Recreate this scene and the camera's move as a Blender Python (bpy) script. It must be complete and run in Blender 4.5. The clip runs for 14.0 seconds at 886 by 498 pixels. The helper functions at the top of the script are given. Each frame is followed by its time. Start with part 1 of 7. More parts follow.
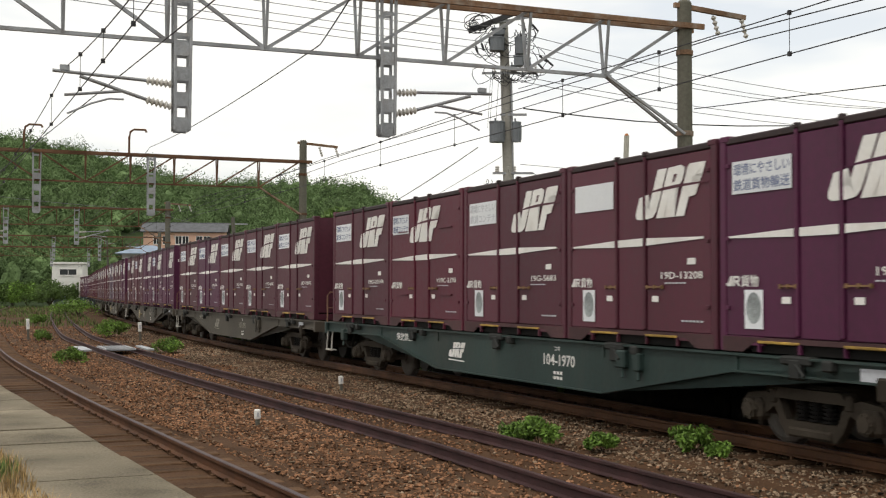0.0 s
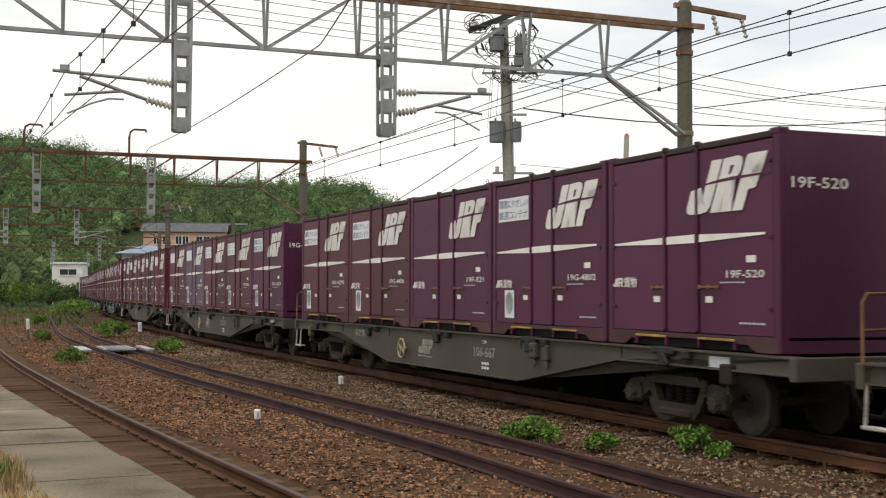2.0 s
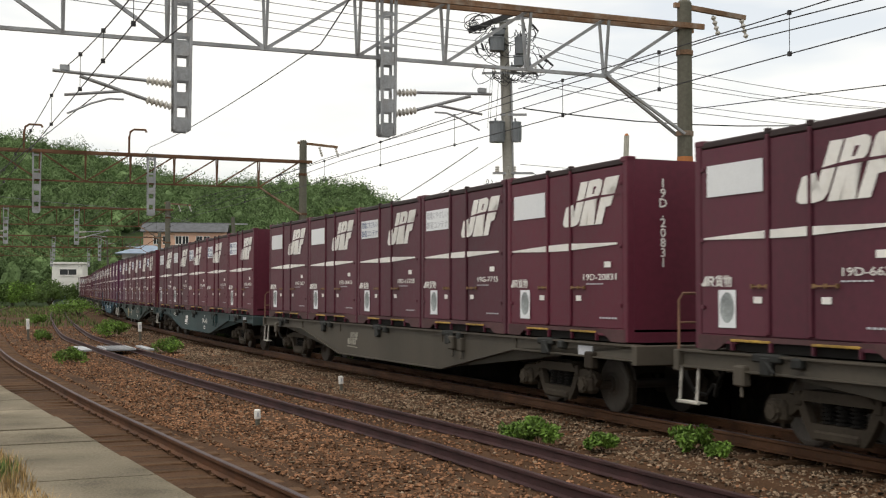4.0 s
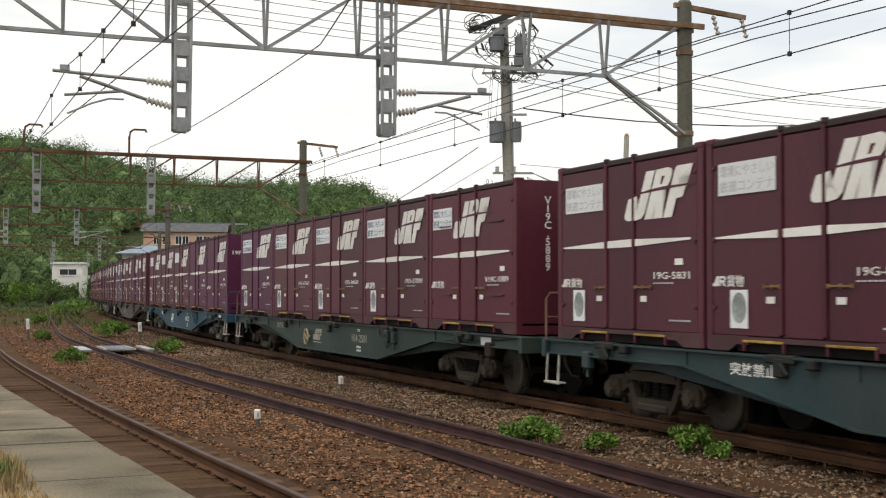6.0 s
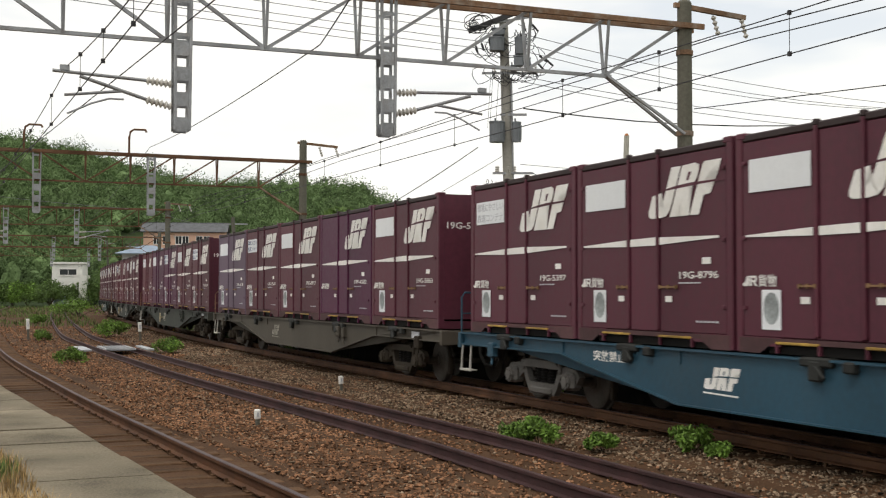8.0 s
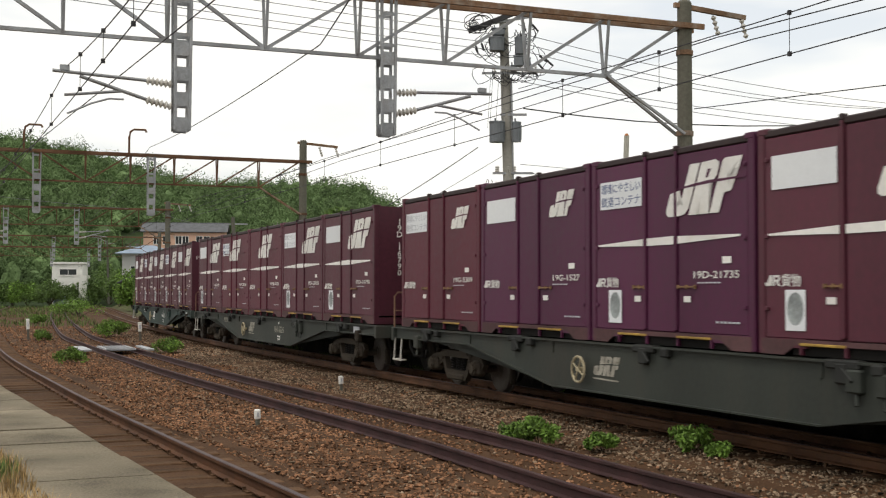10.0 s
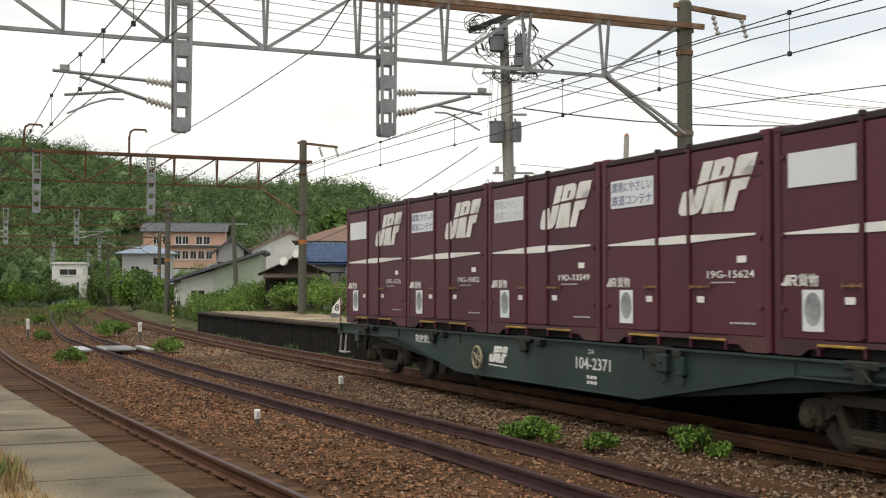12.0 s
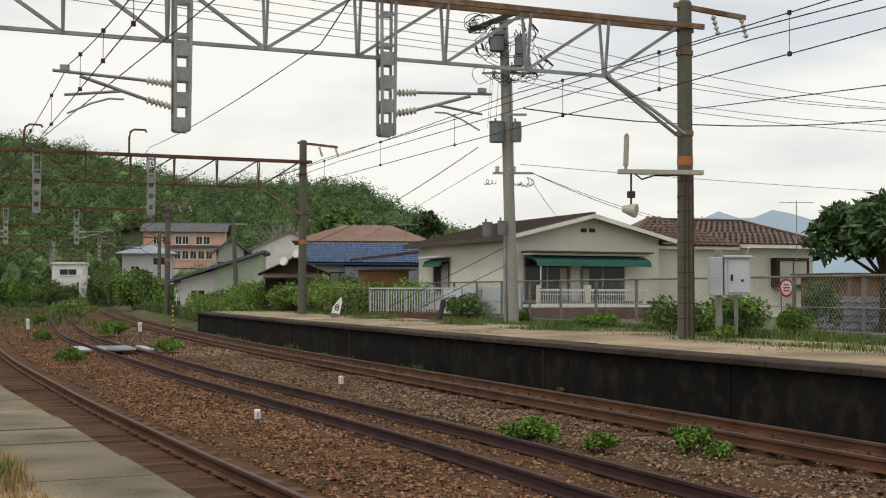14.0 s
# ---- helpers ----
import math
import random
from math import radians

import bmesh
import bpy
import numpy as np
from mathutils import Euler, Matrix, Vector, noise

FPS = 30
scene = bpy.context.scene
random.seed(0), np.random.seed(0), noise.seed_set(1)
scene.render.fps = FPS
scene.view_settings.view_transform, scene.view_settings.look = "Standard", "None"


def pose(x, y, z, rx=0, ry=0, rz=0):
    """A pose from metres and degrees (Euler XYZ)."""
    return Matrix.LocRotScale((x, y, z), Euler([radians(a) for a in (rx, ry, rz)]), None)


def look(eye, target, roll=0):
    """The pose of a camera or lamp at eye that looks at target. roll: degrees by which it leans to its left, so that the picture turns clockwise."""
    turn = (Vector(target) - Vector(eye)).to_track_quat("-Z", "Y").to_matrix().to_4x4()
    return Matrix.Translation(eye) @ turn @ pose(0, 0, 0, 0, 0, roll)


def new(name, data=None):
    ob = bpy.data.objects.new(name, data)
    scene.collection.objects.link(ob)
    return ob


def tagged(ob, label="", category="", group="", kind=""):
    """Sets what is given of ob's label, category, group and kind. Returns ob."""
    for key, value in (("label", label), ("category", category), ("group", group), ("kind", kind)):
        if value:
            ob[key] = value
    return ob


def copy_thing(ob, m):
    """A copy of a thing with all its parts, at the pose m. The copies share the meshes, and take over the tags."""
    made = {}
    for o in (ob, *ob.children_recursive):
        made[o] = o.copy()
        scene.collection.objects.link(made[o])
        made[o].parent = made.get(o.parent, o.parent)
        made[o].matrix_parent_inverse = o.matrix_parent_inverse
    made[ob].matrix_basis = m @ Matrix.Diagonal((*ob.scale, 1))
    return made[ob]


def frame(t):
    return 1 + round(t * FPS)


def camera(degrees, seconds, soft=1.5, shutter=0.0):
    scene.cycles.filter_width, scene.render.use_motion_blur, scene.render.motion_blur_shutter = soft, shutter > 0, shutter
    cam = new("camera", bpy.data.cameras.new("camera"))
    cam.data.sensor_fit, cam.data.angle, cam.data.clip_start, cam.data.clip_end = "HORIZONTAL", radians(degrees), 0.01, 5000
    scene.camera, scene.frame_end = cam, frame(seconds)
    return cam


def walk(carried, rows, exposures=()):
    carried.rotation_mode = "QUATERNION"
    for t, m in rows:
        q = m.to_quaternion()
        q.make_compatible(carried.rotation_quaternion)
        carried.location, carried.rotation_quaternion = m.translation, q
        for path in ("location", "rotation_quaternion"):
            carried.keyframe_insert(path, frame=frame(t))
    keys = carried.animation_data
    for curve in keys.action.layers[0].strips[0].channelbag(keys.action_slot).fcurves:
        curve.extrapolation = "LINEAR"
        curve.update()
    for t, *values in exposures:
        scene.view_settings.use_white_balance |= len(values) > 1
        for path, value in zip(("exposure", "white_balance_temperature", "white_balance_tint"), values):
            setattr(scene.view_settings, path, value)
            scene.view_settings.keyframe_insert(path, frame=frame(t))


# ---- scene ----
# The camera stands on the low platform beside the first track.
cam = camera(39.42, 14.0, soft=1.15, shutter=0.08)
EYE = (0.0, 0.0, 1.745)
VIEW = look(EYE, (0.0, 100.0, 1.745 + 100 * math.tan(radians(2.005))), 0.136)
walk(cam, [(0.0, VIEW), (14.0, VIEW)], exposures=[(0.0, 0.18), (12.4, 0.18), (13.2, 0.0), (14.0, -0.03)])

# ---- light: a bright veiled sky, the sun high behind the camera's left shoulder ----
world = bpy.data.worlds.new("sky")
scene.world = world
world.use_nodes = True
wn, wl = world.node_tree.nodes, world.node_tree.links
sky = wn.new("ShaderNodeTexSky")
sky.sky_type = "NISHITA"
sky.sun_disc = False
sky.sun_elevation, sky.sun_rotation = radians(60), radians(222)
sky.air_density, sky.dust_density, sky.ozone_density = 1.0, 3.0, 1.0
thin = wn.new("ShaderNodeMix")          # clear sky, dimmed, behind the cloud
thin.data_type, thin.blend_type = "RGBA", "MULTIPLY"
thin.inputs[0].default_value = 1.0
thin.inputs[7].default_value = (0.15, 0.15, 0.15, 1)
wl.new(sky.outputs[0], thin.inputs[6])
wco, wmp, cloud, cover = wn.new("ShaderNodeTexCoord"), wn.new("ShaderNodeMapping"), wn.new("ShaderNodeTexNoise"), wn.new("ShaderNodeValToRGB")
wmp.inputs["Scale"].default_value = (1.6, 1.6, 6.0)
cloud.inputs["Scale"].default_value, cloud.inputs["Detail"].default_value, cloud.inputs["Roughness"].default_value = 2.2, 4, 0.5
wl.new(wco.outputs["Generated"], wmp.inputs[0])
wl.new(wmp.outputs[0], cloud.inputs["Vector"])
cover.color_ramp.elements[0].position, cover.color_ramp.elements[1].position = 0.36, 0.56
cover.color_ramp.elements[0].color, cover.color_ramp.elements[1].color = (0.60, 0.60, 0.60, 1), (1, 1, 1, 1)
wl.new(cloud.outputs["Fac"], cover.inputs[0])
veil = wn.new("ShaderNodeMix")
veil.data_type = "RGBA"
veil.inputs[7].default_value = (1.0, 0.985, 0.93, 1)
wl.new(cover.outputs[0], veil.inputs[0])
wl.new(thin.outputs[2], veil.inputs[6])
wl.new(veil.outputs[2], wn["Background"].inputs[0])
wn["Background"].inputs[1].default_value = 0.98
sun = new("sun", bpy.data.lights.new("sun", "SUN"))
sun.data.energy, sun.data.angle, sun.data.color = 1.0, radians(14), (1.0, 0.95, 0.86)
sun.matrix_world = look((-27, -30, 70), (0, 0, 0))

# ---- materials ----
def surface(name, colour, rough=0.7, metal=0.0, scale=6.0, vary=0.25, bump=0.15, other=None, rand=0.0, stain=0.0, stain_scale=1.2,
            stain_colour=(0.05, 0.035, 0.025), spec=0.5, streak=False, detail_scale=None):
    """A node material: base colour varied by coarse and fine noise, stains with a shape of their own, roughness and relief."""
    m = bpy.data.materials.new(name)
    m.use_nodes = True
    n, l = m.node_tree.nodes, m.node_tree.links
    b = n["Principled BSDF"]
    co = n.new("ShaderNodeTexCoord")
    mp = n.new("ShaderNodeMapping")
    l.new(co.outputs["Object"], mp.inputs[0])
    if streak:
        mp.inputs["Scale"].default_value = (1, 1, 0.12)
    coarse, fine = n.new("ShaderNodeTexNoise"), n.new("ShaderNodeTexNoise")
    coarse.inputs["Scale"].default_value, coarse.inputs["Detail"].default_value = scale * 0.2, 5
    fine.inputs["Scale"].default_value, fine.inputs["Detail"].default_value = detail_scale or scale * 4, 6
    l.new(mp.outputs[0], coarse.inputs["Vector"])
    l.new(co.outputs["Object"], fine.inputs["Vector"])
    other = other or tuple(c * (1 - vary) for c in colour)
    light = tuple(min(1, c * (1 + vary * 0.6)) for c in colour)
    r = n.new("ShaderNodeValToRGB")
    r.color_ramp.elements[0].position, r.color_ramp.elements[1].position = 0.32, 0.68
    r.color_ramp.elements[0].color, r.color_ramp.elements[1].color = (*other, 1), (*light, 1)
    add = n.new("ShaderNodeMath")
    add.operation = "MULTIPLY_ADD"
    l.new(fine.outputs["Fac"], add.inputs[0])
    add.inputs[1].default_value = 0.5
    half = n.new("ShaderNodeMath")
    half.operation = "MULTIPLY_ADD"
    l.new(coarse.outputs["Fac"], half.inputs[0])
    half.inputs[1].default_value, half.inputs[2].default_value = 0.9, -0.2
    l.new(half.outputs[0], add.inputs[2])
    l.new(add.outputs[0], r.inputs[0])
    col = r.outputs[0]
    if stain:
        st, sr, mx = n.new("ShaderNodeTexNoise"), n.new("ShaderNodeValToRGB"), n.new("ShaderNodeMix")
        st.inputs["Scale"].default_value, st.inputs["Detail"].default_value, st.inputs["Roughness"].default_value = stain_scale, 8, 0.65
        l.new(mp.outputs[0], st.inputs["Vector"])
        sr.color_ramp.elements[0].position, sr.color_ramp.elements[1].position = 0.48, 0.72
        sr.color_ramp.elements[1].color = (stain, stain, stain, 1)
        mx.data_type = "RGBA"
        l.new(st.outputs["Fac"], sr.inputs[0])
        l.new(sr.outputs[0], mx.inputs[0])
        l.new(col, mx.inputs[6])
        mx.inputs[7].default_value = (*stain_colour, 1)
        col = mx.outputs[2]
    if rand:
        oi, hs, mr = n.new("ShaderNodeObjectInfo"), n.new("ShaderNodeHueSaturation"), n.new("ShaderNodeMapRange")
        l.new(oi.outputs["Random"], mr.inputs[0])
        mr.inputs[3].default_value, mr.inputs[4].default_value = 1 - rand, 1 + rand
        l.new(mr.outputs[0], hs.inputs["Value"])
        l.new(col, hs.inputs["Color"])
        col = hs.outputs[0]
    l.new(col, b.inputs["Base Color"])
    b.inputs["Metallic"].default_value = metal
    b.inputs["Specular IOR Level"].default_value = spec if rough < 0.45 else (0.3 if rough < 0.8 else 0.1)
    rr = n.new("ShaderNodeMapRange")
    l.new(fine.outputs["Fac"], rr.inputs[0])
    rr.inputs[3].default_value, rr.inputs[4].default_value = max(0.02, rough - 0.12), min(1, rough + 0.12)
    l.new(rr.outputs[0], b.inputs["Roughness"])
    if bump:
        bp = n.new("ShaderNodeBump")
        bp.inputs["Strength"].default_value, bp.inputs["Distance"].default_value = bump, 0.02
        l.new(fine.outputs["Fac"], bp.inputs["Height"])
        l.new(bp.outputs[0], b.inputs["Normal"])
    return m


MAROON = surface("container_maroon", (0.085, 0.019, 0.033), 0.5, scale=3, vary=0.25, bump=0.05, rand=0.16, stain=0.35, stain_colour=(0.06, 0.03, 0.028), streak=True)
PURPLE = surface("container_purple", (0.082, 0.014, 0.048), 0.5, scale=3, vary=0.25, bump=0.05, rand=0.12, stain=0.3, stain_colour=(0.05, 0.024, 0.03), streak=True)
RED = surface("container_red", (0.098, 0.015, 0.030), 0.5, scale=3, vary=0.22, bump=0.05, rand=0.08, stain=0.3, stain_colour=(0.06, 0.02, 0.02), streak=True)
FADED = surface("container_faded", (0.125, 0.085, 0.12), 0.6, scale=3, vary=0.25, bump=0.05, rand=0.05, stain=0.4, stain_colour=(0.07, 0.05, 0.06), streak=True)
PAINT = surface("white_marking", (0.76, 0.745, 0.71), 0.6, scale=5, vary=0.10, bump=0.02, rand=0.06, stain=0.3, stain_colour=(0.5, 0.44, 0.36), stain_scale=3)
POSTER = surface("poster_white", (0.72, 0.74, 0.76), 0.5, scale=6, vary=0.06, bump=0.0, rand=0.06, stain=0.15, stain_colour=(0.5, 0.5, 0.45))
BLUE_INK = surface("blue_ink", (0.16, 0.19, 0.30), 0.6, vary=0.15, bump=0.0)
GREY_INK = surface("grey_ink", (0.50, 0.51, 0.54), 0.6, vary=0.15, bump=0.0)
PICTURE = surface("picture_grey", (0.33, 0.36, 0.36), 0.6, scale=20, vary=0.5, bump=0.0)
YELLOW = surface("worn_yellow", (0.40, 0.25, 0.05), 0.6, scale=12, vary=0.45, stain=0.95, stain_scale=5, stain_colour=(0.09, 0.055, 0.03))
HANDLE = surface("ochre_handle", (0.22, 0.13, 0.06), 0.6, scale=12, vary=0.4)
BLACK = surface("shade_and_part_black", (0.012, 0.011, 0.010), 0.8, vary=0.3)
DUSTY = surface("dusty_bottom_rail", (0.088, 0.042, 0.044), 0.75, scale=5, vary=0.35, rand=0.2, stain=0.6, stain_scale=3, stain_colour=(0.05, 0.03, 0.03))
WORN = surface("worn_marking", (0.33, 0.31, 0.26), 0.7, scale=8, vary=0.35, stain=0.7, stain_scale=5, stain_colour=(0.10, 0.09, 0.07))
CREAM = surface("cream_hand_wheel", (0.40, 0.34, 0.22), 0.6, scale=10, vary=0.3, stain=0.5, stain_scale=6)
TOPDARK = surface("container_top_rail", (0.035, 0.022, 0.022), 0.6, scale=4, vary=0.4)
GREEN_W = surface("wagon_green", (0.025, 0.045, 0.040), 0.6, scale=3, vary=0.35, stain=0.55, stain_colour=(0.05, 0.045, 0.035), streak=True)
TEAL_W = surface("wagon_teal", (0.024, 0.047, 0.050), 0.6, scale=3, vary=0.3, stain=0.5, stain_colour=(0.05, 0.05, 0.045), streak=True)
BLUE_W = surface("wagon_blue", (0.020, 0.064, 0.098), 0.55, scale=3, vary=0.25, stain=0.35, stain_colour=(0.04, 0.05, 0.06), streak=True)
GREY_W = surface("wagon_grey", (0.070, 0.060, 0.046), 0.65, scale=3, vary=0.25, stain=0.55, stain_colour=(0.075, 0.06, 0.045), streak=True)
OLIVE_W = surface("wagon_olive", (0.036, 0.041, 0.034), 0.65, scale=3, vary=0.3, stain=0.55, stain_colour=(0.05, 0.04, 0.03), streak=True)
BOGIE = surface("bogie_dust", (0.050, 0.041, 0.031), 0.8, scale=6, vary=0.4, stain=0.6, stain_colour=(0.04, 0.03, 0.025), stain_scale=3)
BOGIE_L = surface("bogie_grey", (0.105, 0.098, 0.090), 0.75, scale=6, vary=0.4, stain=0.5, stain_colour=(0.06, 0.05, 0.045), stain_scale=3)
LOCK = surface("near_black_lock_steel", (0.020, 0.021, 0.019), 0.7, scale=8, vary=0.4)
WHEEL = surface("wheel_steel", (0.088, 0.078, 0.068), 0.6, metal=0.2, scale=8, vary=0.4)
RAILING = surface("white_rail_paint", (0.42, 0.40, 0.36), 0.5, scale=10, vary=0.3, stain=0.4, stain_scale=6)
RUSTRAIL = surface("rusty_handrail", (0.20, 0.11, 0.07), 0.6, scale=10, vary=0.3, stain=0.4, stain_scale=6)


# ---- mesh tools ----
def boxed(bm, c, size, rot=(0, 0, 0), chamfer=0.0):
    """A box of that size round c, its edges cut by chamfer."""
    r = bmesh.ops.create_cube(bm, size=1.0)
    vs = r["verts"]
    bmesh.ops.scale(bm, vec=size, verts=vs)
    if chamfer:
        es = list({e for v in vs for e in v.link_edges})
        rb = bmesh.ops.bevel(bm, geom=es, offset=chamfer, segments=1, affect="EDGES", profile=0.5)
        vs = list({v for f in rb["faces"] for v in f.verts} | {v for v in vs if v.is_valid})
    bmesh.ops.transform(bm, matrix=pose(*c, *rot), verts=vs)
    return vs


def rod(bm, a, b, r, seg=8, r2=None):
    """A cylinder or cone from a to b."""
    a, b = Vector(a), Vector(b)
    d = b - a
    m = Matrix.Translation((a + b) / 2) @ d.to_track_quat("Z", "Y").to_matrix().to_4x4()
    bmesh.ops.create_cone(bm, cap_ends=True, segments=seg, radius1=r, radius2=r if r2 is None else r2, depth=d.length, matrix=m)


def pipe(bm, pts, r, seg=6):
    """A bent tube through the points."""
    pts = [Vector(p) for p in pts]
    rings = []
    for i, p in enumerate(pts):
        d = (pts[min(len(pts) - 1, i + 1)] - pts[max(0, i - 1)]).normalized()
        side_way = d.cross(Vector((0.13, 0.31, 0.94))).normalized()
        up_way = d.cross(side_way)
        rings.append([bm.verts.new(p + side_way * (r * math.cos(k * math.tau / seg)) + up_way * (r * math.sin(k * math.tau / seg))) for k in range(seg)])
    for a, b in zip(rings, rings[1:]):
        for k in range(seg):
            bm.faces.new((a[k], a[(k + 1) % seg], b[(k + 1) % seg], b[k]))
    bm.faces.new(rings[0][::-1])
    bm.faces.new(rings[-1])


def prism(bm, poly, axis, lo, hi):
    """A flat polygon drawn in the two axes other than axis, pushed from lo to hi along it."""
    def at(p, w):
        return {"x": (w, p[0], p[1]), "y": (p[0], w, p[1]), "z": (p[0], p[1], w)}[axis]
    a = [bm.verts.new(at(p, lo)) for p in poly]
    b = [bm.verts.new(at(p, hi)) for p in poly]
    fa, fb = bm.faces.new(a), bm.faces.new(b[::-1])
    for i in range(len(poly)):
        j = (i + 1) % len(poly)
        bm.faces.new((a[j], a[i], b[i], b[j]))
    bmesh.ops.triangulate(bm, faces=[fa, fb])
    bmesh.ops.recalc_face_normals(bm, faces=bm.faces)


def mesh_of(name, bm, mat, smooth=False):
    me = bpy.data.meshes.new(name)
    bm.to_mesh(me)
    bm.free()
    for m in mat if isinstance(mat, (list, tuple)) else [mat]:
        me.materials.append(m)
    if smooth:
        for f in me.polygons:
            f.use_smooth = True
    return me


def part(name, bm, mat, parent=None, label="", m=None, smooth=False):
    ob = new(name, bm if isinstance(bm, bpy.types.Mesh) else mesh_of(name, bm, mat, smooth))
    if parent:
        ob.parent = parent
    if m is not None:
        ob.matrix_basis = m
    if label:
        ob["label"] = label
    return ob


def box_part(name, c, size, mat, parent, label="", rot=(0, 0, 0), chamfer=0.0):
    bm = bmesh.new()
    boxed(bm, c, size, rot, chamfer)
    return part(name, bm, mat, parent, label)


TEXTS = {}


def text_mesh(words, size, mat, spacing=1.0, vertical=False):
    """Letters in the built-in font as a thin mesh, begun at the origin, in its x and y."""
    key = (words, size, mat.name, vertical)
    if key not in TEXTS:
        cu = bpy.data.curves.new("text", "FONT")
        cu.body = "\n".join(words) if vertical else words
        cu.size, cu.space_character, cu.extrude, cu.resolution_u, cu.offset = size, spacing, 0.001, 2, size * 0.012
        if vertical:
            cu.align_x, cu.space_line = "CENTER", 0.78
        ob = new("text", cu)
        me = bpy.data.meshes.new_from_object(ob.evaluated_get(bpy.context.evaluated_depsgraph_get()))
        bpy.data.objects.remove(ob)
        me.materials.clear()
        me.materials.append(mat)
        TEXTS[key] = me
    return TEXTS[key]


def fitted(me, width, height):
    """The scale that brings a text mesh to this width and height."""
    xs, ys = [v.co.x for v in me.vertices], [v.co.y for v in me.vertices]
    w, h = max(xs) - min(xs), max(ys) - min(ys)
    return Matrix.Diagonal((width / w, height / h, 1, 1)) @ Matrix.Translation((-min(xs), -min(ys), 0))


# ---- ground, tracks and platforms ----
EARTH = surface("earth", (0.10, 0.085, 0.055), 0.95, scale=1.5, vary=0.45, bump=0.5, other=(0.06, 0.07, 0.03))
BED = surface("ballast_bed", (0.088, 0.048, 0.026), 0.95, scale=3, vary=0.45, bump=0.9, detail_scale=30, stain=0.5, stain_scale=0.5, stain_colour=(0.075, 0.042, 0.025))
RAIL_RUST = surface("rail_rust", (0.105, 0.047, 0.022), 0.75, scale=10, vary=0.4, bump=0.2)
RAIL_DARK = surface("rail_purple_rust", (0.050, 0.022, 0.022), 0.7, scale=10, vary=0.4, bump=0.2)
RAIL_TOP = surface("rail_head", (0.075, 0.050, 0.050), 0.6, metal=0.2, scale=10, vary=0.25, bump=0.05)
SLEEPER = surface("old_sleeper", (0.097, 0.056, 0.032), 0.9, scale=8, vary=0.5, bump=0.6, rand=0.25)
CONCRETE = surface("platform_slab", (0.245, 0.210, 0.152), 0.95, scale=8, vary=0.5, bump=1.0, detail_scale=70, rand=0.2, stain=0.75, stain_scale=3.2, stain_colour=(0.15, 0.128, 0.095))
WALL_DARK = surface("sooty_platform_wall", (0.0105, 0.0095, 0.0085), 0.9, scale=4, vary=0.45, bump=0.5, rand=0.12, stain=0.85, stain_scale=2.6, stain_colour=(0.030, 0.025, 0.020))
COPING = surface("weathered_coping", (0.050, 0.038, 0.031), 0.9, scale=5, vary=0.35, bump=0.4, rand=0.2, stain=0.5, stain_colour=(0.11, 0.085, 0.06), stain_scale=3)
SAND = surface("sandy_platform_top", (0.35, 0.275, 0.19), 0.95, scale=3, vary=0.4, bump=0.5, stain=0.9, stain_scale=0.8, stain_colour=(0.15, 0.125, 0.07))
YARD = surface("yard_soil", (0.12, 0.11, 0.06), 0.95, scale=2, vary=0.45, bump=0.5, other=(0.06, 0.085, 0.03))
METAL_DECK = surface("grey_crossing_deck", (0.42, 0.43, 0.45), 0.55, scale=10, vary=0.3, stain=0.4, stain_scale=4)


def island_tint(m, amount):
    """Gives each loose piece of a joined mesh its own brightness."""
    n, l = m.node_tree.nodes, m.node_tree.links
    b = n["Principled BSDF"]
    src = b.inputs["Base Color"].links[0].from_socket
    g, mr, hs = n.new("ShaderNodeNewGeometry"), n.new("ShaderNodeMapRange"), n.new("ShaderNodeHueSaturation")
    l.new(g.outputs["Random Per Island"], mr.inputs[0])
    mr.inputs[3].default_value, mr.inputs[4].default_value = 1 - amount, 1 + amount * 1.3
    l.new(mr.outputs[0], hs.inputs["Value"])
    l.new(src, hs.inputs["Color"])
    l.new(hs.outputs[0], b.inputs["Base Color"])
    return m


STONE_BROWN = island_tint(surface("brown_ballast", (0.188, 0.098, 0.054), 0.95, scale=1.0, vary=0.3, bump=0.2, detail_scale=25, stain=0.6, stain_scale=0.35, stain_colour=(0.13, 0.070, 0.040)), 0.85)
STONE_GREY = island_tint(surface("grey_ballast", (0.180, 0.132, 0.090), 0.95, scale=1.0, vary=0.3, bump=0.2, detail_scale=25, stain=0.6, stain_scale=0.4, stain_colour=(0.13, 0.082, 0.052)), 0.85)

# heading of the main track, degrees left of straight ahead, against metres down it
TRACK_KNOTS = ((-40, 23.2), (0, 22.6), (20, 22.5), (35, 20.4), (50, 19.5), (65, 18.1), (80, 17.6), (100, 17.2), (120, 16.6), (140, 18.3), (155, 20.2),
               (170, 23.6), (190, 23.8), (220, 22.0), (260, 19.9), (400, 19.0))


def main_track():
    s = np.arange(-40, 400.01, 0.5)
    a = np.radians(np.interp(s, [k[0] for k in TRACK_KNOTS], [k[1] for k in TRACK_KNOTS]))
    dx, dy = -np.sin(a), np.cos(a)
    x = np.concatenate([[0], np.cumsum((dx[1:] + dx[:-1]) * 0.25)])
    y = np.concatenate([[0], np.cumsum((dy[1:] + dy[:-1]) * 0.25)])
    i = int(np.argmin(abs(s)))
    return s, x - x[i] + 4.17, y - y[i] + 15.61


TS, TX, TY = main_track()


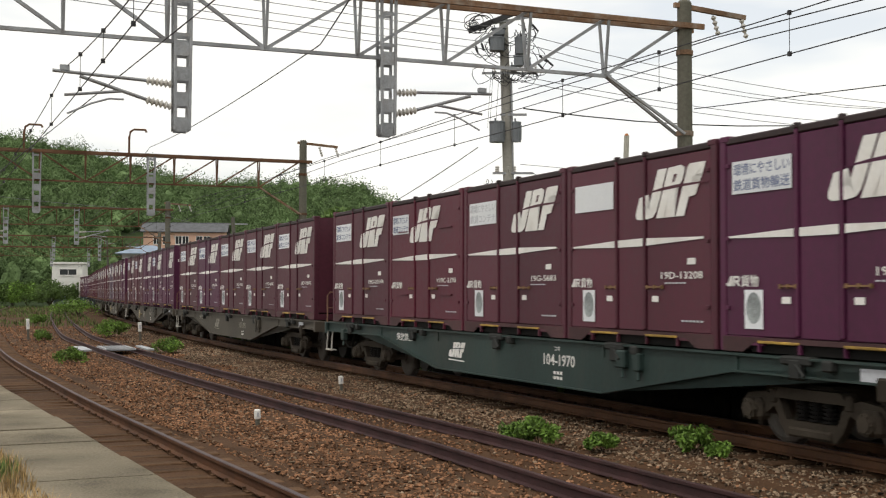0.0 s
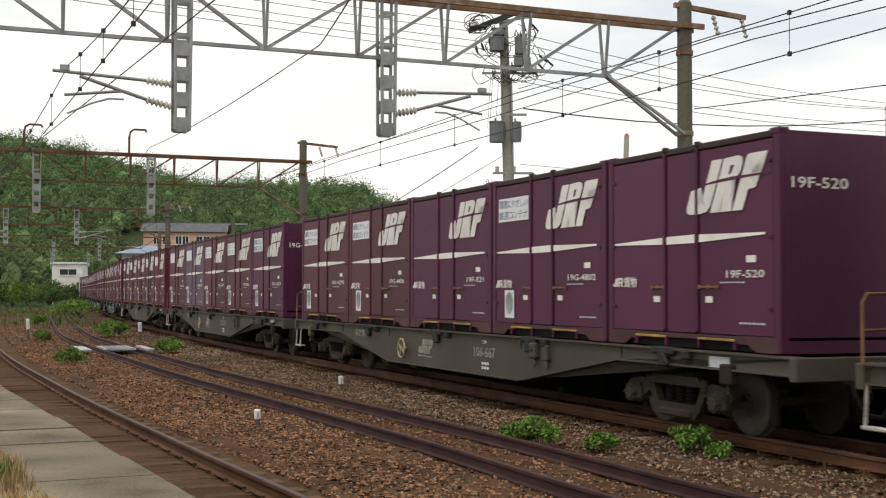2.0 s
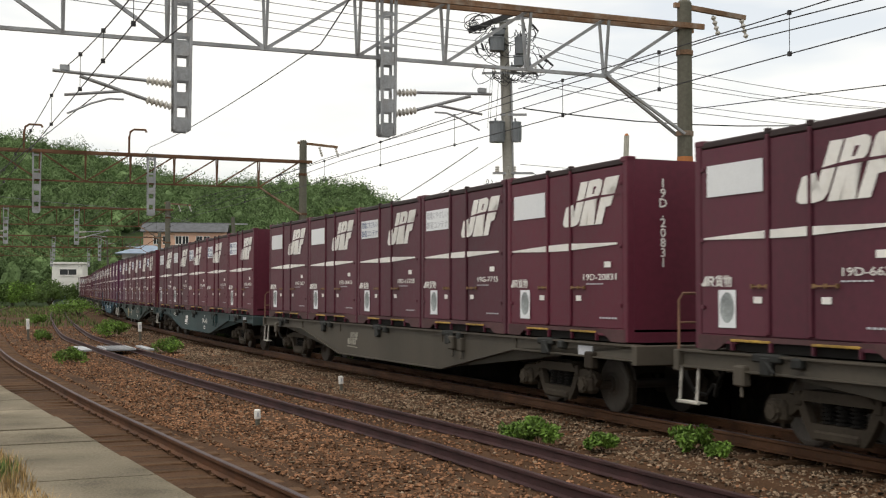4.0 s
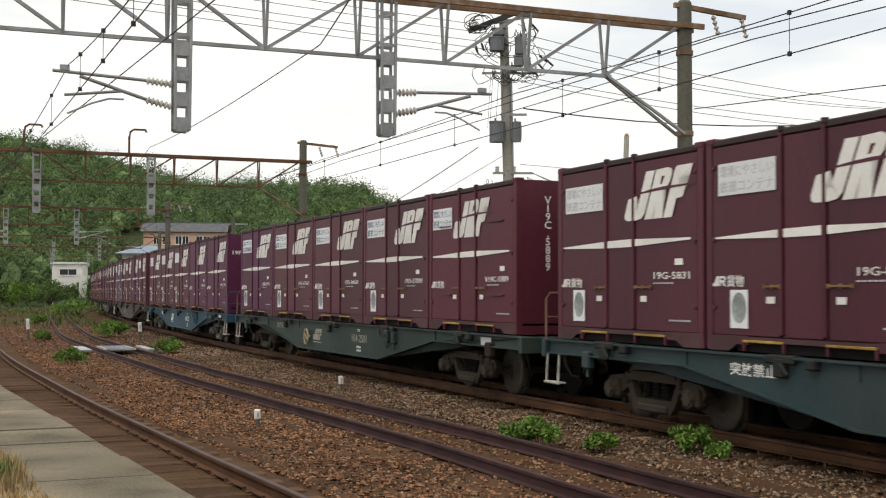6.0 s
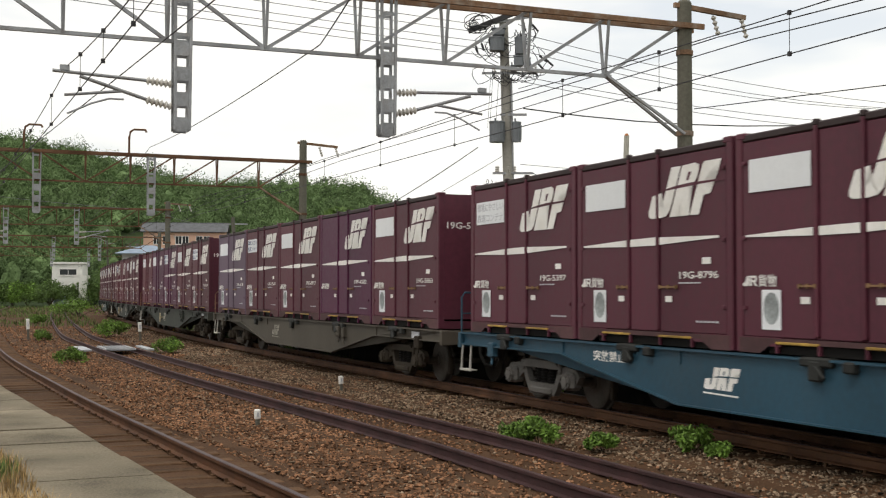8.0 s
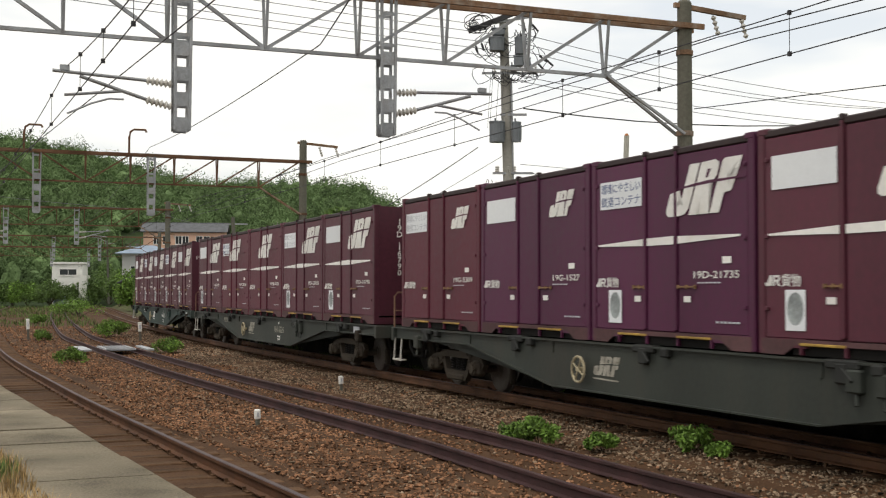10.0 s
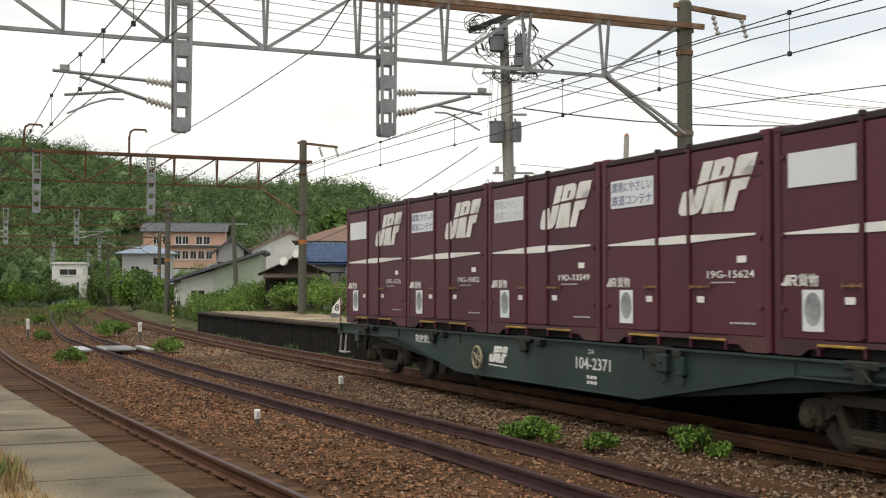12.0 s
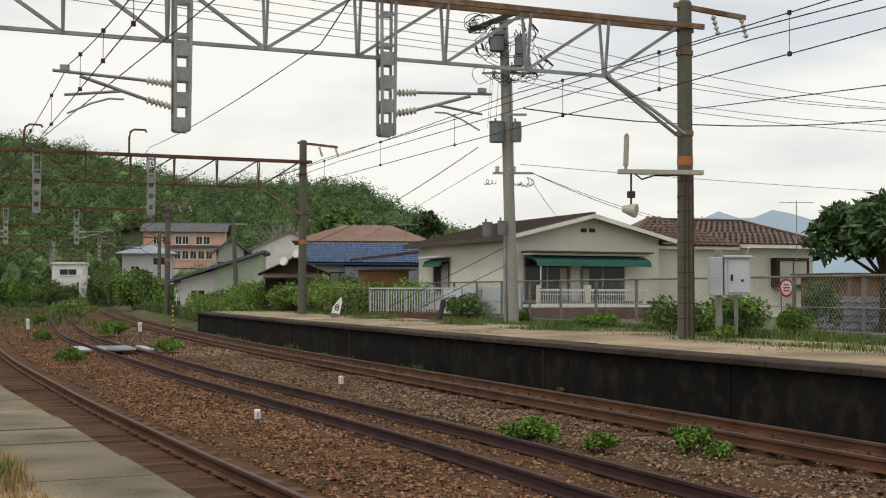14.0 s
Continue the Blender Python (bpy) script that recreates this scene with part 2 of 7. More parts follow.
def on_main(s, z=0.0, off=0.0):
    """A point s metres down the main track, off metres to its far side."""
    a = radians(float(np.interp(s, [k[0] for k in TRACK_KNOTS], [k[1] for k in TRACK_KNOTS])))
    return Vector((float(np.interp(s, TS, TX)) + off * math.cos(a), float(np.interp(s, TS, TY)) + off * math.sin(a), z))


def spline(pts, n=12):
    out = []
    for i in range(len(pts) - 1):
        p0, p1, p2, p3 = [np.array(pts[min(max(j, 0), len(pts) - 1)], float) for j in (i - 1, i, i + 1, i + 2)]
        for k in range(n):
            t = k / n
            q = 0.5 * (2 * p1 + (p2 - p0) * t + (2 * p0 - 5 * p1 + 4 * p2 - p3) * t * t + (3 * p1 - p0 - 3 * p2 + p3) * t ** 3)
            out.append(Vector((q[0], q[1], 0)))
    return out + [Vector((*pts[-1], 0))]


def evenly(pts, step):
    """Points every step metres along a line."""
    d = np.concatenate([[0], np.cumsum([(b - a).length for a, b in zip(pts, pts[1:])])])
    s = np.arange(0, d[-1], step)
    return [Vector((np.interp(q, d, [p.x for p in pts]), np.interp(q, d, [p.y for p in pts]), 0)) for q in s]


MAIN = [on_main(s) for s in np.arange(-24, 290, 1.0)]
SIDING = evenly(spline([(10.0, -6.0), (6.0, 3.0), (2.18, 11.29), (.33, 15.69), (-2.33, 21.49), (-5.53, 28.46), (-8.25, 34.84), (-12.7, 45.5), (-17.1, 57.2), (-29.5, 95), (-37.5, 121)]), 1.0)
NEAR = evenly(spline([(8.8, -11.0), (6.0, -5.2), (3.3, 0.2), (1.9, 3.0), (-1.7, 10.4), (-3.8, 14.7), (-7.7, 23.0), (-13.6, 36.5), (-22, 58), (-30.5, 80), (-53, 150)]), 1.0)


def sweep(bm, pts, outline, closed=True, cap=True):
    """An outline of (across, up) carried along a line."""
    rows = []
    for i, p in enumerate(pts):
        d = pts[min(len(pts) - 1, i + 1)] - pts[max(0, i - 1)]
        d.z = 0
        d.normalize()
        n = Vector((d.y, -d.x, 0))
        rows.append([bm.verts.new(p + n * a + Vector((0, 0, z))) for a, z in outline])
    m = len(outline)
    for r, q in zip(rows, rows[1:]):
        for k in range(m if closed else m - 1):
            bm.faces.new((r[k], r[(k + 1) % m], q[(k + 1) % m], q[k]))
    if closed and cap:
        bm.faces.new(rows[0][::-1])
        bm.faces.new(rows[-1])
    bmesh.ops.recalc_face_normals(bm, faces=bm.faces)


SLEEPER_MESH = None


def track(name, pts, top, rust, label, reach, head=None, sleeper_up=0.0, far_drop=0.0):
    """Two rails with head, web and foot, and their sleepers as single pieces."""
    global SLEEPER_MESH
    root = tagged(new(name), label, "railway track", kind="structure")
    for s in (-0.566, 0.566):
        bm = bmesh.new()
        # far rail can sit lower to fit the camera's view; wagons stay level
        z = top - far_drop * (1 if s > 0 else 0)
        sweep(bm, pts, [(s + a, z + b) for a, b in ((-.0325, -.006), (-.0325, -.036), (-.009, -.05), (-.009, -.125), (-.062, -.14), (-.062, -.153), (.062, -.153), (.062, -.14), (.009, -.125), (.009, -.05), (.0325, -.036), (.0325, -.006))])
        rail = part("rail", bm, rust, root)
        bm = bmesh.new()
        sweep(bm, pts, [(s - .032, z - .008), (s - .024, z), (s + .024, z), (s + .032, z - .008)])
        part("rail_head", bm, head or RAIL_TOP, rail)
    if SLEEPER_MESH is None:
        bm = bmesh.new()
        boxed(bm, (0, 0, 0), (2.1, 0.21, 0.15), chamfer=0.012)
        for s in (-1, 1):
            boxed(bm, (s * 0.566, 0, 0.08), (0.20, 0.15, 0.02))
            for a in (-0.09, 0.09):
                boxed(bm, (s * 0.566 + a, 0.04, 0.10), (0.03, 0.03, 0.05))
        SLEEPER_MESH = mesh_of("sleeper", bm, SLEEPER)
    rnd = random.Random(5)
    even = evenly(pts, 0.6)
    for a, b in list(zip(even, even[1:]))[:reach]:
        d = b - a
        part("sleeper", SLEEPER_MESH, None, root, m=pose(a.x, a.y, top - 0.153 - 0.085 + sleeper_up, 0, rnd.uniform(-.4, .4), math.degrees(math.atan2(-d.x, d.y)) + rnd.uniform(-1.2, 1.2)))
    return root


def ground_sheet():
    """One sheet to the horizon, a little uneven by the tracks."""
    bm = bmesh.new()
    xs = [-3000, -900, -300, -120, -80, -60] + list(range(-50, 31, 2)) + [45, 70, 120, 300, 900, 3000]
    ys = [-900, -200, -40, -10] + list(range(0, 101, 2)) + [110, 125, 150, 180, 240, 400, 900, 3000]
    grid = [[bm.verts.new((x, y, -0.32 + 0.03 * noise.noise(Vector((x * .3, y * .3, 0))))) for x in xs] for y in ys]
    for a, b in zip(grid, grid[1:]):
        for i in range(len(xs) - 1):
            bm.faces.new((a[i], a[i + 1], b[i + 1], b[i]))
    return tagged(part("ground", bm, EARTH), "brown weedy earth around the railway", "ground", kind="structure")


ground_sheet()


def dist_to(line, P):
    """Distance of points P to a polyline of points about a metre apart."""
    L = np.array([(p.x, p.y) for p in line])
    best = np.full(len(P), 1e9)
    for a, b in zip(L, L[1:]):
        d = b - a
        t = np.clip(((P - a) @ d) / (d @ d), 0, 1)
        best = np.minimum(best, np.hypot(*(P - a - t[:, None] * d).T))
    return best


def bed_height(P):
    """Height of the ballast: shoulders at the tracks, a low mound between."""
    d1, d2, d3 = dist_to(NEAR[:126], P), dist_to(SIDING, P), dist_to(MAIN[:180], P)
    z = np.full(len(P), -0.235)
    z = np.where(d3 < 1.9, -0.20 - 0.05 * np.clip((d3 - 1.3) / 0.6, 0, 1), z)
    z = np.where(d2 < 1.3, -0.265, z)
    z = np.where(d1 < 1.3, -0.172, z)
    return z + 0.035 * np.array([noise.noise(Vector((x * 0.9, y * 0.9, 3))) for x, y in P]), d1, d2, d3


def ballast():
    s = np.concatenate([np.arange(-30, 40, 0.5), np.arange(40, 150, 2.0)])
    o = np.concatenate([np.arange(-15, 1.5, 0.5), [1.52]])
    P = np.array([[on_main(a, 0, b).xy for b in o] for a in s]).reshape(-1, 2)
    z, *_ = bed_height(P)
    n = len(o)
    faces = [(i * n + j, i * n + j + 1, (i + 1) * n + j + 1, (i + 1) * n + j) for i in range(len(s) - 1) for j in range(n - 1)]
    me = bpy.data.meshes.new("ballast_bed")
    me.from_pydata(np.c_[P, z].tolist(), [], faces)
    me.materials.append(BED)
    tagged(new("ballast_bed", me), "rust-brown bed of gravel between the rails", "ballast", kind="structure")
    # loose stones
    rng = np.random.default_rng(4)
    oct_v = np.array([(1, 0, 0), (-1, 0, 0), (0, 1, 0), (0, -1, 0), (0, 0, 1), (0, 0, -1)], float)
    oct_f = np.array([(0, 2, 4), (2, 1, 4), (1, 3, 4), (3, 0, 4), (2, 0, 5), (1, 2, 5), (3, 1, 5), (0, 3, 5)])
    a = np.concatenate([rng.uniform(-9, 12, 92000), rng.uniform(12, 30, 46000), rng.uniform(30, 60, 18000)])
    b = rng.uniform(-12.5, 1.5, len(a))
    ph = np.radians(np.interp(a, [k[0] for k in TRACK_KNOTS], [k[1] for k in TRACK_KNOTS]))
    P = np.stack([np.interp(a, TS, TX) + b * np.cos(ph), np.interp(a, TS, TY) + b * np.sin(ph)], -1)
    z, d1, d2, d3 = bed_height(P)
    keep = np.ones(len(a), bool)
    for d in (d1, d2, d3):
        keep &= ~((abs(d - 0.566) < 0.07))
    keep &= ~((d1 < 1.15) & (rng.random(len(a)) < 0.8))
    keep &= ~((d2 < 0.95) & (rng.random(len(a)) < 0.55))
    keep &= (P[:, 1] > 4) & (P[:, 0] / P[:, 1] > -0.40) & (P[:, 0] / P[:, 1] < 0.40)
    grey = (d3 < 3.0 + 0.6 * np.sin(a * 0.9)) & (d2 > 1.0)
    grey = np.where(rng.random(len(a)) < 0.12, ~grey, grey)
    size = rng.uniform(0.014, 0.033, len(a)) * np.where(a > 25, 1.35, 1)
    low = np.where(d1 < 1.15, -0.05, 0.0)
    for name, sel, mat, words in (("brown_ballast_stones", keep & ~grey, STONE_BROWN, "loose rust-brown ballast stones"), ("grey_ballast_stones", keep & grey, STONE_GREY, "loose grey-brown ballast stones")):
        idx = np.flatnonzero(sel)
        m = len(idx)
        v = oct_v[None] * (size[idx, None, None] * rng.uniform(0.55, 1.25, (m, 6, 1)))
        v = v * np.stack([rng.uniform(.8, 1.3, m), rng.uniform(.7, 1.1, m), rng.uniform(.5, .9, m)], -1)[:, None]
        c, sn = np.cos(rng.uniform(0, 6.28, m)), np.sin(rng.uniform(0, 6.28, m))
        t = rng.uniform(-.6, .6, m)
        x, y, w = v[..., 0], v[..., 1], v[..., 2]
        x, y = x * c[:, None] - y * sn[:, None], x * sn[:, None] + y * c[:, None]
        y, w = y * np.cos(t)[:, None] - w * np.sin(t)[:, None], y * np.sin(t)[:, None] + w * np.cos(t)[:, None]
        v = np.stack([x + P[idx, 0, None], y + P[idx, 1, None], w + (z[idx] + low[idx] + size[idx] * 0.25)[:, None]], -1).reshape(-1, 3)
        f = (oct_f[None] + (np.arange(m) * 6)[:, None, None]).reshape(-1, 3)
        me = bpy.data.meshes.new(name)
        me.from_pydata(v.tolist(), [], f.tolist())
        me.materials.append(mat)
        tagged(new(name, me), words + " around the sleepers", "ballast", kind="stuff")


ballast()


def platforms():
    # far platform: sooty wall in sections, coping stones, sandy top
    root = tagged(new("platform_far"), "low station platform with sooty wall and sandy top", "platform", kind="structure")
    s = -7.0
    while s < 47:
        pts = [on_main(s + a, 0, 1.62) for a in np.linspace(0, 4.97, 4)]
        bm = bmesh.new()
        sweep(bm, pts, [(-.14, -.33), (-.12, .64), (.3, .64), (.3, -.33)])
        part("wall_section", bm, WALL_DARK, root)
        s += 5.0
    s = -22.0
    k = 0
    while s < 47.9:
        pts = [on_main(s + a, 0, 1.75) for a in (0, 0.99, 1.985)]
        bm = bmesh.new()
        dz = random.Random(k).uniform(-.006, .006)
        sweep(bm, pts, [(-.36, .662 + dz), (-.37, .675 + dz), (-.37, .745 + dz), (-.34, .765 + dz), (.3, .77 + dz), (.3, .64)])
        part("coping", bm, COPING, root)
        s += 2.0
        k += 1
    bm = bmesh.new()
    sweep(bm, [on_main(a, 0, 4.6) for a in np.arange(-22, 48.1, 2)], [(-2.56, .5), (-2.56, .768), (-1.5, .78), (0, .785), (2.2, .76), (2.2, .5)])
    part("platform_top", bm, SAND, root)
    bm = bmesh.new()
    for a in (-1.5, 9.2, 21.5, 30.4):
        p = on_main(a, 0.2, 1.49)
        boxed(bm, p, (0.05, 0.06, 0.8), (0, 0, 23))
    part("drain_strip", bm, COPING, root)
    # yard behind, to the houses
    bm = bmesh.new()
    sweep(bm, [on_main(a) for a in np.arange(-30, 52, 3)], [(6.6, -.3), (6.6, .70), (8.5, .74), (11, .70), (30, .6), (75, .5), (75, -.3)])
    sweep(bm, [on_main(a) for a in np.arange(51, 190, 6)], [(2.6, -.3), (4.2, .25), (6.0, .68), (9.0, .72), (40, .9), (80, 1.2), (80, -.3)])
    tagged(part("yard", bm, YARD), "weedy yard soil behind the platform", "yard", kind="structure")
    # near platform: edge slabs as pieces, gravelly soil behind
    root = tagged(new("platform_near"), "old low platform edged with concrete slabs", "platform", kind="structure")
    pts = evenly(NEAR, 0.02)
    i0, k = 0, 0
    rnd = random.Random(9)
    while i0 + 52 < len(pts) and k < 62:
        n = rnd.choice((42, 46, 50))
        bm = bmesh.new()
        dz = rnd.uniform(-.008, .008)
        sweep(bm, [pts[i0], pts[i0 + n // 2], pts[i0 + n - 1]], [(-1.46, .60), (-1.45, .735 + dz), (-1.47, .75 + dz), (-2.2, .75 + dz), (-2.21, .6)])
        part("edge_slab", bm, CONCRETE, root)
        i0 += n
        k += 1
    bm = bmesh.new()
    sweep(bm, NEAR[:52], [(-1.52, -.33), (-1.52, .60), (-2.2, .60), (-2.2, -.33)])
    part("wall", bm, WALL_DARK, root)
    bm = bmesh.new()
    sweep(bm, NEAR[:52], [(-2.22, .3), (-2.22, .73), (-2.7, .745), (-9, .74), (-9, .3)])
    part("platform_top", bm, SAND, root)


platforms()


# ---- overhead line, poles and wires ----
GALV = surface("galvanised_steel", (0.30, 0.31, 0.32), 0.5, metal=0.5, scale=8, vary=0.3, stain=0.35, stain_scale=3, stain_colour=(0.16, 0.10, 0.06))
RUSTY = surface("rusty_steel", (0.20, 0.115, 0.065), 0.75, scale=6, vary=0.45, stain=0.9, stain_scale=2.5, stain_colour=(0.30, 0.27, 0.23))
RUSTY_D = surface("deep_rust", (0.135, 0.072, 0.042), 0.8, scale=6, vary=0.45, stain=0.5, stain_scale=2.0, stain_colour=(0.14, 0.125, 0.09))
POLE = surface("concrete_pole", (0.128, 0.124, 0.100), 0.85, scale=4, vary=0.3, bump=0.2, stain=0.5, stain_colour=(0.10, 0.085, 0.07), streak=True)
POLE_L = surface("pale_concrete_pole", (0.30, 0.29, 0.26), 0.85, scale=4, vary=0.25, bump=0.2, stain=0.4, stain_colour=(0.18, 0.16, 0.14), streak=True)
ORANGE = surface("orange_band", (0.40, 0.15, 0.05), 0.7, vary=0.25)
CERAMIC = surface("grey_insulator", (0.50, 0.48, 0.44), 0.3, vary=0.25, bump=0)
WIRE = surface("dark_wire", (0.035, 0.035, 0.037), 0.6, vary=0.2, bump=0)
WIRE_L = surface("grey_wire", (0.16, 0.16, 0.165), 0.6, vary=0.2, bump=0)
TRANSF = surface("transformer_grey", (0.16, 0.175, 0.19), 0.55, scale=6, vary=0.2, stain=0.3)
TIMBER_BROWN = surface("brown_conduit", (0.060, 0.036, 0.026), 0.7, vary=0.3)
SPEAKER = surface("speaker_cream", (0.40, 0.39, 0.33), 0.5, vary=0.2)


def bar(bm, a, b, w, h=None):
    """A square bar from a to b."""
    a, b = Vector(a), Vector(b)
    d = b - a
    m = Matrix.Translation((a + b) / 2) @ d.to_track_quat("Z", "Y").to_matrix().to_4x4()
    r = bmesh.ops.create_cube(bm, size=1.0)
    bmesh.ops.transform(bm, matrix=m @ Matrix.Diagonal((w, h or w, d.length, 1)), verts=r["verts"])


def insulator(bm, a, b, r=0.075, n=6):
    """A ribbed insulator from a to b, turned as one piece."""
    a, b = Vector(a), Vector(b)
    m = Matrix.Translation(a) @ (b - a).to_track_quat("Z", "Y").to_matrix().to_4x4()
    long = (b - a).length
    outline = [(0.0, r * 0.4)]
    for k in range(n):
        outline += [((k + 0.12) / n, r * 0.45), ((k + 0.42) / n, r), ((k + 0.55) / n, r * 0.97), ((k + 0.88) / n, r * 0.5)]
    outline.append((1.0, r * 0.4))
    rings = [[bm.verts.new(m @ Vector((w * math.cos(j * math.tau / 10), w * math.sin(j * math.tau / 10), t * long))) for j in range(10)] for t, w in outline]
    for p, q in zip(rings, rings[1:]):
        for j in range(10):
            bm.faces.new((p[j], p[(j + 1) % 10], q[(j + 1) % 10], q[j]))
    bm.faces.new(rings[0][::-1])
    bm.faces.new(rings[-1])


def gantry(foot, turn, length, steel, band_z, drops, arms=True, height=7.88, radius=0.163, deep=1.17, top=7.36):
    """A concrete mast with a latticed beam across the tracks; x runs along the beam away from the mast, turned by turn."""
    root = new("line_gantry")
    root.matrix_basis = pose(*foot, 0, 0, turn + 180)
    z0 = -foot[2]
    bm = bmesh.new()
    rod(bm, (0, 0, -0.3), (0, 0, height + z0), radius * 1.06, 20, radius * 0.92)
    rod(bm, (0, 0, height + z0), (0, 0, height + z0 + 0.05), radius * 0.92, 20, radius * 0.7)
    mast = part("mast", bm, POLE, root, "grey concrete mast")
    bm = bmesh.new()
    rod(bm, (0, 0, band_z - 0.09 + z0), (0, 0, band_z + 0.09 + z0), radius * 1.03, 20)
    part("band", bm, ORANGE, mast, "orange painted band")
    for z in (top, top - 0.55, 5.1):
        bm = bmesh.new()
        rod(bm, (0, 0, z - 0.05 + z0), (0, 0, z + 0.05 + z0), radius * 1.1, 20)
        part("clamp", bm, steel, mast)
    zt, zb = top + z0, top - deep + z0
    light_steel = GALV if steel is RUSTY else steel
    for y in (-0.2, 0.2):
        bm = bmesh.new()
        bar(bm, (-0.35, y, zt), (length, y, zt), 0.07, 0.11)
        part("top_chord", bm, steel, root)
        bm = bmesh.new()
        bar(bm, (1.9, y * 0.2, zb), (0.1, y * 0.7, 5.08 + z0), 0.065, 0.05)
        part("knee_brace", bm, light_steel if steel is RUSTY else RUSTY, root)
    bm = bmesh.new()
    bar(bm, (1.8, 0, zb), (length, 0, zb), 0.07, 0.065)
    part("bottom_chord", bm, light_steel, root)
    xs = list(np.arange(1.95, length, 1.78))
    for k, x in enumerate(xs):
        for y in (-0.2, 0.2):
            bm = bmesh.new()
            bar(bm, (x, y * 0.15, zb), (x, y, zt), 0.05, 0.045)
            part("lattice_post", bm, light_steel, root)
        bm = bmesh.new()
        last = xs[k - 1] if k else 0.15
        a, b = ((x, 0, zb), (last, 0, zt)) if x < 9.3 else ((last, 0, zb), (x, 0, zt))
        bar(bm, a, b, 0.065, 0.06)
        part("lattice_diagonal", bm, light_steel, root)
        bm = bmesh.new()
        bar(bm, (x, -0.2, zt), (x, 0.2, zt), 0.05)
        part("cross_bar", bm, steel, root)
    over = 0.6 if steel is RUSTY else 0.08
    for x, zlow, way in drops:
        bm = bmesh.new()
        for y in (-0.13, 0.13):
            for dx in (-0.13, 0.13):
                bar(bm, (x + dx * 1.15, y, zt + over), (x + dx * 0.95, y, zlow + z0), 0.05)
        for k, z in enumerate(np.arange(zlow + 0.10, zlow + 1.5, 0.45)):
            for y in (-0.135, 0.135):
                bar(bm, (x - 0.12, y, z + z0), (x + 0.12, y, z + z0), 0.012, 0.25)
        for z in np.arange(zlow + 1.7, top + over - 0.1, 0.6):
            for y in (-0.135, 0.135):
                bar(bm, (x - 0.12, y, z + z0), (x + 0.12, y, z + z0), 0.012, 0.06)
        part("drop_post", bm, GALV, root, "grey perforated hanging post")
        if way:
            # cantilever with two insulators, tube arms and the steady arm (way: along x)
            a = zlow + z0
            for za, zc in ((0.82, 0.86), (0.42, 0.52)):
                bm = bmesh.new()
                insulator(bm, (x + way * 0.16, 0, a + za), (x + way * 0.62, 0, a + zc))
                part("insulator", bm, CERAMIC, root, "ribbed cream insulator")
            bm = bmesh.new()
            rod(bm, (x + way * 0.6, 0, a + 0.86), (x + way * 2.2, 0, a + 0.93), 0.03, 8)
            rod(bm, (x + way * 0.6, 0, a + 0.52), (x + way * 1.75, 0, a + 0.86), 0.032, 8)
            rod(bm, (x + way * 1.05, 0, a + 0.64), (x + way * 2.0, 0, a + 0.52), 0.026, 8)
            boxed(bm, (x + way * 2.0, 0, a + 0.99), (0.16, 0.08, 0.09))
            part("cantilever", bm, GALV, root)
            bm = bmesh.new()
            pipe(bm, [(x + way * 1.0, 0, a + 0.50), (x + way * 1.25, 0, a + 0.50), (x + way * 1.55, 0, a + 0.40), (x + way * 1.95, 0, a + 0.20)], 0.018)
            part("steady_arm", bm, GALV, root)
    if arms:
        bm = bmesh.new()
        bar(bm, (-1.55, 0, height - 0.18 + z0), (0.25, 0, height - 0.06 + z0), 0.09, 0.10)
        part("feeder_arm", bm, RUSTY, root)
        for x in (-0.72, -1.45):
            bm = bmesh.new()
            insulator(bm, (x, 0, height - 0.2 + z0), (x - 0.14, 0, height - 0.62 + z0), 0.06, 4)
            part("insulator", bm, CERAMIC, root)
    return tagged(root, f"{'rust-streaked' if steel is RUSTY else 'deep-rusted'} lattice gantry on a round concrete mast", "gantry", "gantries over the tracks", "thing")


T_AT = 22.8
G1 = gantry((5.1, 26.0, 0.72), T_AT, 17.5, RUSTY, 4.52, ((6.71, 4.72, -1), (10.59, 4.60, 1)))
G2 = gantry((-6.06, 53.3, 0.70), 21.5, 18.0, RUSTY_D, 3.9, ((6.45, 4.9, 0), (10.95, 4.9, 0)), radius=0.17, height=8.25)
G3 = gantry((-18.9, 84.8, 0.5), 17.5, 17.0, RUSTY_D, 3.9, ((6.0, 4.9, -1), (10.5, 4.9, 1)), radius=0.19)
for s, off in ((118, 5.5), (150, 5.5), (185, 6)):
    p = on_main(s, 0.2, off)
    gantry(tuple(p), 18, 26.0, RUSTY_D, 3.9, ((6.0, 4.9, 0), (10.5, 4.9, 0)), radius=0.19)

# hooks on the second gantry
for px in (6.5, 10.6):
    bm = bmesh.new()
    pipe(bm, [(0, 0, 0), (0, 0, 0.7), (0.05, 0, 0.95), (0.2, 0, 1.05), (0.65, 0, 1.05), (0.7, 0, 0.95)], 0.045, 8)
    ob = part("wire_hook", bm, RUSTY_D, m=G2.matrix_basis @ pose(px + 0.85, 0, 6.66, 0, 0, 180))
    tagged(ob, "rusty bent tube hook on the gantry beam", "hook", "hooks on the gantry", "thing")

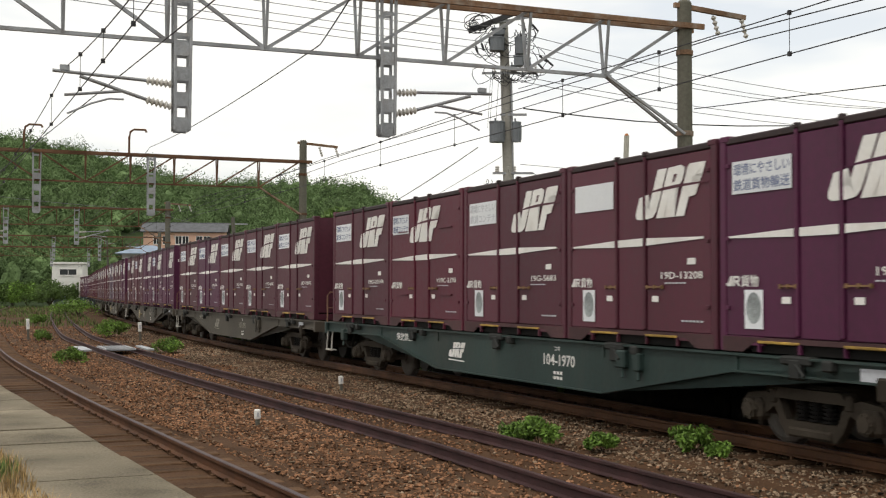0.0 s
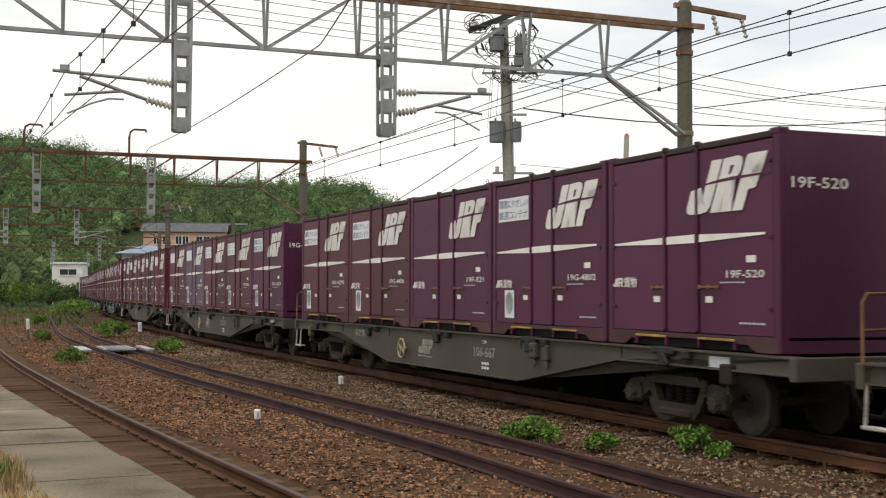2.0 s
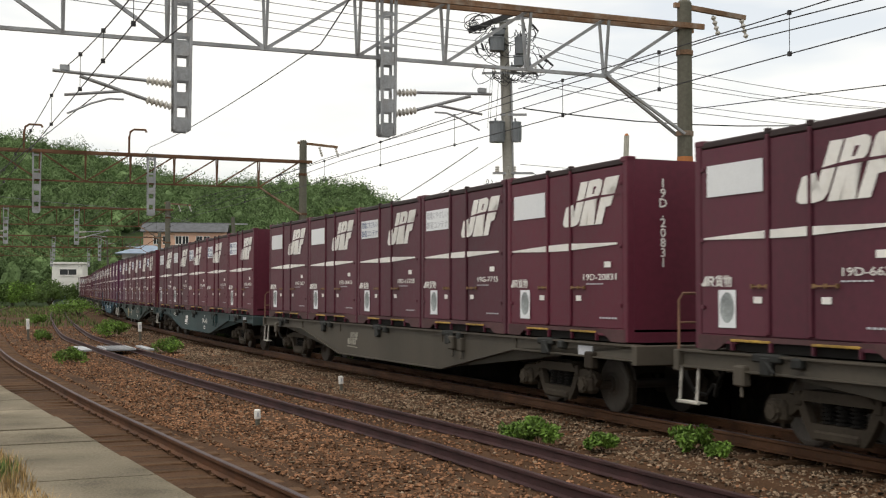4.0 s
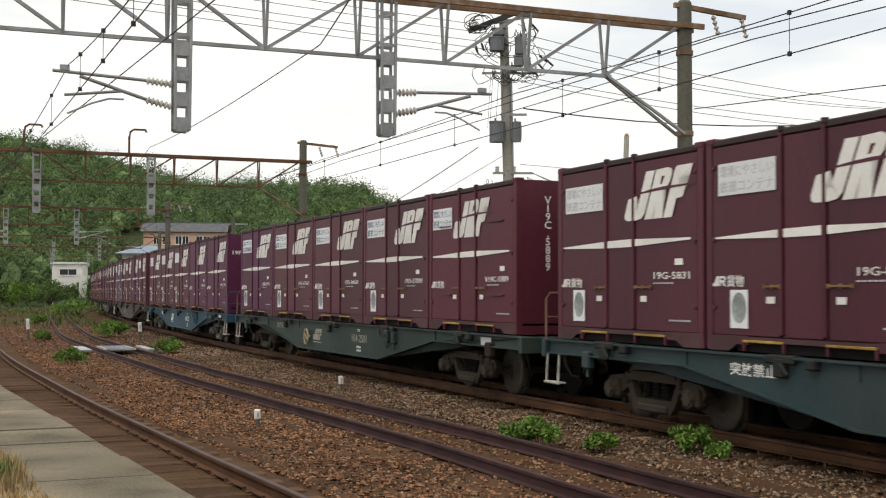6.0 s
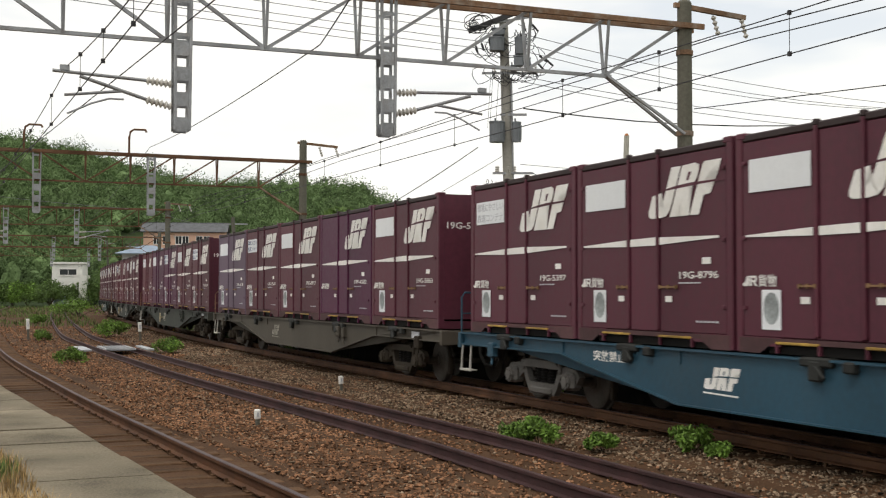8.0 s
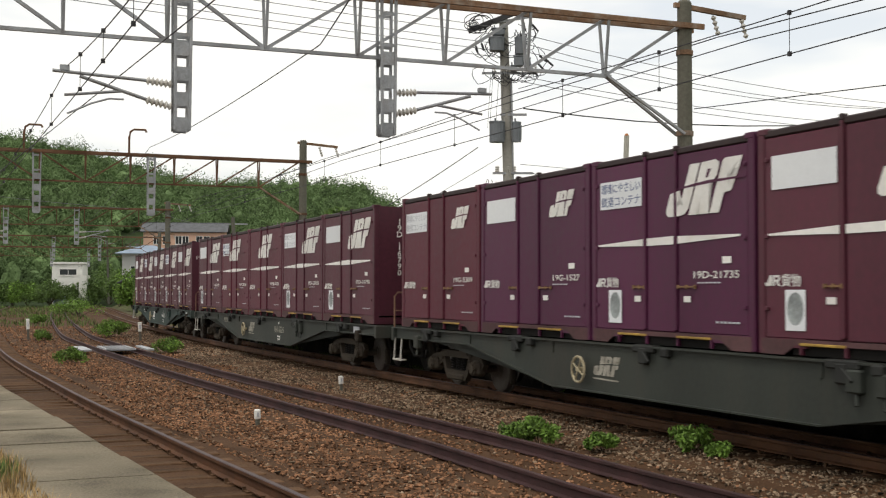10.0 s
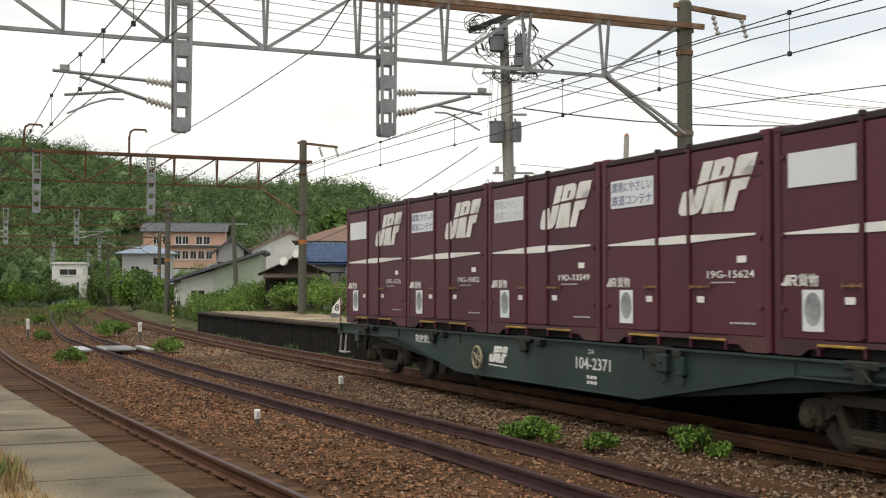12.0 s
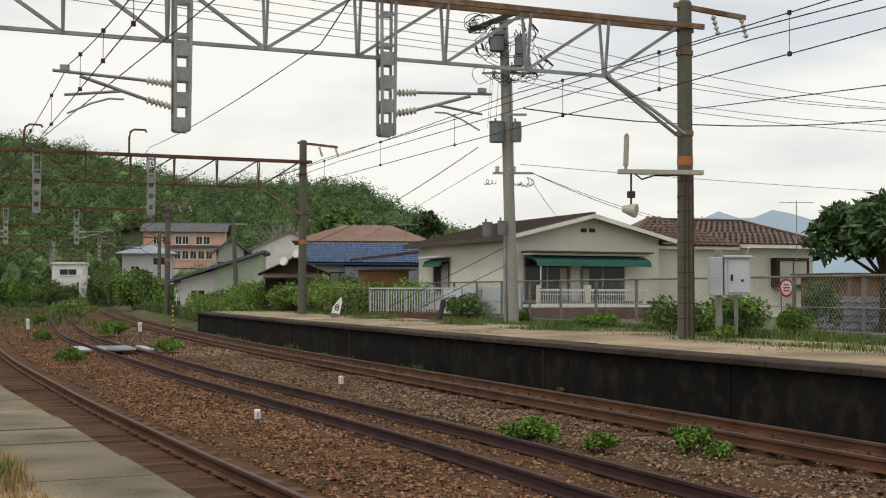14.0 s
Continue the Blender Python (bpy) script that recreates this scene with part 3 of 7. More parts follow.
# siren bracket on the first mast
root = tagged(new("signal_bracket"), "cream bracket arm carrying a lamp tube and loudspeaker", "bracket", kind="thing")
root.matrix_basis = pose(5.1, 25.8, 0, 0, 0, 0)
Z = 4.27
bm = bmesh.new()
for y in (0, -0.14):
    bar(bm, (-1.45, y, Z), (0.32, y, Z - 0.02), 0.05, 0.09)
part("arm", bm, SPEAKER, root)
bm = bmesh.new()
rod(bm, (-1.29, -0.07, Z + 0.12), (-1.27, -0.07, Z + 0.75), 0.055, 12)
rod(bm, (-1.29, -0.07, Z), (-1.29, -0.07, Z + 0.14), 0.03, 8)
part("lamp_tube", bm, SPEAKER, root)
bm = bmesh.new()
rod(bm, (-1.27, -0.07, Z + 0.75), (-1.27, -0.07, Z + 0.80), 0.05, 12, 0.02)
part("lamp_cap", bm, ORANGE, root)
bm = bmesh.new()
rod(bm, (-1.18, -0.07, Z), (-1.18, -0.07, Z - 0.72), 0.022, 8)
boxed(bm, (-1.18, -0.07, Z - 0.48), (0.16, 0.12, 0.14), chamfer=0.01)
pipe(bm, [(-1.1, -0.07, Z - 0.05), (-0.95, -0.07, Z - 0.16), (-0.7, -0.07, Z - 0.08), (-0.1, -0.07, Z - 0.07)], 0.018)
part("hanger", bm, WIRE, root)
bm = bmesh.new()
rod(bm, (-1.36, -0.12, Z - 0.78), (-1.16, -0.22, Z - 0.82), 0.07, 14, 0.14)
rod(bm, (-1.16, -0.22, Z - 0.82), (-1.10, -0.25, Z - 0.83), 0.145, 14)
part("loudspeaker", bm, SPEAKER, root, "cream horn loudspeaker")
bm = bmesh.new()
for dx in (-0.09, 0.0, 0.1):
    rod(bm, (dx, -0.17, 0.75), (dx * 0.9, -0.16, 4.2), 0.02, 6)
for z in np.arange(1.2, 4.2, 0.32):
    rod(bm, (0, 0.2, z), (0, 0.2, z + 0.02), 0.175, 16)
part("conduit", bm, TIMBER_BROWN, root, "brown cable conduits strapped to the mast")


def utility_pole(x, y, base, top, full=True):
    root = tagged(new("utility_pole"), "pale concrete utility pole crowded with transformers and wires" if full else "plain grey concrete utility pole beside the houses", "utility pole", "utility poles", "thing")
    root.matrix_basis = pose(x, y, base)
    h = top - base
    bm = bmesh.new()
    rod(bm, (0.12, 0, -0.2), (-0.2, 0, h), 0.21 if full else 0.16, 18, 0.14 if full else 0.11)
    part("pole", bm, POLE_L if full else POLE, root)
    if not full:
        bm = bmesh.new()
        bar(bm, (-0.7, 0, h - 0.4), (0.7, 0, h - 0.4), 0.08)
        part("cross_arm", bm, GALV, root)
        return root
    for z, a, b in ((h - 0.35, -1.3, 0.7), (h - 1.85, -0.9, 0.9), (h - 3.2, -0.3, 0.55), (4.9, -0.55, 0.75)):
        bm = bmesh.new()
        bar(bm, (a, -0.12, z), (b, -0.12, z + (0.35 if a < -1.2 else 0)), 0.07)
        part("cross_arm", bm, GALV, root)
    bm = bmesh.new()
    bar(bm, (-1.35, -0.2, h - 0.5), (0.1, -0.2, h + 0.08), 0.10, 0.16)
    part("switch_bar", bm, WIRE, root, "black cut-out switch bar")
    for px, pz, r, q in ((-0.42, 6.2, 0.24, 0.62), (0.22, 6.2, 0.14, 0.6), (0.34, h - 1.0, 0.18, 0.5), (-0.42, h - 0.95, 0.24, 0.4), (-0.72, 3.05, 0.16, 0.42), (-0.25, 3.1, 0.14, 0.4)):
        bm = bmesh.new()
        rod(bm, (px, -0.22, pz - q / 2), (px, -0.22, pz + q / 2), r, 16)
        rod(bm, (px, -0.22, pz + q / 2), (px, -0.22, pz + q / 2 + 0.05), r * 1.08, 16)
        for k in range(5):
            an = k * 1.26
            boxed(bm, (px + r * math.cos(an), -0.22 + r * math.sin(an), pz), (0.035, 0.035, q * 0.8))
        rod(bm, (px - 0.05, -0.22, pz + q / 2), (px - 0.05, -0.22, pz + q / 2 + 0.16), 0.03, 8)
        part("transformer", bm, TRANSF, root, "grey ribbed transformer can")
    rnd = random.Random(3)
    for k in range(44):
        cx, cz = rnd.uniform(-0.9, 0.7), rnd.choice((h - 0.6, h - 1.8, h - 1.9, h - 1.0, 4.6))
        r = rnd.uniform(0.12, 0.42) if cz > 7 else rnd.uniform(0.06, 0.18)
        bm = bmesh.new()
        pts = [(cx + r * math.cos(a) * rnd.uniform(.9, 1.1), -0.25, cz + r * math.sin(a) * rnd.uniform(.7, 1.1)) for a in np.linspace(rnd.uniform(2, 4), rnd.uniform(5.5, 8), 9)]
        pipe(bm, pts, 0.012, 5)
        part("jumper_wire", bm, WIRE, root)
    # cable loops, dark bushings and switch boxes round the head of the pole
    for k in range(9):
        cx, cz, r = rnd.uniform(-1.35, -0.75), h - rnd.uniform(0.1, 0.5), rnd.uniform(0.2, 0.38)
        bm = bmesh.new()
        pipe(bm, [(cx + r * math.cos(a), -0.3 - 0.05 * math.sin(2 * a), cz + r * 0.75 * math.sin(a)) for a in np.linspace(rnd.uniform(0, 2), rnd.uniform(5, 7), 15)], 0.014, 5)
        part("cable_loop", bm, WIRE, root)
    for cx, cz, dx in ((-1.1, h - 1.0, 0.06), (-0.92, h - 0.92, 0.08), (-0.68, h - 0.78, 0.05), (0.62, h - 1.0, 0), (0.2, h - 1.1, 0), (0.72, h - 0.3, 0.2), (0.5, h - 0.45, -0.15), (0.95, h - 1.3, 0.25), (1.15, h - 1.42, 0.25), (0.9, h - 1.55, 0.2), (0.7, h - 1.75, 0.2)):
        bm = bmesh.new()
        rod(bm, (cx, -0.28, cz), (cx + dx, -0.28, cz - 0.22), 0.04, 8, 0.03)
        pipe(bm, [(cx, -0.28, cz), (cx - 0.03, -0.26, cz + 0.2), (cx * 0.8, -0.2, cz + 0.42)], 0.012, 5)
        pipe(bm, [(cx + dx, -0.28, cz - 0.2), (cx * 0.75 + dx, -0.28, cz - 0.5), (cx * 0.4, -0.2, cz - 0.62)], 0.012, 5)
        part("bushing", bm, WIRE, root, "black cable bushing")
    for cx, cz, w, q in ((0.28, h - 1.5, 0.3, 0.32), (0.55, h - 1.55, 0.22, 0.26), (-0.38, h - 0.55, 0.42, 0.2), (0.12, h - 1.75, 0.2, 0.18)):
        bm = bmesh.new()
        boxed(bm, (cx, -0.28, cz), (w, 0.22, q), chamfer=0.03)
        boxed(bm, (cx, -0.28, cz + q / 2 + 0.02), (w * 1.1, 0.25, 0.03), chamfer=0.008)
        for s in (-0.3, 0.3):
            rod(bm, (cx + s * w, -0.28, cz + q / 2), (cx + s * w, -0.28, cz + q / 2 + 0.14), 0.022, 8)
        part("switch_box", bm, TRANSF, root, "grey switch box with bushings")
    for cx in (-0.62, -0.55, -0.36, -0.2):
        bm = bmesh.new()
        pipe(bm, [(cx, -0.3, h - 1.9), (cx - 0.05, -0.3, h - 2.8), (cx - 0.1, -0.3, 6.35)], 0.006, 4)
        part("drop_wire", bm, WIRE, root)
    for k in range(12):
        cx, cz = ((rnd.uniform(-0.85, 0.85), h - 1.82), (rnd.uniform(-0.5, 0.7), 4.93))[k % 2]
        bm = bmesh.new()
        insulator(bm, (cx, -0.14, cz), (cx, -0.14, cz + 0.2), 0.05, 3)
        part("insulator", bm, CERAMIC, root)
    bm = bmesh.new()
    rod(bm, (0.2, -0.1, 0), (0.05, -0.08, h - 2), 0.035, 8)
    rod(bm, (-0.14, -0.14, 0), (-0.16, -0.1, 2.9), 0.055, 8)
    part("conduit", bm, GALV, root)
    return root


utility_pole(2.15, 40.0, 0.7, 10.7)
for x, y, b, t in ((-12.4, 74.0, 0.7, 6.2), (-37.8, 150, 0.3, 7.6), (-43.3, 160.0, 0.3, 8.4)):
    utility_pole(x, y, b, t, False)


def cable(a, b, r=0.012, sag=0.0, mat=None, words="thin dark overhead wire", n=14):
    bm = bmesh.new()
    a, b = Vector(a), Vector(b)
    pts = []
    for k in range(n + 1):
        t = k / n
        p = a.lerp(b, t)
        p.z -= sag * 4 * t * (1 - t)
        pts.append(p)
    pipe(bm, pts, r, 5)
    return tagged(part("overhead_wire", bm, mat or WIRE), words + " strung between poles", "wire", "overhead wires", "thing")


def run(points, r=0.012, sag=0.0, mat=None, words="thin dark overhead wire"):
    for a, b in zip(points, points[1:]):
        cable(a, b, r, sag, mat, words)


# contact and carrier wires, with droppers
def line_over(points, carrier, contact, words, dip=1.28):
    """points: places (x, y) from gantry to gantry; a sagging carrier over a level contact wire, droppers between."""
    for a, b in zip(points, points[1:]):
        root = tagged(new("contact_line"), words + " contact wire hung from a sagging carrier", "wire", "contact lines", "thing")
        bm = bmesh.new()
        pipe(bm, [(*a, contact), (*b, contact)], 0.009, 5)
        part("contact_wire", bm, WIRE, root)
        bm = bmesh.new()
        pipe(bm, [(a[0] + (b[0] - a[0]) * t, a[1] + (b[1] - a[1]) * t, carrier - dip * t * (1 - t)) for t in np.linspace(0, 1, 15)], 0.009, 5)
        part("carrier_wire", bm, WIRE, root)
        for t in np.linspace(0.1, 0.9, 6):
            bm = bmesh.new()
            x, y = a[0] + (b[0] - a[0]) * t, a[1] + (b[1] - a[1]) * t
            z = carrier - dip * t * (1 - t)
            rod(bm, (x, y, contact), (x, y, z), 0.005, 4)
            for q in (contact, z):
                boxed(bm, (x, y, q), (0.05, 0.05, 0.06))
            part("dropper", bm, WIRE, root)


m1, m2, m3, m4 = on_main(39.5), on_main(73), on_main(118), on_main(185)
line_over([(9.27, 6.0), (1.41, 24.5), (-10.2, 51.8), (m2.x - 2.0, m2.y + 6.0), (m3.x, m3.y), (m4.x, m4.y)], 5.70, 5.0, "main line", 0.55)
line_over([(0.0, 6.0), (-6.4, 21.0), (-17.6, 47.2), (-31.0, 80.0), (-48, 130)], 5.62, 4.95, "platform line")
run([(1.0, 6.0, 5.9), (-2.3, 22.9, 6.35), (-11.9, 50.0, 7.6), (-24, 84, 6.6)], 0.012, 0.15, WIRE, "slanting black siding wire")
run([(13.9, 6.2, 6.4), (5.86, 26.2, 7.2), (-5.27, 53.6, 7.5), (-18.0, 85.0, 7.2)], 0.013, 0.03, WIRE, "dark feeder wire")
run([(14.66, 6.4, 6.4), (6.62, 26.4, 7.19), (-4.43, 53.9, 7.5), (-17.3, 85.2, 7.2)], 0.013, 0.03, WIRE, "dark feeder wire")
run([(9.66, 12.0, 4.45), (5.3, 26.0, 5.63)], 0.010, 0.0, WIRE, "dark return wire")
run([(2.2, 5.3, 5.6), (-5.6, 21.6, 5.6), (-18.1, 47.7, 5.6)], 0.011, 0.0, WIRE, "slanting black carrier wire")
for k, (z, dy) in enumerate(((10.45, 0), (10.25, .2), (10.0, .4), (9.75, .3), (9.5, .1))):
    run([(-28.0, 18.0 + dy, z + 0.15), (1.6, 39.8 + dy, z - 0.1)], 0.011, 0.25, WIRE_L, "grey distribution wire")
for z, e, dip in ((10.2, 10.9, 1.1), (9.9, 11.7, 1.55), (9.65, 11.95, 1.6), (8.63, 10.06, 1.07), (8.8, 10.4, 1.05)):
    run([(2.4, 40, z), (34, 60, e)], 0.012, dip, WIRE_L, "grey distribution wire")
run([(2.6, 40, 7.72), (30, 52, 11.6)], 0.022, 1.47, WIRE, "thick black telephone cable")
run([(2.5, 40, 5.9), (34, 56, 5.9)], 0.01, 0.25, WIRE_L, "thin grey service wire")
run([(2.9, 39.9, 5.6), (8.4, 52.0, 5.0)], 0.012, 0.1, WIRE, "house service wire")
run([(2.9, 39.9, 5.6), (9.0, 52.0, 4.95)], 0.01, 0.1, WIRE, "house service wire")
run([(2.9, 39.9, 5.3), (4.6, 50.0, 4.85)], 0.01, 0.05, WIRE, "house service wire")
run([(1.13, 40, 6.45), (-8.0, 72.0, 4.5)], 0.016, 0.33, WIRE, "slanting service wire")
run([(1.9, 40, 6.15), (-4.5, 70.0, 4.8)], 0.010, 0.0, WIRE_L, "slanting service wire")
run([(2.0, 39.8, 3.2), (-2.0, 46.0, 1.2)], 0.012, 0.0, WIRE, "guy wire")
run([(2.0, 39.8, 2.6), (-1.4, 44.0, 0.9)], 0.012, 0.0, WIRE, "guy wire")
run([(-36, 60, 8.5), (-20, 86, 7.4), (-12.4, 74.0, 5.8)], 0.012, 0.4, WIRE_L, "distant wire")


# ---- the freight train ----
CL, CW, CH = 3.715, 2.45, 2.5          # twelve-foot container
PITCH, DECK = 3.78, 1.074
V_A, V_B, V_C = -5.32, 18.541, 0.0193   # the last wagon's front along the track, against seconds before 12 s
# shifts that fit the container seams to the camera's view: seconds, metres held back
VIEW_SHIFT = ((0.0, 0.03), (0.5, 0.20), (1.0, -0.15), (1.5, -0.03), (2.0, -0.14), (3.0, -0.10), (5.5, 0.20), (6.0, 0.33), (6.5, -0.13), (7.0, -0.08), (7.5, 0.0), (8.0, 0.12), (10.5, 0.12), (11.0, 0.0), (14.0, 0.0))
SLACK = (-0.03, 0.03, 0, 0, 0.12, -0.11, 0.05, 0, -0.02, -0.03, -0.09, 0.08)


def side(u, v, d=0.0):
    """A point on the container's camera side: u from its rear end, v from its base, d proud."""
    return Vector((-CW / 2 - d, CL / 2 - u * CL, v * CH))


SIDE_TURN = Matrix(((0, 0, -1, 0), (-1, 0, 0, 0), (0, 1, 0, 0), (0, 0, 0, 1)))
END_TURN = Matrix(((1, 0, 0, 0), (0, 0, -1, 0), (0, 1, 0, 0), (0, 0, 0, 1)))


def flat(bm, poly, d0, d1):
    """A thin sheet with this outline in u, v on the container's side, from d0 to d1 proud of it."""
    prism(bm, [((CL / 2 - u * CL), v * CH) for u, v in poly], "x", -CW / 2 - d1, -CW / 2 - d0)


def rect(u0, v0, u1, v1):
    return [(u0, v0), (u1, v0), (u1, v1), (u0, v1)]


EMBLEM = (
    ((0, .45), (.15, .50), (.15, .24), (.18, .18), (.215, .24), (.215, .98), (.37, .98), (.37, .14), (.33, .03), (.24, 0), (.07, 0), (.02, .05), (0, .14)),
    ((.395, 0), (.395, .98), (.60, 1), (.67, .95), (.69, .86), (.69, .70), (.65, .60), (.60, .55), (.71, 0), (.56, 0), (.525, .38), (.515, 0)),
    ((.725, 0), (.725, .95), (.75, 1), (1.0, 1), (1.0, .78), (.87, .76), (.87, .58), (.97, .58), (.97, .38), (.87, .36), (.87, 0)))


def emblem(place, mat, slit, parent, u0, v0, du, dv, lean=0.18):
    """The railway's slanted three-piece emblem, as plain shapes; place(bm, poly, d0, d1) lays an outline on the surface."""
    bm = bmesh.new()
    for shape in EMBLEM:
        place(bm, [(u0 + du * (x * (1 - lean) + lean * y), v0 + dv * y) for x, y in shape], 0.001, 0.004)
    ob = part("emblem", bm, mat, parent)
    bm = bmesh.new()
    place(bm, [(u0 + du * x, v0 + dv * y) for x, y in ((.16, .52), (.4, .545), (.6, .565), (1.03, .60), (1.03, .625), (.6, .63), (.4, .60), (.16, .53))], 0.004, 0.006)
    place(bm, [(u0 + du * (x * (1 - lean) + lean * y), v0 + dv * y) for x, y in ((.525, .68), (.56, .68), (.575, .84), (.525, .84))], 0.004, 0.006)
    part("emblem_slit", bm, slit, parent)
    return ob


def container_parts(root, ridged):
    """Body with posts and rails, folding side doors, fork pockets, handles and marks."""
    h = CW / 2
    bm = bmesh.new()
    boxed(bm, (0, 0, CH * 0.53), (CW - 0.10, CL - 0.012, CH * 0.92))
    for sx in (-1, 1):
        for sy in (-1, 1):
            boxed(bm, (sx * (h - 0.06), sy * (CL / 2 - 0.06), CH / 2), (0.12, 0.12, CH), chamfer=0.012)
            boxed(bm, (sx * (h - 0.07), sy * (CL / 2 - 0.09), CH - 0.03), (0.15, 0.18, 0.075), chamfer=0.012)
            boxed(bm, (sx * (h - 0.05), sy * (CL / 2 - 0.45), 0.13), (0.10, 0.72, 0.10))
        for q in (-1.02, -0.30, 0.42, 1.12):
            boxed(bm, (sx * (h - 0.012), q, 0.062), (0.05, 0.035, 0.115), chamfer=0.006)
        for u in (0.378, 0.571):
            boxed(bm, (sx * (h - 0.02), CL / 2 - u * CL, CH * 0.53), (0.075, 0.055, CH * 0.90), chamfer=0.012)
        for u in (0.045, 0.955):
            for v in (0.2, 0.52, 0.86):
                boxed(bm, (sx * (h + 0.004), CL / 2 - u * CL, CH * v), (0.024, 0.06, 0.05), chamfer=0.008)
    for sy in (-1, 1):
        boxed(bm, (0, sy * (CL / 2 - 0.05), 0.07), (CW - 0.2, 0.09, 0.14))
    body = part("body", bm, MAROON, root)
    for sx in (-1, 1):
        bm = bmesh.new()
        for sy in (-1, 1):
            prism(bm, [(sy * y, z) for y, z in ((1.80, 0.0), (1.42, 0.0), (1.20, 0.115), (1.20, 0.172), (1.80, 0.172))], "x", sx * (h - 0.012) - 0.014, sx * (h - 0.012) + 0.014)
        boxed(bm, (sx * (h - 0.012), 0, 0.1435), (0.026, 2.42, 0.057))
        part("bottom_rail", bm, DUSTY, root, "dusty pinkish bottom rail")
    # black block fills the bottom notch, standing in for the shade inside
    bm = bmesh.new()
    boxed(bm, (0, 0, 0.06), (CW - 0.08, 2.6, 0.115))
    part("underside", bm, BLACK, root)
    bm = bmesh.new()
    for sx in (-1, 1):
        boxed(bm, (sx * (h - 0.05), 0, CH - 0.055), (0.09, CL - 0.24, 0.085), chamfer=0.015)
        for u in (0.378, 0.571):
            boxed(bm, (sx * (h - 0.02), CL / 2 - u * CL, CH - 0.02), (0.08, 0.07, 0.07), chamfer=0.012)
    boxed(bm, (0, 0, CH - 0.045), (CW - 0.18, CL - 0.2, 0.03))
    part("roof", bm, TOPDARK, root, "dark grimy container roof")
    for u0, u1 in ((0.035, 0.365), (0.391, 0.558), (0.584, 0.965)):
        for sx in (-1, 1):
            bm = bmesh.new()
            boxed(bm, (sx * (h - 0.035), CL / 2 - (u0 + u1) / 2 * CL, CH * 0.515), (0.05, (u1 - u0) * CL, CH * 0.885), chamfer=0.008)
            if ridged and sx < 0 and u1 - u0 > 0.2:
                for v in (0.25, 0.74):
                    boxed(bm, (-h + 0.0, CL / 2 - (u0 * 0.45 + u1 * 0.55) * CL, CH * v), (0.035, (u1 - u0) * CL * 0.42, 0.022))
            part("side_door", bm, MAROON, root)
    for u0, u1 in ((0.198, 0.388), (0.580, 0.775)):
        for sx in (1, -1):
            bm = bmesh.new()
            boxed(bm, (sx * (h - 0.012), CL / 2 - (u0 + u1) / 2 * CL, 0.122), (0.07, (u1 - u0) * CL, 0.03), chamfer=0.006)
            part("fork_pocket", bm, YELLOW, root, "yellow-edged fork pocket")
    for u0, u1 in ((0.305, 0.376), (0.590, 0.687)):
        bm = bmesh.new()
        flat(bm, rect(u0, 0.294, u1, 0.302), 0.01, 0.03)
        for u in (u0, (u0 + u1) / 2, u1):
            flat(bm, rect(u - 0.005, 0.288, u + 0.005, 0.308), 0.0, 0.022)
        part("door_handle", bm, HANDLE, root)
    for u0, v0, u1, v1 in ((0.31, 0.222, 0.35, 0.252), (0.62, 0.222, 0.66, 0.252), (0.837, 0.408, 0.884, 0.44)):
        bm = bmesh.new()
        flat(bm, rect(u0, v0, u1, v1), 0.001, 0.005)
        part("tag", bm, PAINT, root)
    bm = bmesh.new()
    def glyph(u, wide, *polys):
        for poly in polys:
            flat(bm, [(u + wide * x, 0.300 + 0.047 * y) for x, y in poly], 0.001, 0.004)
    glyph(0.036, 0.032, ((0, .3), (.25, .3), (.3, .2), (.6, .2), (.7, .3), (.7, 1), (1, 1), (1, .15), (.85, 0), (.15, 0), (0, .15)))
    glyph(0.072, 0.034, rect(0, 0, .25, 1), rect(.25, .8, .9, 1), rect(.75, .58, 1, .8), rect(.25, .40, .9, .58), ((.45, .40), (.72, .40), (1.05, 0), (.75, 0)))
    me = text_mesh("貨物", 0.12, PAINT)
    part("lettering", me, None, root, m=Matrix.Translation(side(0.112, 0.296, 0.003)) @ SIDE_TURN @ fitted(me, 0.088 * CL, 0.056 * CH))
    part("lettering", bm, PAINT, root)
    bm = bmesh.new()
    for k in range(6):
        flat(bm, rect(0.70 + k * 0.022, 0.314, 0.716 + k * 0.022, 0.321), 0.001, 0.003)
        flat(bm, rect(0.80 + k * 0.022, 0.125, 0.816 + k * 0.022, 0.134), 0.001, 0.003)
    part("small_print", bm, GREY_INK, root)
    return body


def picture_label(root):
    bm = bmesh.new()
    flat(bm, rect(0.13, 0.106, 0.22, 0.283), 0.001, 0.004)
    ob = part("picture_label", bm, POSTER, root, "white label with a grey round picture")
    bm = bmesh.new()
    flat(bm, [(0.175 + 0.037 * math.cos(a), 0.200 + 0.072 * math.sin(a)) for a in np.linspace(0, 2 * math.pi, 17)[:-1]], 0.004, 0.006)
    part("picture", bm, PICTURE, ob)


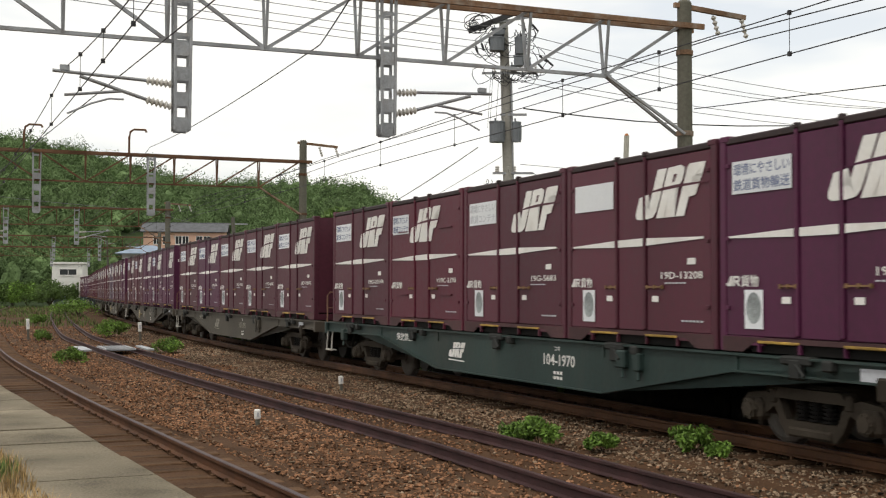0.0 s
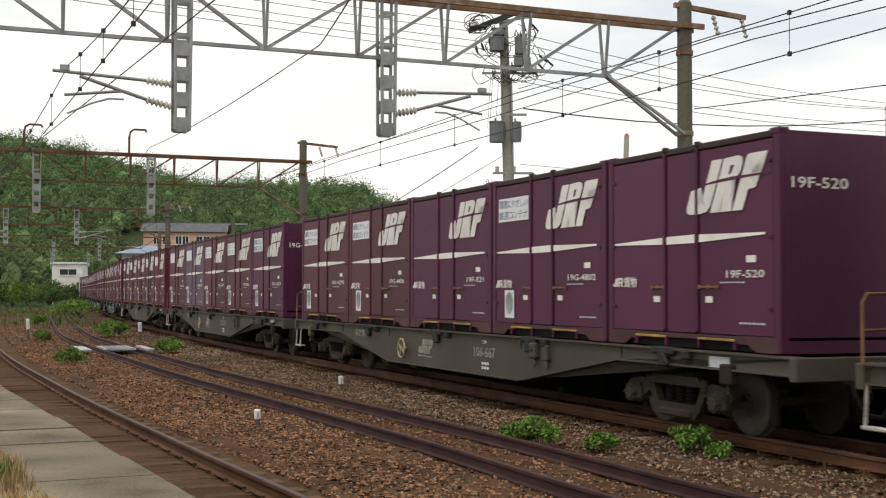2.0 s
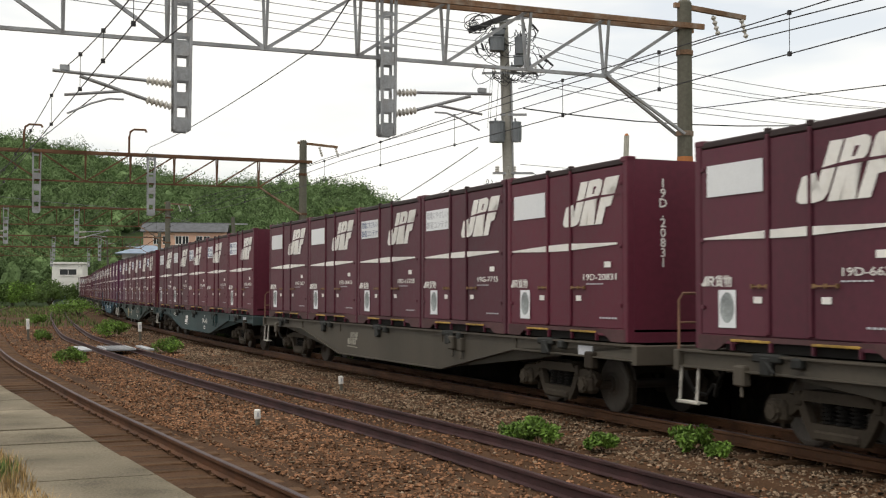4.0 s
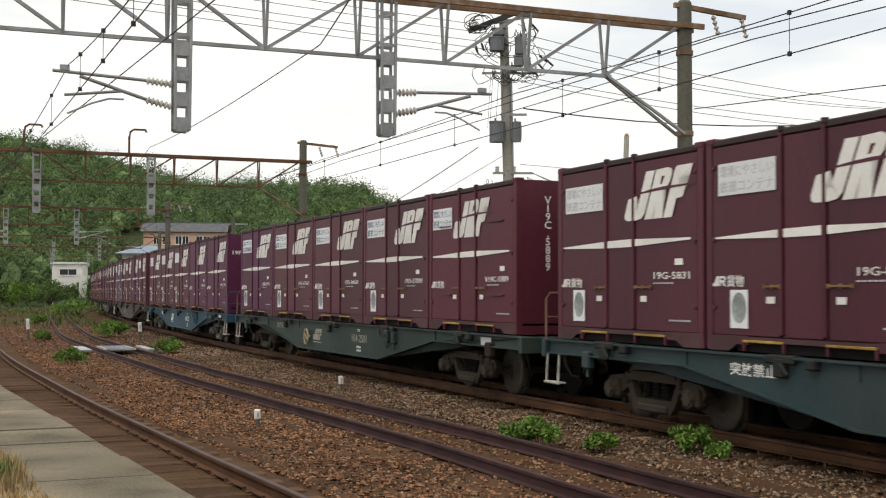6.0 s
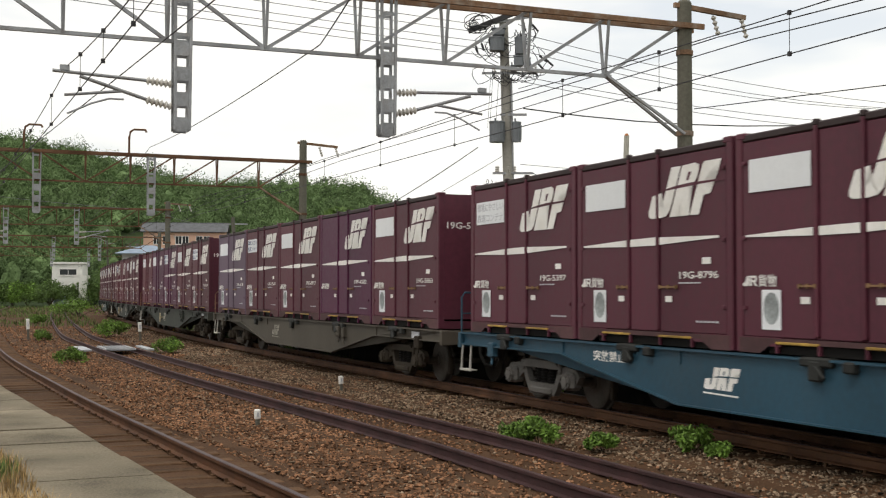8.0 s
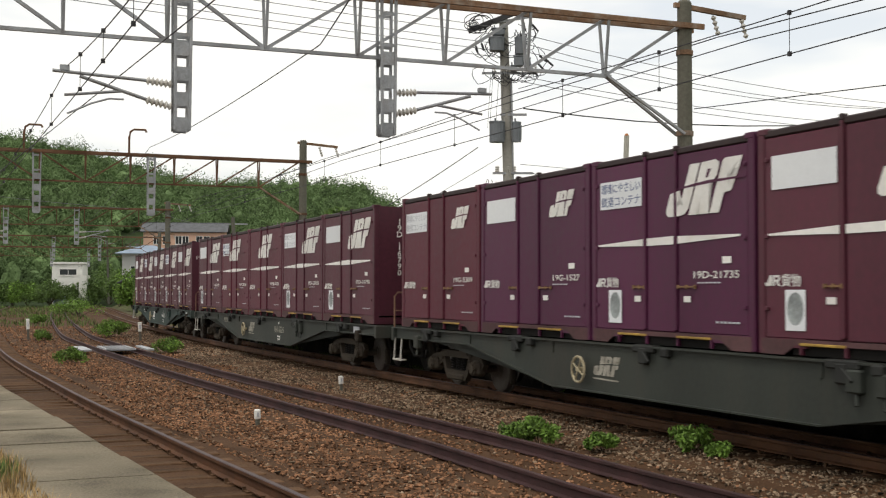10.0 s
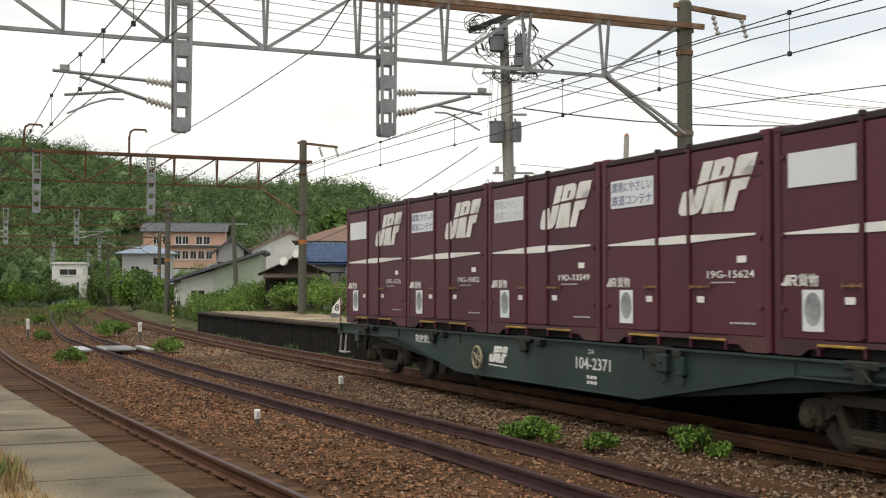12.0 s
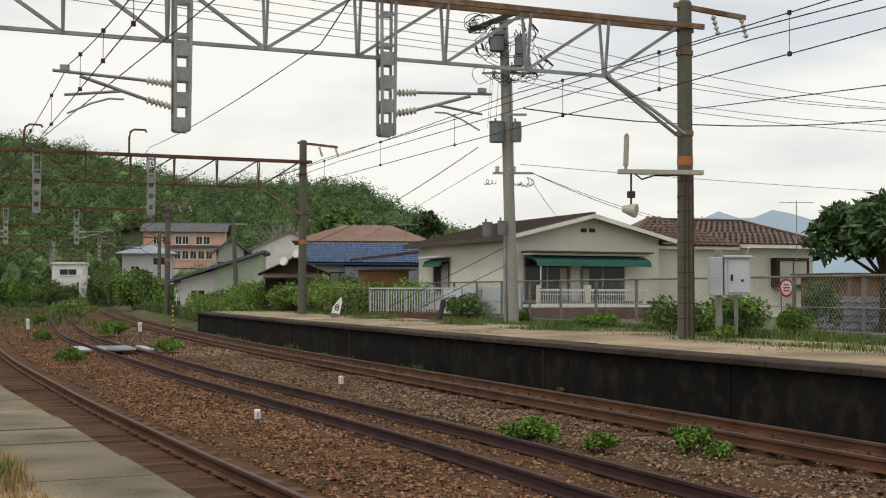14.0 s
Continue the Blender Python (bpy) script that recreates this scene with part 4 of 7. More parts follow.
def poster(root, kind, moved=0.0):
    """The white notice: A, B printed with two lines, F printed and faded, W blank."""
    bm = bmesh.new()
    u0, v0, u1, v1 = 0.070 - moved, 0.725, (0.358 if not moved else 0.295), 0.875
    flat(bm, rect(u0, v0, u1, v1), 0.001, 0.005)
    ob = part("notice", bm, POSTER, root, {"W": "blank bleached white notice", "F": "white notice with faded print"}.get(kind, "white notice printed in dark blue"))
    if kind != "W":
        ink = GREY_INK if kind == "F" else BLUE_INK
        for words, v in (("環境にやさしい", 0.808), ("鉄道貨物輸送" if kind == "B" else "鉄道コンテナ", 0.737)):
            me = text_mesh(words, 0.2, ink)
            part("print", me, None, ob, m=Matrix.Translation(side(u0 + 0.008, v, 0.006)) @ SIDE_TURN @ fitted(me, (u1 - u0 - 0.016) * CL, 0.056 * CH))


def container(number, kind, colour, end="", plain=False):
    """One twelve-foot container on its base centre; kind: the notice it carries."""
    ridged = number.startswith("V")
    proto = PROTO[ridged]
    root = copy_thing(proto, pose(0, 0, 0))
    paint = {"m": MAROON, "p": PURPLE, "r": RED, "f": FADED}[colour]
    for o in root.children_recursive:
        if o.name.split(".")[0] in ("body", "side_door"):
            o.material_slots[0].link = "OBJECT"
            o.material_slots[0].material = paint
    if kind != "0":
        poster(root, kind, 0.012 if ridged else 0.0)
    if not ridged and not plain and not number.startswith("19F"):
        picture_label(root)
    if plain:
        emblem(flat, PAINT, paint, root, 0.667, 0.72, 0.216, 0.15)
    else:
        emblem(flat, PAINT, paint, root, 0.30 if ridged else 0.505, 0.65, 0.43 if ridged else 0.44, 0.255)
        bm = bmesh.new()
        for u0, u1, a, b in ((0.05, 0.365, 0.008, 0.036), (0.391, 0.558, 0.038, 0.042), (0.584, 0.93, 0.038, 0.010)):
            c0, c1 = 0.527 + 0.01 * u0, 0.527 + 0.01 * u1
            flat(bm, [(u0, c0 - a / 2), (u1, c1 - b / 2), (u1, c1 + b / 2), (u0, c0 + a / 2)], 0.001, 0.004)
        part("stripe", bm, PAINT, root)
    if number:
        me = text_mesh(number, 0.12, PAINT)
        part("number", me, None, root, m=Matrix.Translation(side(0.925 - 0.0275 * len(number), 0.338, 0.003)) @ SIDE_TURN @ fitted(me, 0.0275 * len(number) * CL, 0.036 * CH))
    if end == "h":
        me = text_mesh(number, 0.2, PAINT)
        part("end_number", me, None, root, m=Matrix.Translation((-1.06, -CL / 2 + 0.0, 1.84)) @ END_TURN @ fitted(me, 0.78, 0.125))
    elif end == "v":
        me = text_mesh(number.replace("-", "."), 0.2, PAINT, vertical=True)
        part("end_number", me, None, root, m=Matrix.Translation((-0.72, -CL / 2 + 0.0, 1.02)) @ END_TURN @ fitted(me, 0.12, 1.2))
    word = {"m": "maroon", "p": "purple", "r": "dark red", "f": "faded mauve-grey"}[colour]
    note = {"0": "without a notice", "W": "with a blank white notice", "F": "with a faded notice"}.get(kind, "with a printed white notice")
    tagged(root, f"{word} steel freight container {note}", "container", "containers of the train", "thing")
    return root


def sill_place(bm, poly, d0, d1):
    prism(bm, [(-y, z) for y, z in poly], "x", -1.235 - d1, -1.235 - d0)


def wagon(number, paint, wheel_end="", bogie_paint=None, rails=1, words=True):
    """A flat wagon with fish-bellied side sills; its origin is at rail level in the middle."""
    root = new("flat_wagon")
    bp = bogie_paint or BOGIE
    SILL = ((-9.75, 0.86), (-6.05, 0.86), (-3.0, 0.375), (3.0, 0.375), (6.05, 0.86), (9.75, 0.86), (9.75, 1.03), (-9.75, 1.03))
    for sx in (-1, 1):
        bm = bmesh.new()
        prism(bm, SILL, "x", sx * 1.225 - 0.01, sx * 1.225 + 0.01)
        prism(bm, [(-9.75, 1.03), (9.75, 1.03), (9.75, 1.055), (-9.75, 1.055)], "x", sx * 1.20 - 0.09, sx * 1.20 + 0.09)
        for (y0, z0), (y1, z1) in zip(SILL[:5], SILL[1:6]):
            prism(bm, [(y0, z0 - 0.018), (y1, z1 - 0.018), (y1, z1 + 0.002), (y0, z0 + 0.002)], "x", sx * 1.225 - 0.07, sx * 1.225 + 0.05)
        for y in (-6.05, -3.0, 3.0, 6.05):
            boxed(bm, (sx * 1.243, y, 0.94), (0.025, 0.05, 0.16))
        part("side_sill", bm, paint, root)
    bm = bmesh.new()
    boxed(bm, (0, 0, 0.86), (0.7, 19.4, 0.26))
    for y in (-9.3, -7.1, -5, -2.85, -1, 1, 2.85, 5, 7.1, 9.3):
        boxed(bm, (0, y, 0.92), (2.4, 0.18, 0.2))
    boxed(bm, (0, 0, 1.0), (2.3, 5.8, 0.04))
    part("underframe", bm, BOGIE, root, "dusty dark steel underframe")
    for sy in (-1, 1):
        bm = bmesh.new()
        boxed(bm, (0, sy * 9.72, 0.92), (2.62, 0.12, 0.26), chamfer=0.01)
        part("end_beam", bm, paint, root)
        bm = bmesh.new()
        boxed(bm, (0, sy * 9.98, 0.84), (0.22, 0.5, 0.2), chamfer=0.02)
        boxed(bm, (0.03 * sy, sy * 10.14, 0.84), (0.32, 0.16, 0.28), chamfer=0.03)
        part("coupler", bm, WHEEL, root)
        bm = bmesh.new()
        pipe(bm, [(-0.55, sy * 9.75, 0.80), (-0.58, sy * 9.86, 0.62), (-0.54, sy * 9.98, 0.44), (-0.45, sy * 10.12, 0.42), (-0.38, sy * 10.18, 0.56)], 0.028)
        part("brake_hose", bm, BLACK, root)
        # bogie
        bog = new("bogie")
        bog.parent = root
        bog.location = (0, sy * 7.1, 0)
        shape = ((-1.20, .50), (-1.10, .38), (-.80, .38), (-.62, .48), (-.50, .28), (-.40, .17), (.40, .17), (.50, .28), (.62, .48), (.80, .38), (1.10, .38), (1.20, .50),
                 (1.10, .60), (.78, .64), (.54, .58), (.42, .35), (-.42, .35), (-.54, .58), (-.78, .64), (-1.10, .60))
        for sx in (-1, 1):
            bm = bmesh.new()
            prism(bm, shape, "x", sx * 1.0 - 0.05, sx * 1.0 + 0.05)
            prism(bm, [(-.62, .58), (.62, .58), (.50, .70), (-.50, .70)], "x", sx * 0.98 - 0.10, sx * 0.98 + 0.10)
            for y in (-0.95, 0.95):
                boxed(bm, (sx * 1.03, y, 0.43), (0.20, 0.32, 0.26), chamfer=0.05)
                rod(bm, (sx * 1.0, y, 0.425), (sx * 1.16, y, 0.425), 0.135, 16, 0.12)
                rod(bm, (sx * 1.15, y, 0.425), (sx * 1.18, y, 0.425), 0.085, 12)
                for q in range(6):
                    rod(bm, (sx * 1.15, y + 0.10 * math.cos(q * 1.047), 0.425 + 0.10 * math.sin(q * 1.047)), (sx * 1.178, y + 0.10 * math.cos(q * 1.047), 0.425 + 0.10 * math.sin(q * 1.047)), 0.014, 6)
            boxed(bm, (sx * 1.06, 0, 0.23), (0.05, 0.70, 0.10), chamfer=0.02)
            boxed(bm, (sx * 1.05, 0.62, 0.60), (0.06, 0.10, 0.16), chamfer=0.015)
            boxed(bm, (sx * 1.05, -0.62, 0.60), (0.06, 0.10, 0.16), chamfer=0.015)
            part("side_frame", bm, bp, bog)
            bm = bmesh.new()
            for y in (-0.22, 0, 0.22):
                for k in range(5):
                    rod(bm, (sx * 0.96, y, 0.36 + k * 0.045), (sx * 0.96, y, 0.385 + k * 0.045), 0.085, 10)
                rod(bm, (sx * 0.96, y, 0.36), (sx * 0.96, y, 0.6), 0.05, 8)
            part("spring", bm, BLACK, bog)
            bm = bmesh.new()
            for y in (-1.42, 1.42):
                boxed(bm, (sx * 0.6, y, 0.34), (0.10, 0.08, 0.34), (0, 0, 0), 0.02)
                rod(bm, (sx * 0.6, y, 0.45), (sx * 0.6, y * 0.9, 0.72), 0.02, 5)
            part("brake_shoe", bm, BOGIE, bog)
        bm = bmesh.new()
        boxed(bm, (0, 0, 0.62), (1.9, 0.44, 0.24), chamfer=0.03)
        part("bolster", bm, BOGIE, bog)
        for y in (-0.95, 0.95):
            axle = part("wheelset", WHEELSET, None, bog, m=pose(0, y, 0.42))
            SPIN.append((axle, Vector((0, y, 0.42))))
    # fastenings under the containers, brackets and pipes hung on the camera side
    for i in range(5):
        y = (i - 2) * PITCH
        for sx in (-1, 1):
            bm = bmesh.new()
            boxed(bm, (sx * 1.19, y + 0.42, 1.02), (0.22, 0.5, 0.10), chamfer=0.02)
            boxed(bm, (sx * 1.26, y + 0.42, 0.93), (0.10, 0.2, 0.22), chamfer=0.02)
            boxed(bm, (sx * 1.27, y - 0.12, 0.99), (0.12, 0.16, 0.12), chamfer=0.02)
            rod(bm, (sx * 1.30, y + 0.40, 0.98), (sx * 1.33, y + 0.22, 0.86), 0.018, 6)
            part("container_lock", bm, LOCK, root)
    for y, z, s in ((-3.55, 0.86, .22), (-3.95, 0.84, .16), (-8.5, 0.80, .22), (8.45, 0.80, .2)):
        bm = bmesh.new()
        boxed(bm, (-1.26, y, z), (0.12, s, 0.24), chamfer=0.02)
        rod(bm, (-1.26, y, z - 0.08), (-1.30, y - 0.05, z - 0.24), 0.022, 6)
        part("bracket", bm, BOGIE if y < -8 else paint, root)
    bm = bmesh.new()
    rod(bm, (-0.8, -2.2, 0.55), (-0.8, -1.1, 0.55), 0.17, 12)
    rod(bm, (-0.6, 0.8, 0.52), (-0.6, 2.1, 0.52), 0.2, 12)
    part("air_tank", bm, BOGIE, root)
    # hand rails and steps at the ends
    for ey, ex in [(9.74, -1.26)] + ([(-9.74, -1.26)] if rails == 2 else []):
        s = 1 if ey > 0 else -1
        bm = bmesh.new()
        pipe(bm, [(ex, ey - s * 0.02, 0.92), (ex, ey - s * 0.02, 1.66), (ex + 0.06, ey - s * 0.02, 1.74), (ex + 0.40, ey - s * 0.02, 1.74), (ex + 0.46, ey - s * 0.02, 1.66), (ex + 0.46, ey, 1.0)], 0.018)
        rod(bm, (ex, ey - s * 0.02, 1.38), (ex + 0.46, ey - s * 0.02, 1.38), 0.012, 6)
        part("hand_rail", bm, RUSTRAIL if paint in (GREY_W,) else (paint if rails == 2 else RUSTRAIL), root, "bent tube hand rail")
        bm = bmesh.new()
        for o in (0.0, 0.36):
            pipe(bm, [(ex, ey - s * (0.08 + o), 0.86), (ex - 0.03, ey - s * (0.08 + o), 0.42)], 0.02)
        rod(bm, (ex - 0.03, ey - s * 0.04, 0.42), (ex - 0.03, ey - s * 0.48, 0.42), 0.024, 6)
        boxed(bm, (ex + 0.02, ey - s * 0.26, 0.42), (0.14, 0.42, 0.02))
        part("step", bm, RAILING, root, "white painted hanging step")
    # markings on the camera side
    ly = -2.5 if not wheel_end else (-1.4 if number.startswith("106") else -1.8)
    mark = WORN if paint in (GREY_W, OLIVE_W) or number.endswith("2501") else PAINT
    emblem(sill_place, mark, paint, root, ly, 0.60, 0.74, 0.27, 0.12)
    bm = bmesh.new()
    sill_place(bm, [(ly, 0.545), (ly + 0.68, 0.535), (ly + 0.7, 0.555), (ly, 0.565)], 0.001, 0.004)
    part("stripe", bm, mark, root)
    if number:
        me = text_mesh(number, 0.2, mark)
        part("number", me, None, root, m=Matrix.Translation((-1.238, -1.2, 0.66)) @ SIDE_TURN @ fitted(me, 0.122 * len(number), 0.17))
        me = text_mesh("コキ", 0.1, PAINT)
        part("lettering", me, None, root, m=Matrix.Translation((-1.238, -1.55, 0.88)) @ SIDE_TURN @ fitted(me, 0.18, 0.07))
        bm = bmesh.new()
        for k in range(2):
            for j in range(3):
                sill_place(bm, [(1.52 + j * 0.1, 0.46 + k * 0.075), (1.59 + j * 0.1, 0.46 + k * 0.075), (1.59 + j * 0.1, 0.505 + k * 0.075), (1.52 + j * 0.1, 0.505 + k * 0.075)], 0.001, 0.003)
        part("small_print", bm, PAINT, root)
    if words:
        me = text_mesh("突放禁止", 0.2, mark)
        part("lettering", me, None, root, m=Matrix.Translation((-1.238, 5.15, 0.80)) @ SIDE_TURN @ fitted(me, 0.85, 0.15))
    box_part("data_plate", (-1.24, -8.3, 0.93), (0.012, 0.4, 0.13), PAINT if paint is BLUE_W else GREY_INK, root)
    if wheel_end:
        bm = bmesh.new()
        cy, cz, cx = 2.05, 0.66, -1.34
        ring = [(cx, cy + 0.18 * math.cos(a), cz + 0.18 * math.sin(a)) for a in np.linspace(0, 2 * math.pi, 21)]
        pipe(bm, ring, 0.02, 6)
        for a in (0.5, 2.07, 3.64, 5.21):
            rod(bm, (cx, cy, cz), (cx, cy + 0.18 * math.cos(a), cz + 0.18 * math.sin(a)), 0.014, 6)
        rod(bm, (cx - 0.02, cy, cz), (-1.2, cy, cz), 0.035, 8)
        part("hand_wheel", bm, CREAM, root, "cream spoked brake hand wheel")
    word = {GREEN_W: "dark green", TEAL_W: "teal green", BLUE_W: "blue", GREY_W: "dusty grey", OLIVE_W: "grimy olive"}[paint]
    tagged(root, f"{word} container flat wagon running on the rails", "flat wagon", "wagons of the train", "thing")
    return root


def wheelset_mesh():
    bm = bmesh.new()
    rod(bm, (-1.05, 0, 0), (1.05, 0, 0), 0.07, 10)
    for s in (-1, 1):
        rod(bm, (s * 0.50, 0, 0), (s * 0.53, 0, 0), 0.432, 32)
        rod(bm, (s * 0.53, 0, 0), (s * 0.62, 0, 0), 0.405, 32)
        rod(bm, (s * 0.62, 0, 0), (s * 0.635, 0, 0), 0.400, 32, 0.385)
        rod(bm, (s * 0.635, 0, 0), (s * 0.648, 0, 0), 0.385, 32, 0.345)
        rod(bm, (s * 0.62, 0, 0), (s * 0.67, 0, 0), 0.24, 20, 0.13)
        rod(bm, (s * 0.66, 0, 0), (s * 0.70, 0, 0), 0.12, 16)
    return mesh_of("wheelset", bm, WHEEL)


SPIN = []
WHEELSET = wheelset_mesh()
PROTO = {}
for ridged in (False, True):
    PROTO[ridged] = new("container")
    container_parts(PROTO[ridged], ridged)

# from the last wagon to the first: number, paint, hand wheel, end rails, then containers from front to rear
CONSIST = (
    ("104-2371", "green", "w", 1, (("19G-3611", "W", "m", "h"), ("19G-15624", "A", "m", ""), ("19D-33549", "F", "m", ""), ("19G-15452", "A", "m", ""), ("19G-3525", "W", "m", ""))),
    ("104-5026", "green2", "w", 1, (("19D-16790", "W", "m", "v"), ("19D-23655", "F", "m", ""), ("V19B-6125", "0", "r", ""), ("V19C-8256", "A", "r", ""), ("19G-9699", "W", "m", ""))),
    ("", "olive", "w", 1, (("19G-2214", "A", "m", "h"), ("19D-8042", "W", "m", ""), ("19D-21735", "A", "p", ""), ("19G-1527", "W", "p", "", True), ("19G-5309", "F", "r", "", True))),
    ("", "grey", "", 1, (("19G-5863", "W", "m", "h"), ("19F-4282", "0", "p", ""), ("19D-3917", "W", "m", ""), ("19D-7640", "A", "m", ""), ("19G-6120", "W", "f", ""))),
    ("104-252", "blue", "", 2, (("19F-1190", "0", "p", "h"), ("19F-669", "0", "p", ""), ("19G-8630", "W", "m", ""), ("19G-8796", "W", "m", ""), ("19G-5397", "F", "m", ""))),
    ("104-2501", "green", "w", 1, (("V19C-5889", "A", "r", "v"), ("19D-37091", "A", "m", ""), ("19D-24663", "A", "m", ""), ("19G-17663", "A", "m", ""), ("19D-9911", "B", "p", ""))),
    ("104-2451", "teal", "", 1, (("19D-38924", "A", "r", "v"), ("V19C-7579", "A", "r", ""), ("V19C-4025", "A", "r", ""), ("19G-8222", "F", "m", ""), ("19G-5831", "F", "m", ""))),
    ("", "grey", "", 1, (("19D-20831", "W", "r", "v"), ("19G-7715", "F", "m", ""), ("19D-11208", "A", "m", ""), ("19D-30416", "W", "m", ""), ("19G-2653", "W", "m", ""))),
    ("106-719", "grey", "y", 1, (("19G-16221", "A", "p", "h"), ("19G-9316", "F", "m", ""), ("19G-5275", "F", "m", ""), ("19D-4771", "W", "f", ""), ("19D-6627", "W", "m", ""))),
    ("106-667", "grey", "w", 1, (("19F-520", "0", "p", "h"), ("19G-4802", "A", "p", ""), ("19F-521", "0", "p", ""), ("19G-4450", "A", "m", ""), ("19G-16292", "A", "m", ""))),
    ("107-593", "grey", "", 1, (("19D-18095", "A", "m", "v"), ("19G-4698", "A", "m", ""), ("19G-9902", "A", "m", ""), ("19D-5004", "B", "p", ""), ("19D-33166", "A", "m", ""))),
    ("104-1970", "green", "", 1, (("19G-7036", "B", "p", ""), ("19D-13208", "W", "m", ""), ("19G-5683", "F", "m", ""), ("V19C-2590", "A", "r", ""), ("19D-20144", "A", "m", ""))),
)
TRAIN = []
for number, paint, wheel, rails, load in CONSIST:
    w = wagon(number, {"green": GREEN_W, "green2": OLIVE_W, "olive": OLIVE_W, "grey": GREY_W, "blue": BLUE_W, "teal": TEAL_W}[paint], wheel, BOGIE_L if paint == "blue" else None, rails, words=bool(number))
    TRAIN.append((w, [container(*c) for c in load]))
for p in PROTO.values():
    for o in p.children_recursive:
        bpy.data.objects.remove(o)
    bpy.data.objects.remove(p)


def along(k, t):
    """How far down the track the load of wagon k begins at t seconds."""
    b = 12 - t
    return V_A + SLACK[k] + V_B * b + V_C * b * b - 20.4 * k


def wagon_pose(k, t):
    f = along(k, t) + 2.5 * PITCH + float(np.interp(t, [u[0] for u in VIEW_SHIFT], [u[1] for u in VIEW_SHIFT]))
    a, b = on_main(f - 7.1), on_main(f + 7.1)
    d = b - a
    return Matrix.Translation((a + b) / 2) @ pose(0, 0, 0, 0, 0, math.degrees(math.atan2(-d.x, d.y)))


def motions():
    """The train rolls towards and past the camera; its wheels turn."""
    for k, (w, load) in enumerate(TRAIN):
        rows = [(i * 0.5, wagon_pose(k, i * 0.5)) for i in range(29)]
        walk(w, rows)
        for i, c in enumerate(load):
            walk(c, [(t, m @ pose(0, (i - 2) * PITCH, DECK)) for t, m in rows])
    start = along(0, 0)
    for axle, place in SPIN:
        walk(axle, [(i / 30, Matrix.Translation(place) @ Matrix.Rotation((start - along(0, i / 30)) / 0.405, 4, "X")) for i in range(421)])


# ---- plants ----
def leaf_mat(name, colour, rough=0.6, patch=0.25, tint=0.5, vary=0.45):
    m = island_tint(surface(name, colour, rough, scale=patch * 5, vary=vary, bump=0.0, detail_scale=3), tint)
    m.node_tree.nodes["Principled BSDF"].inputs["Specular IOR Level"].default_value = 0.25
    return m


LEAF = leaf_mat("weed_leaf", (0.120, 0.205, 0.034), patch=1.0)
LEAF_DARK = leaf_mat("shrub_leaf", (0.092, 0.150, 0.036), patch=0.6, tint=0.35)
VINE = leaf_mat("vine_leaf", (0.175, 0.275, 0.055), patch=0.8, tint=0.35)
LEAF_TREE = leaf_mat("broad_leaf", (0.045, 0.085, 0.026), 0.45, patch=0.6)
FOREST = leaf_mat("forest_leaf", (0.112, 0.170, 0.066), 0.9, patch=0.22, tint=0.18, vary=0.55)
GRASS = leaf_mat("grass_blade", (0.085, 0.130, 0.030), patch=0.5)
STRAW = leaf_mat("dry_grass_blade", (0.30, 0.20, 0.085), patch=1.0)
BARK = surface("bark", (0.075, 0.058, 0.042), 0.9, scale=6, vary=0.4, bump=0.6)
PALE_TWIG = surface("pale_twig", (0.30, 0.28, 0.25), 0.9, vary=0.3)


def leaf_cloud(rng, centres, count, spread, size, length=1.6, droop=0.2):
    """Vertices and faces of many folded leaves scattered round the centres."""
    m = len(centres) * count
    c = np.repeat(np.asarray(centres, float), count, 0)
    spread = np.ones((m, 3)) * np.asarray(spread, float)
    d = rng.normal(size=(m, 3))
    d /= np.linalg.norm(d, axis=1)[:, None]
    p = c + d * spread * (rng.random(m) ** 0.35)[:, None]
    a = rng.normal(size=(m, 3)) + d * 0.8
    a[:, 2] -= droop
    a /= np.linalg.norm(a, axis=1)[:, None]
    b = np.cross(a, rng.normal(size=(m, 3)))
    b /= np.linalg.norm(b, axis=1)[:, None] + 1e-9
    s = (size * rng.uniform(0.6, 1.4, m))[:, None]
    n = np.cross(a, b)
    v = np.stack([p - a * s * length * 0.5, p + b * s * 0.4 + n * s * 0.12, p + a * s * length * 0.5, p - b * s * 0.4 + n * s * 0.12], 1).reshape(-1, 3)
    f = (np.arange(m)[:, None] * 4 + np.array([[0, 1, 2, 3]])).tolist()
    return v, f


def raw(name, v, f, mat):
    me = bpy.data.meshes.new(name)
    me.from_pydata(np.asarray(v).tolist(), [], f)
    me.materials.append(mat)
    return me


def clumps(rng, centre, radii, n):
    """Uneven lobes of a crown or shrub."""
    d = rng.normal(size=(n, 3))
    d /= np.linalg.norm(d, axis=1)[:, None]
    d[:, 2] = np.abs(d[:, 2]) * 1.1 - 0.25
    return np.asarray(centre) + d * np.asarray(radii) * rng.uniform(0.35, 0.9, n)[:, None]


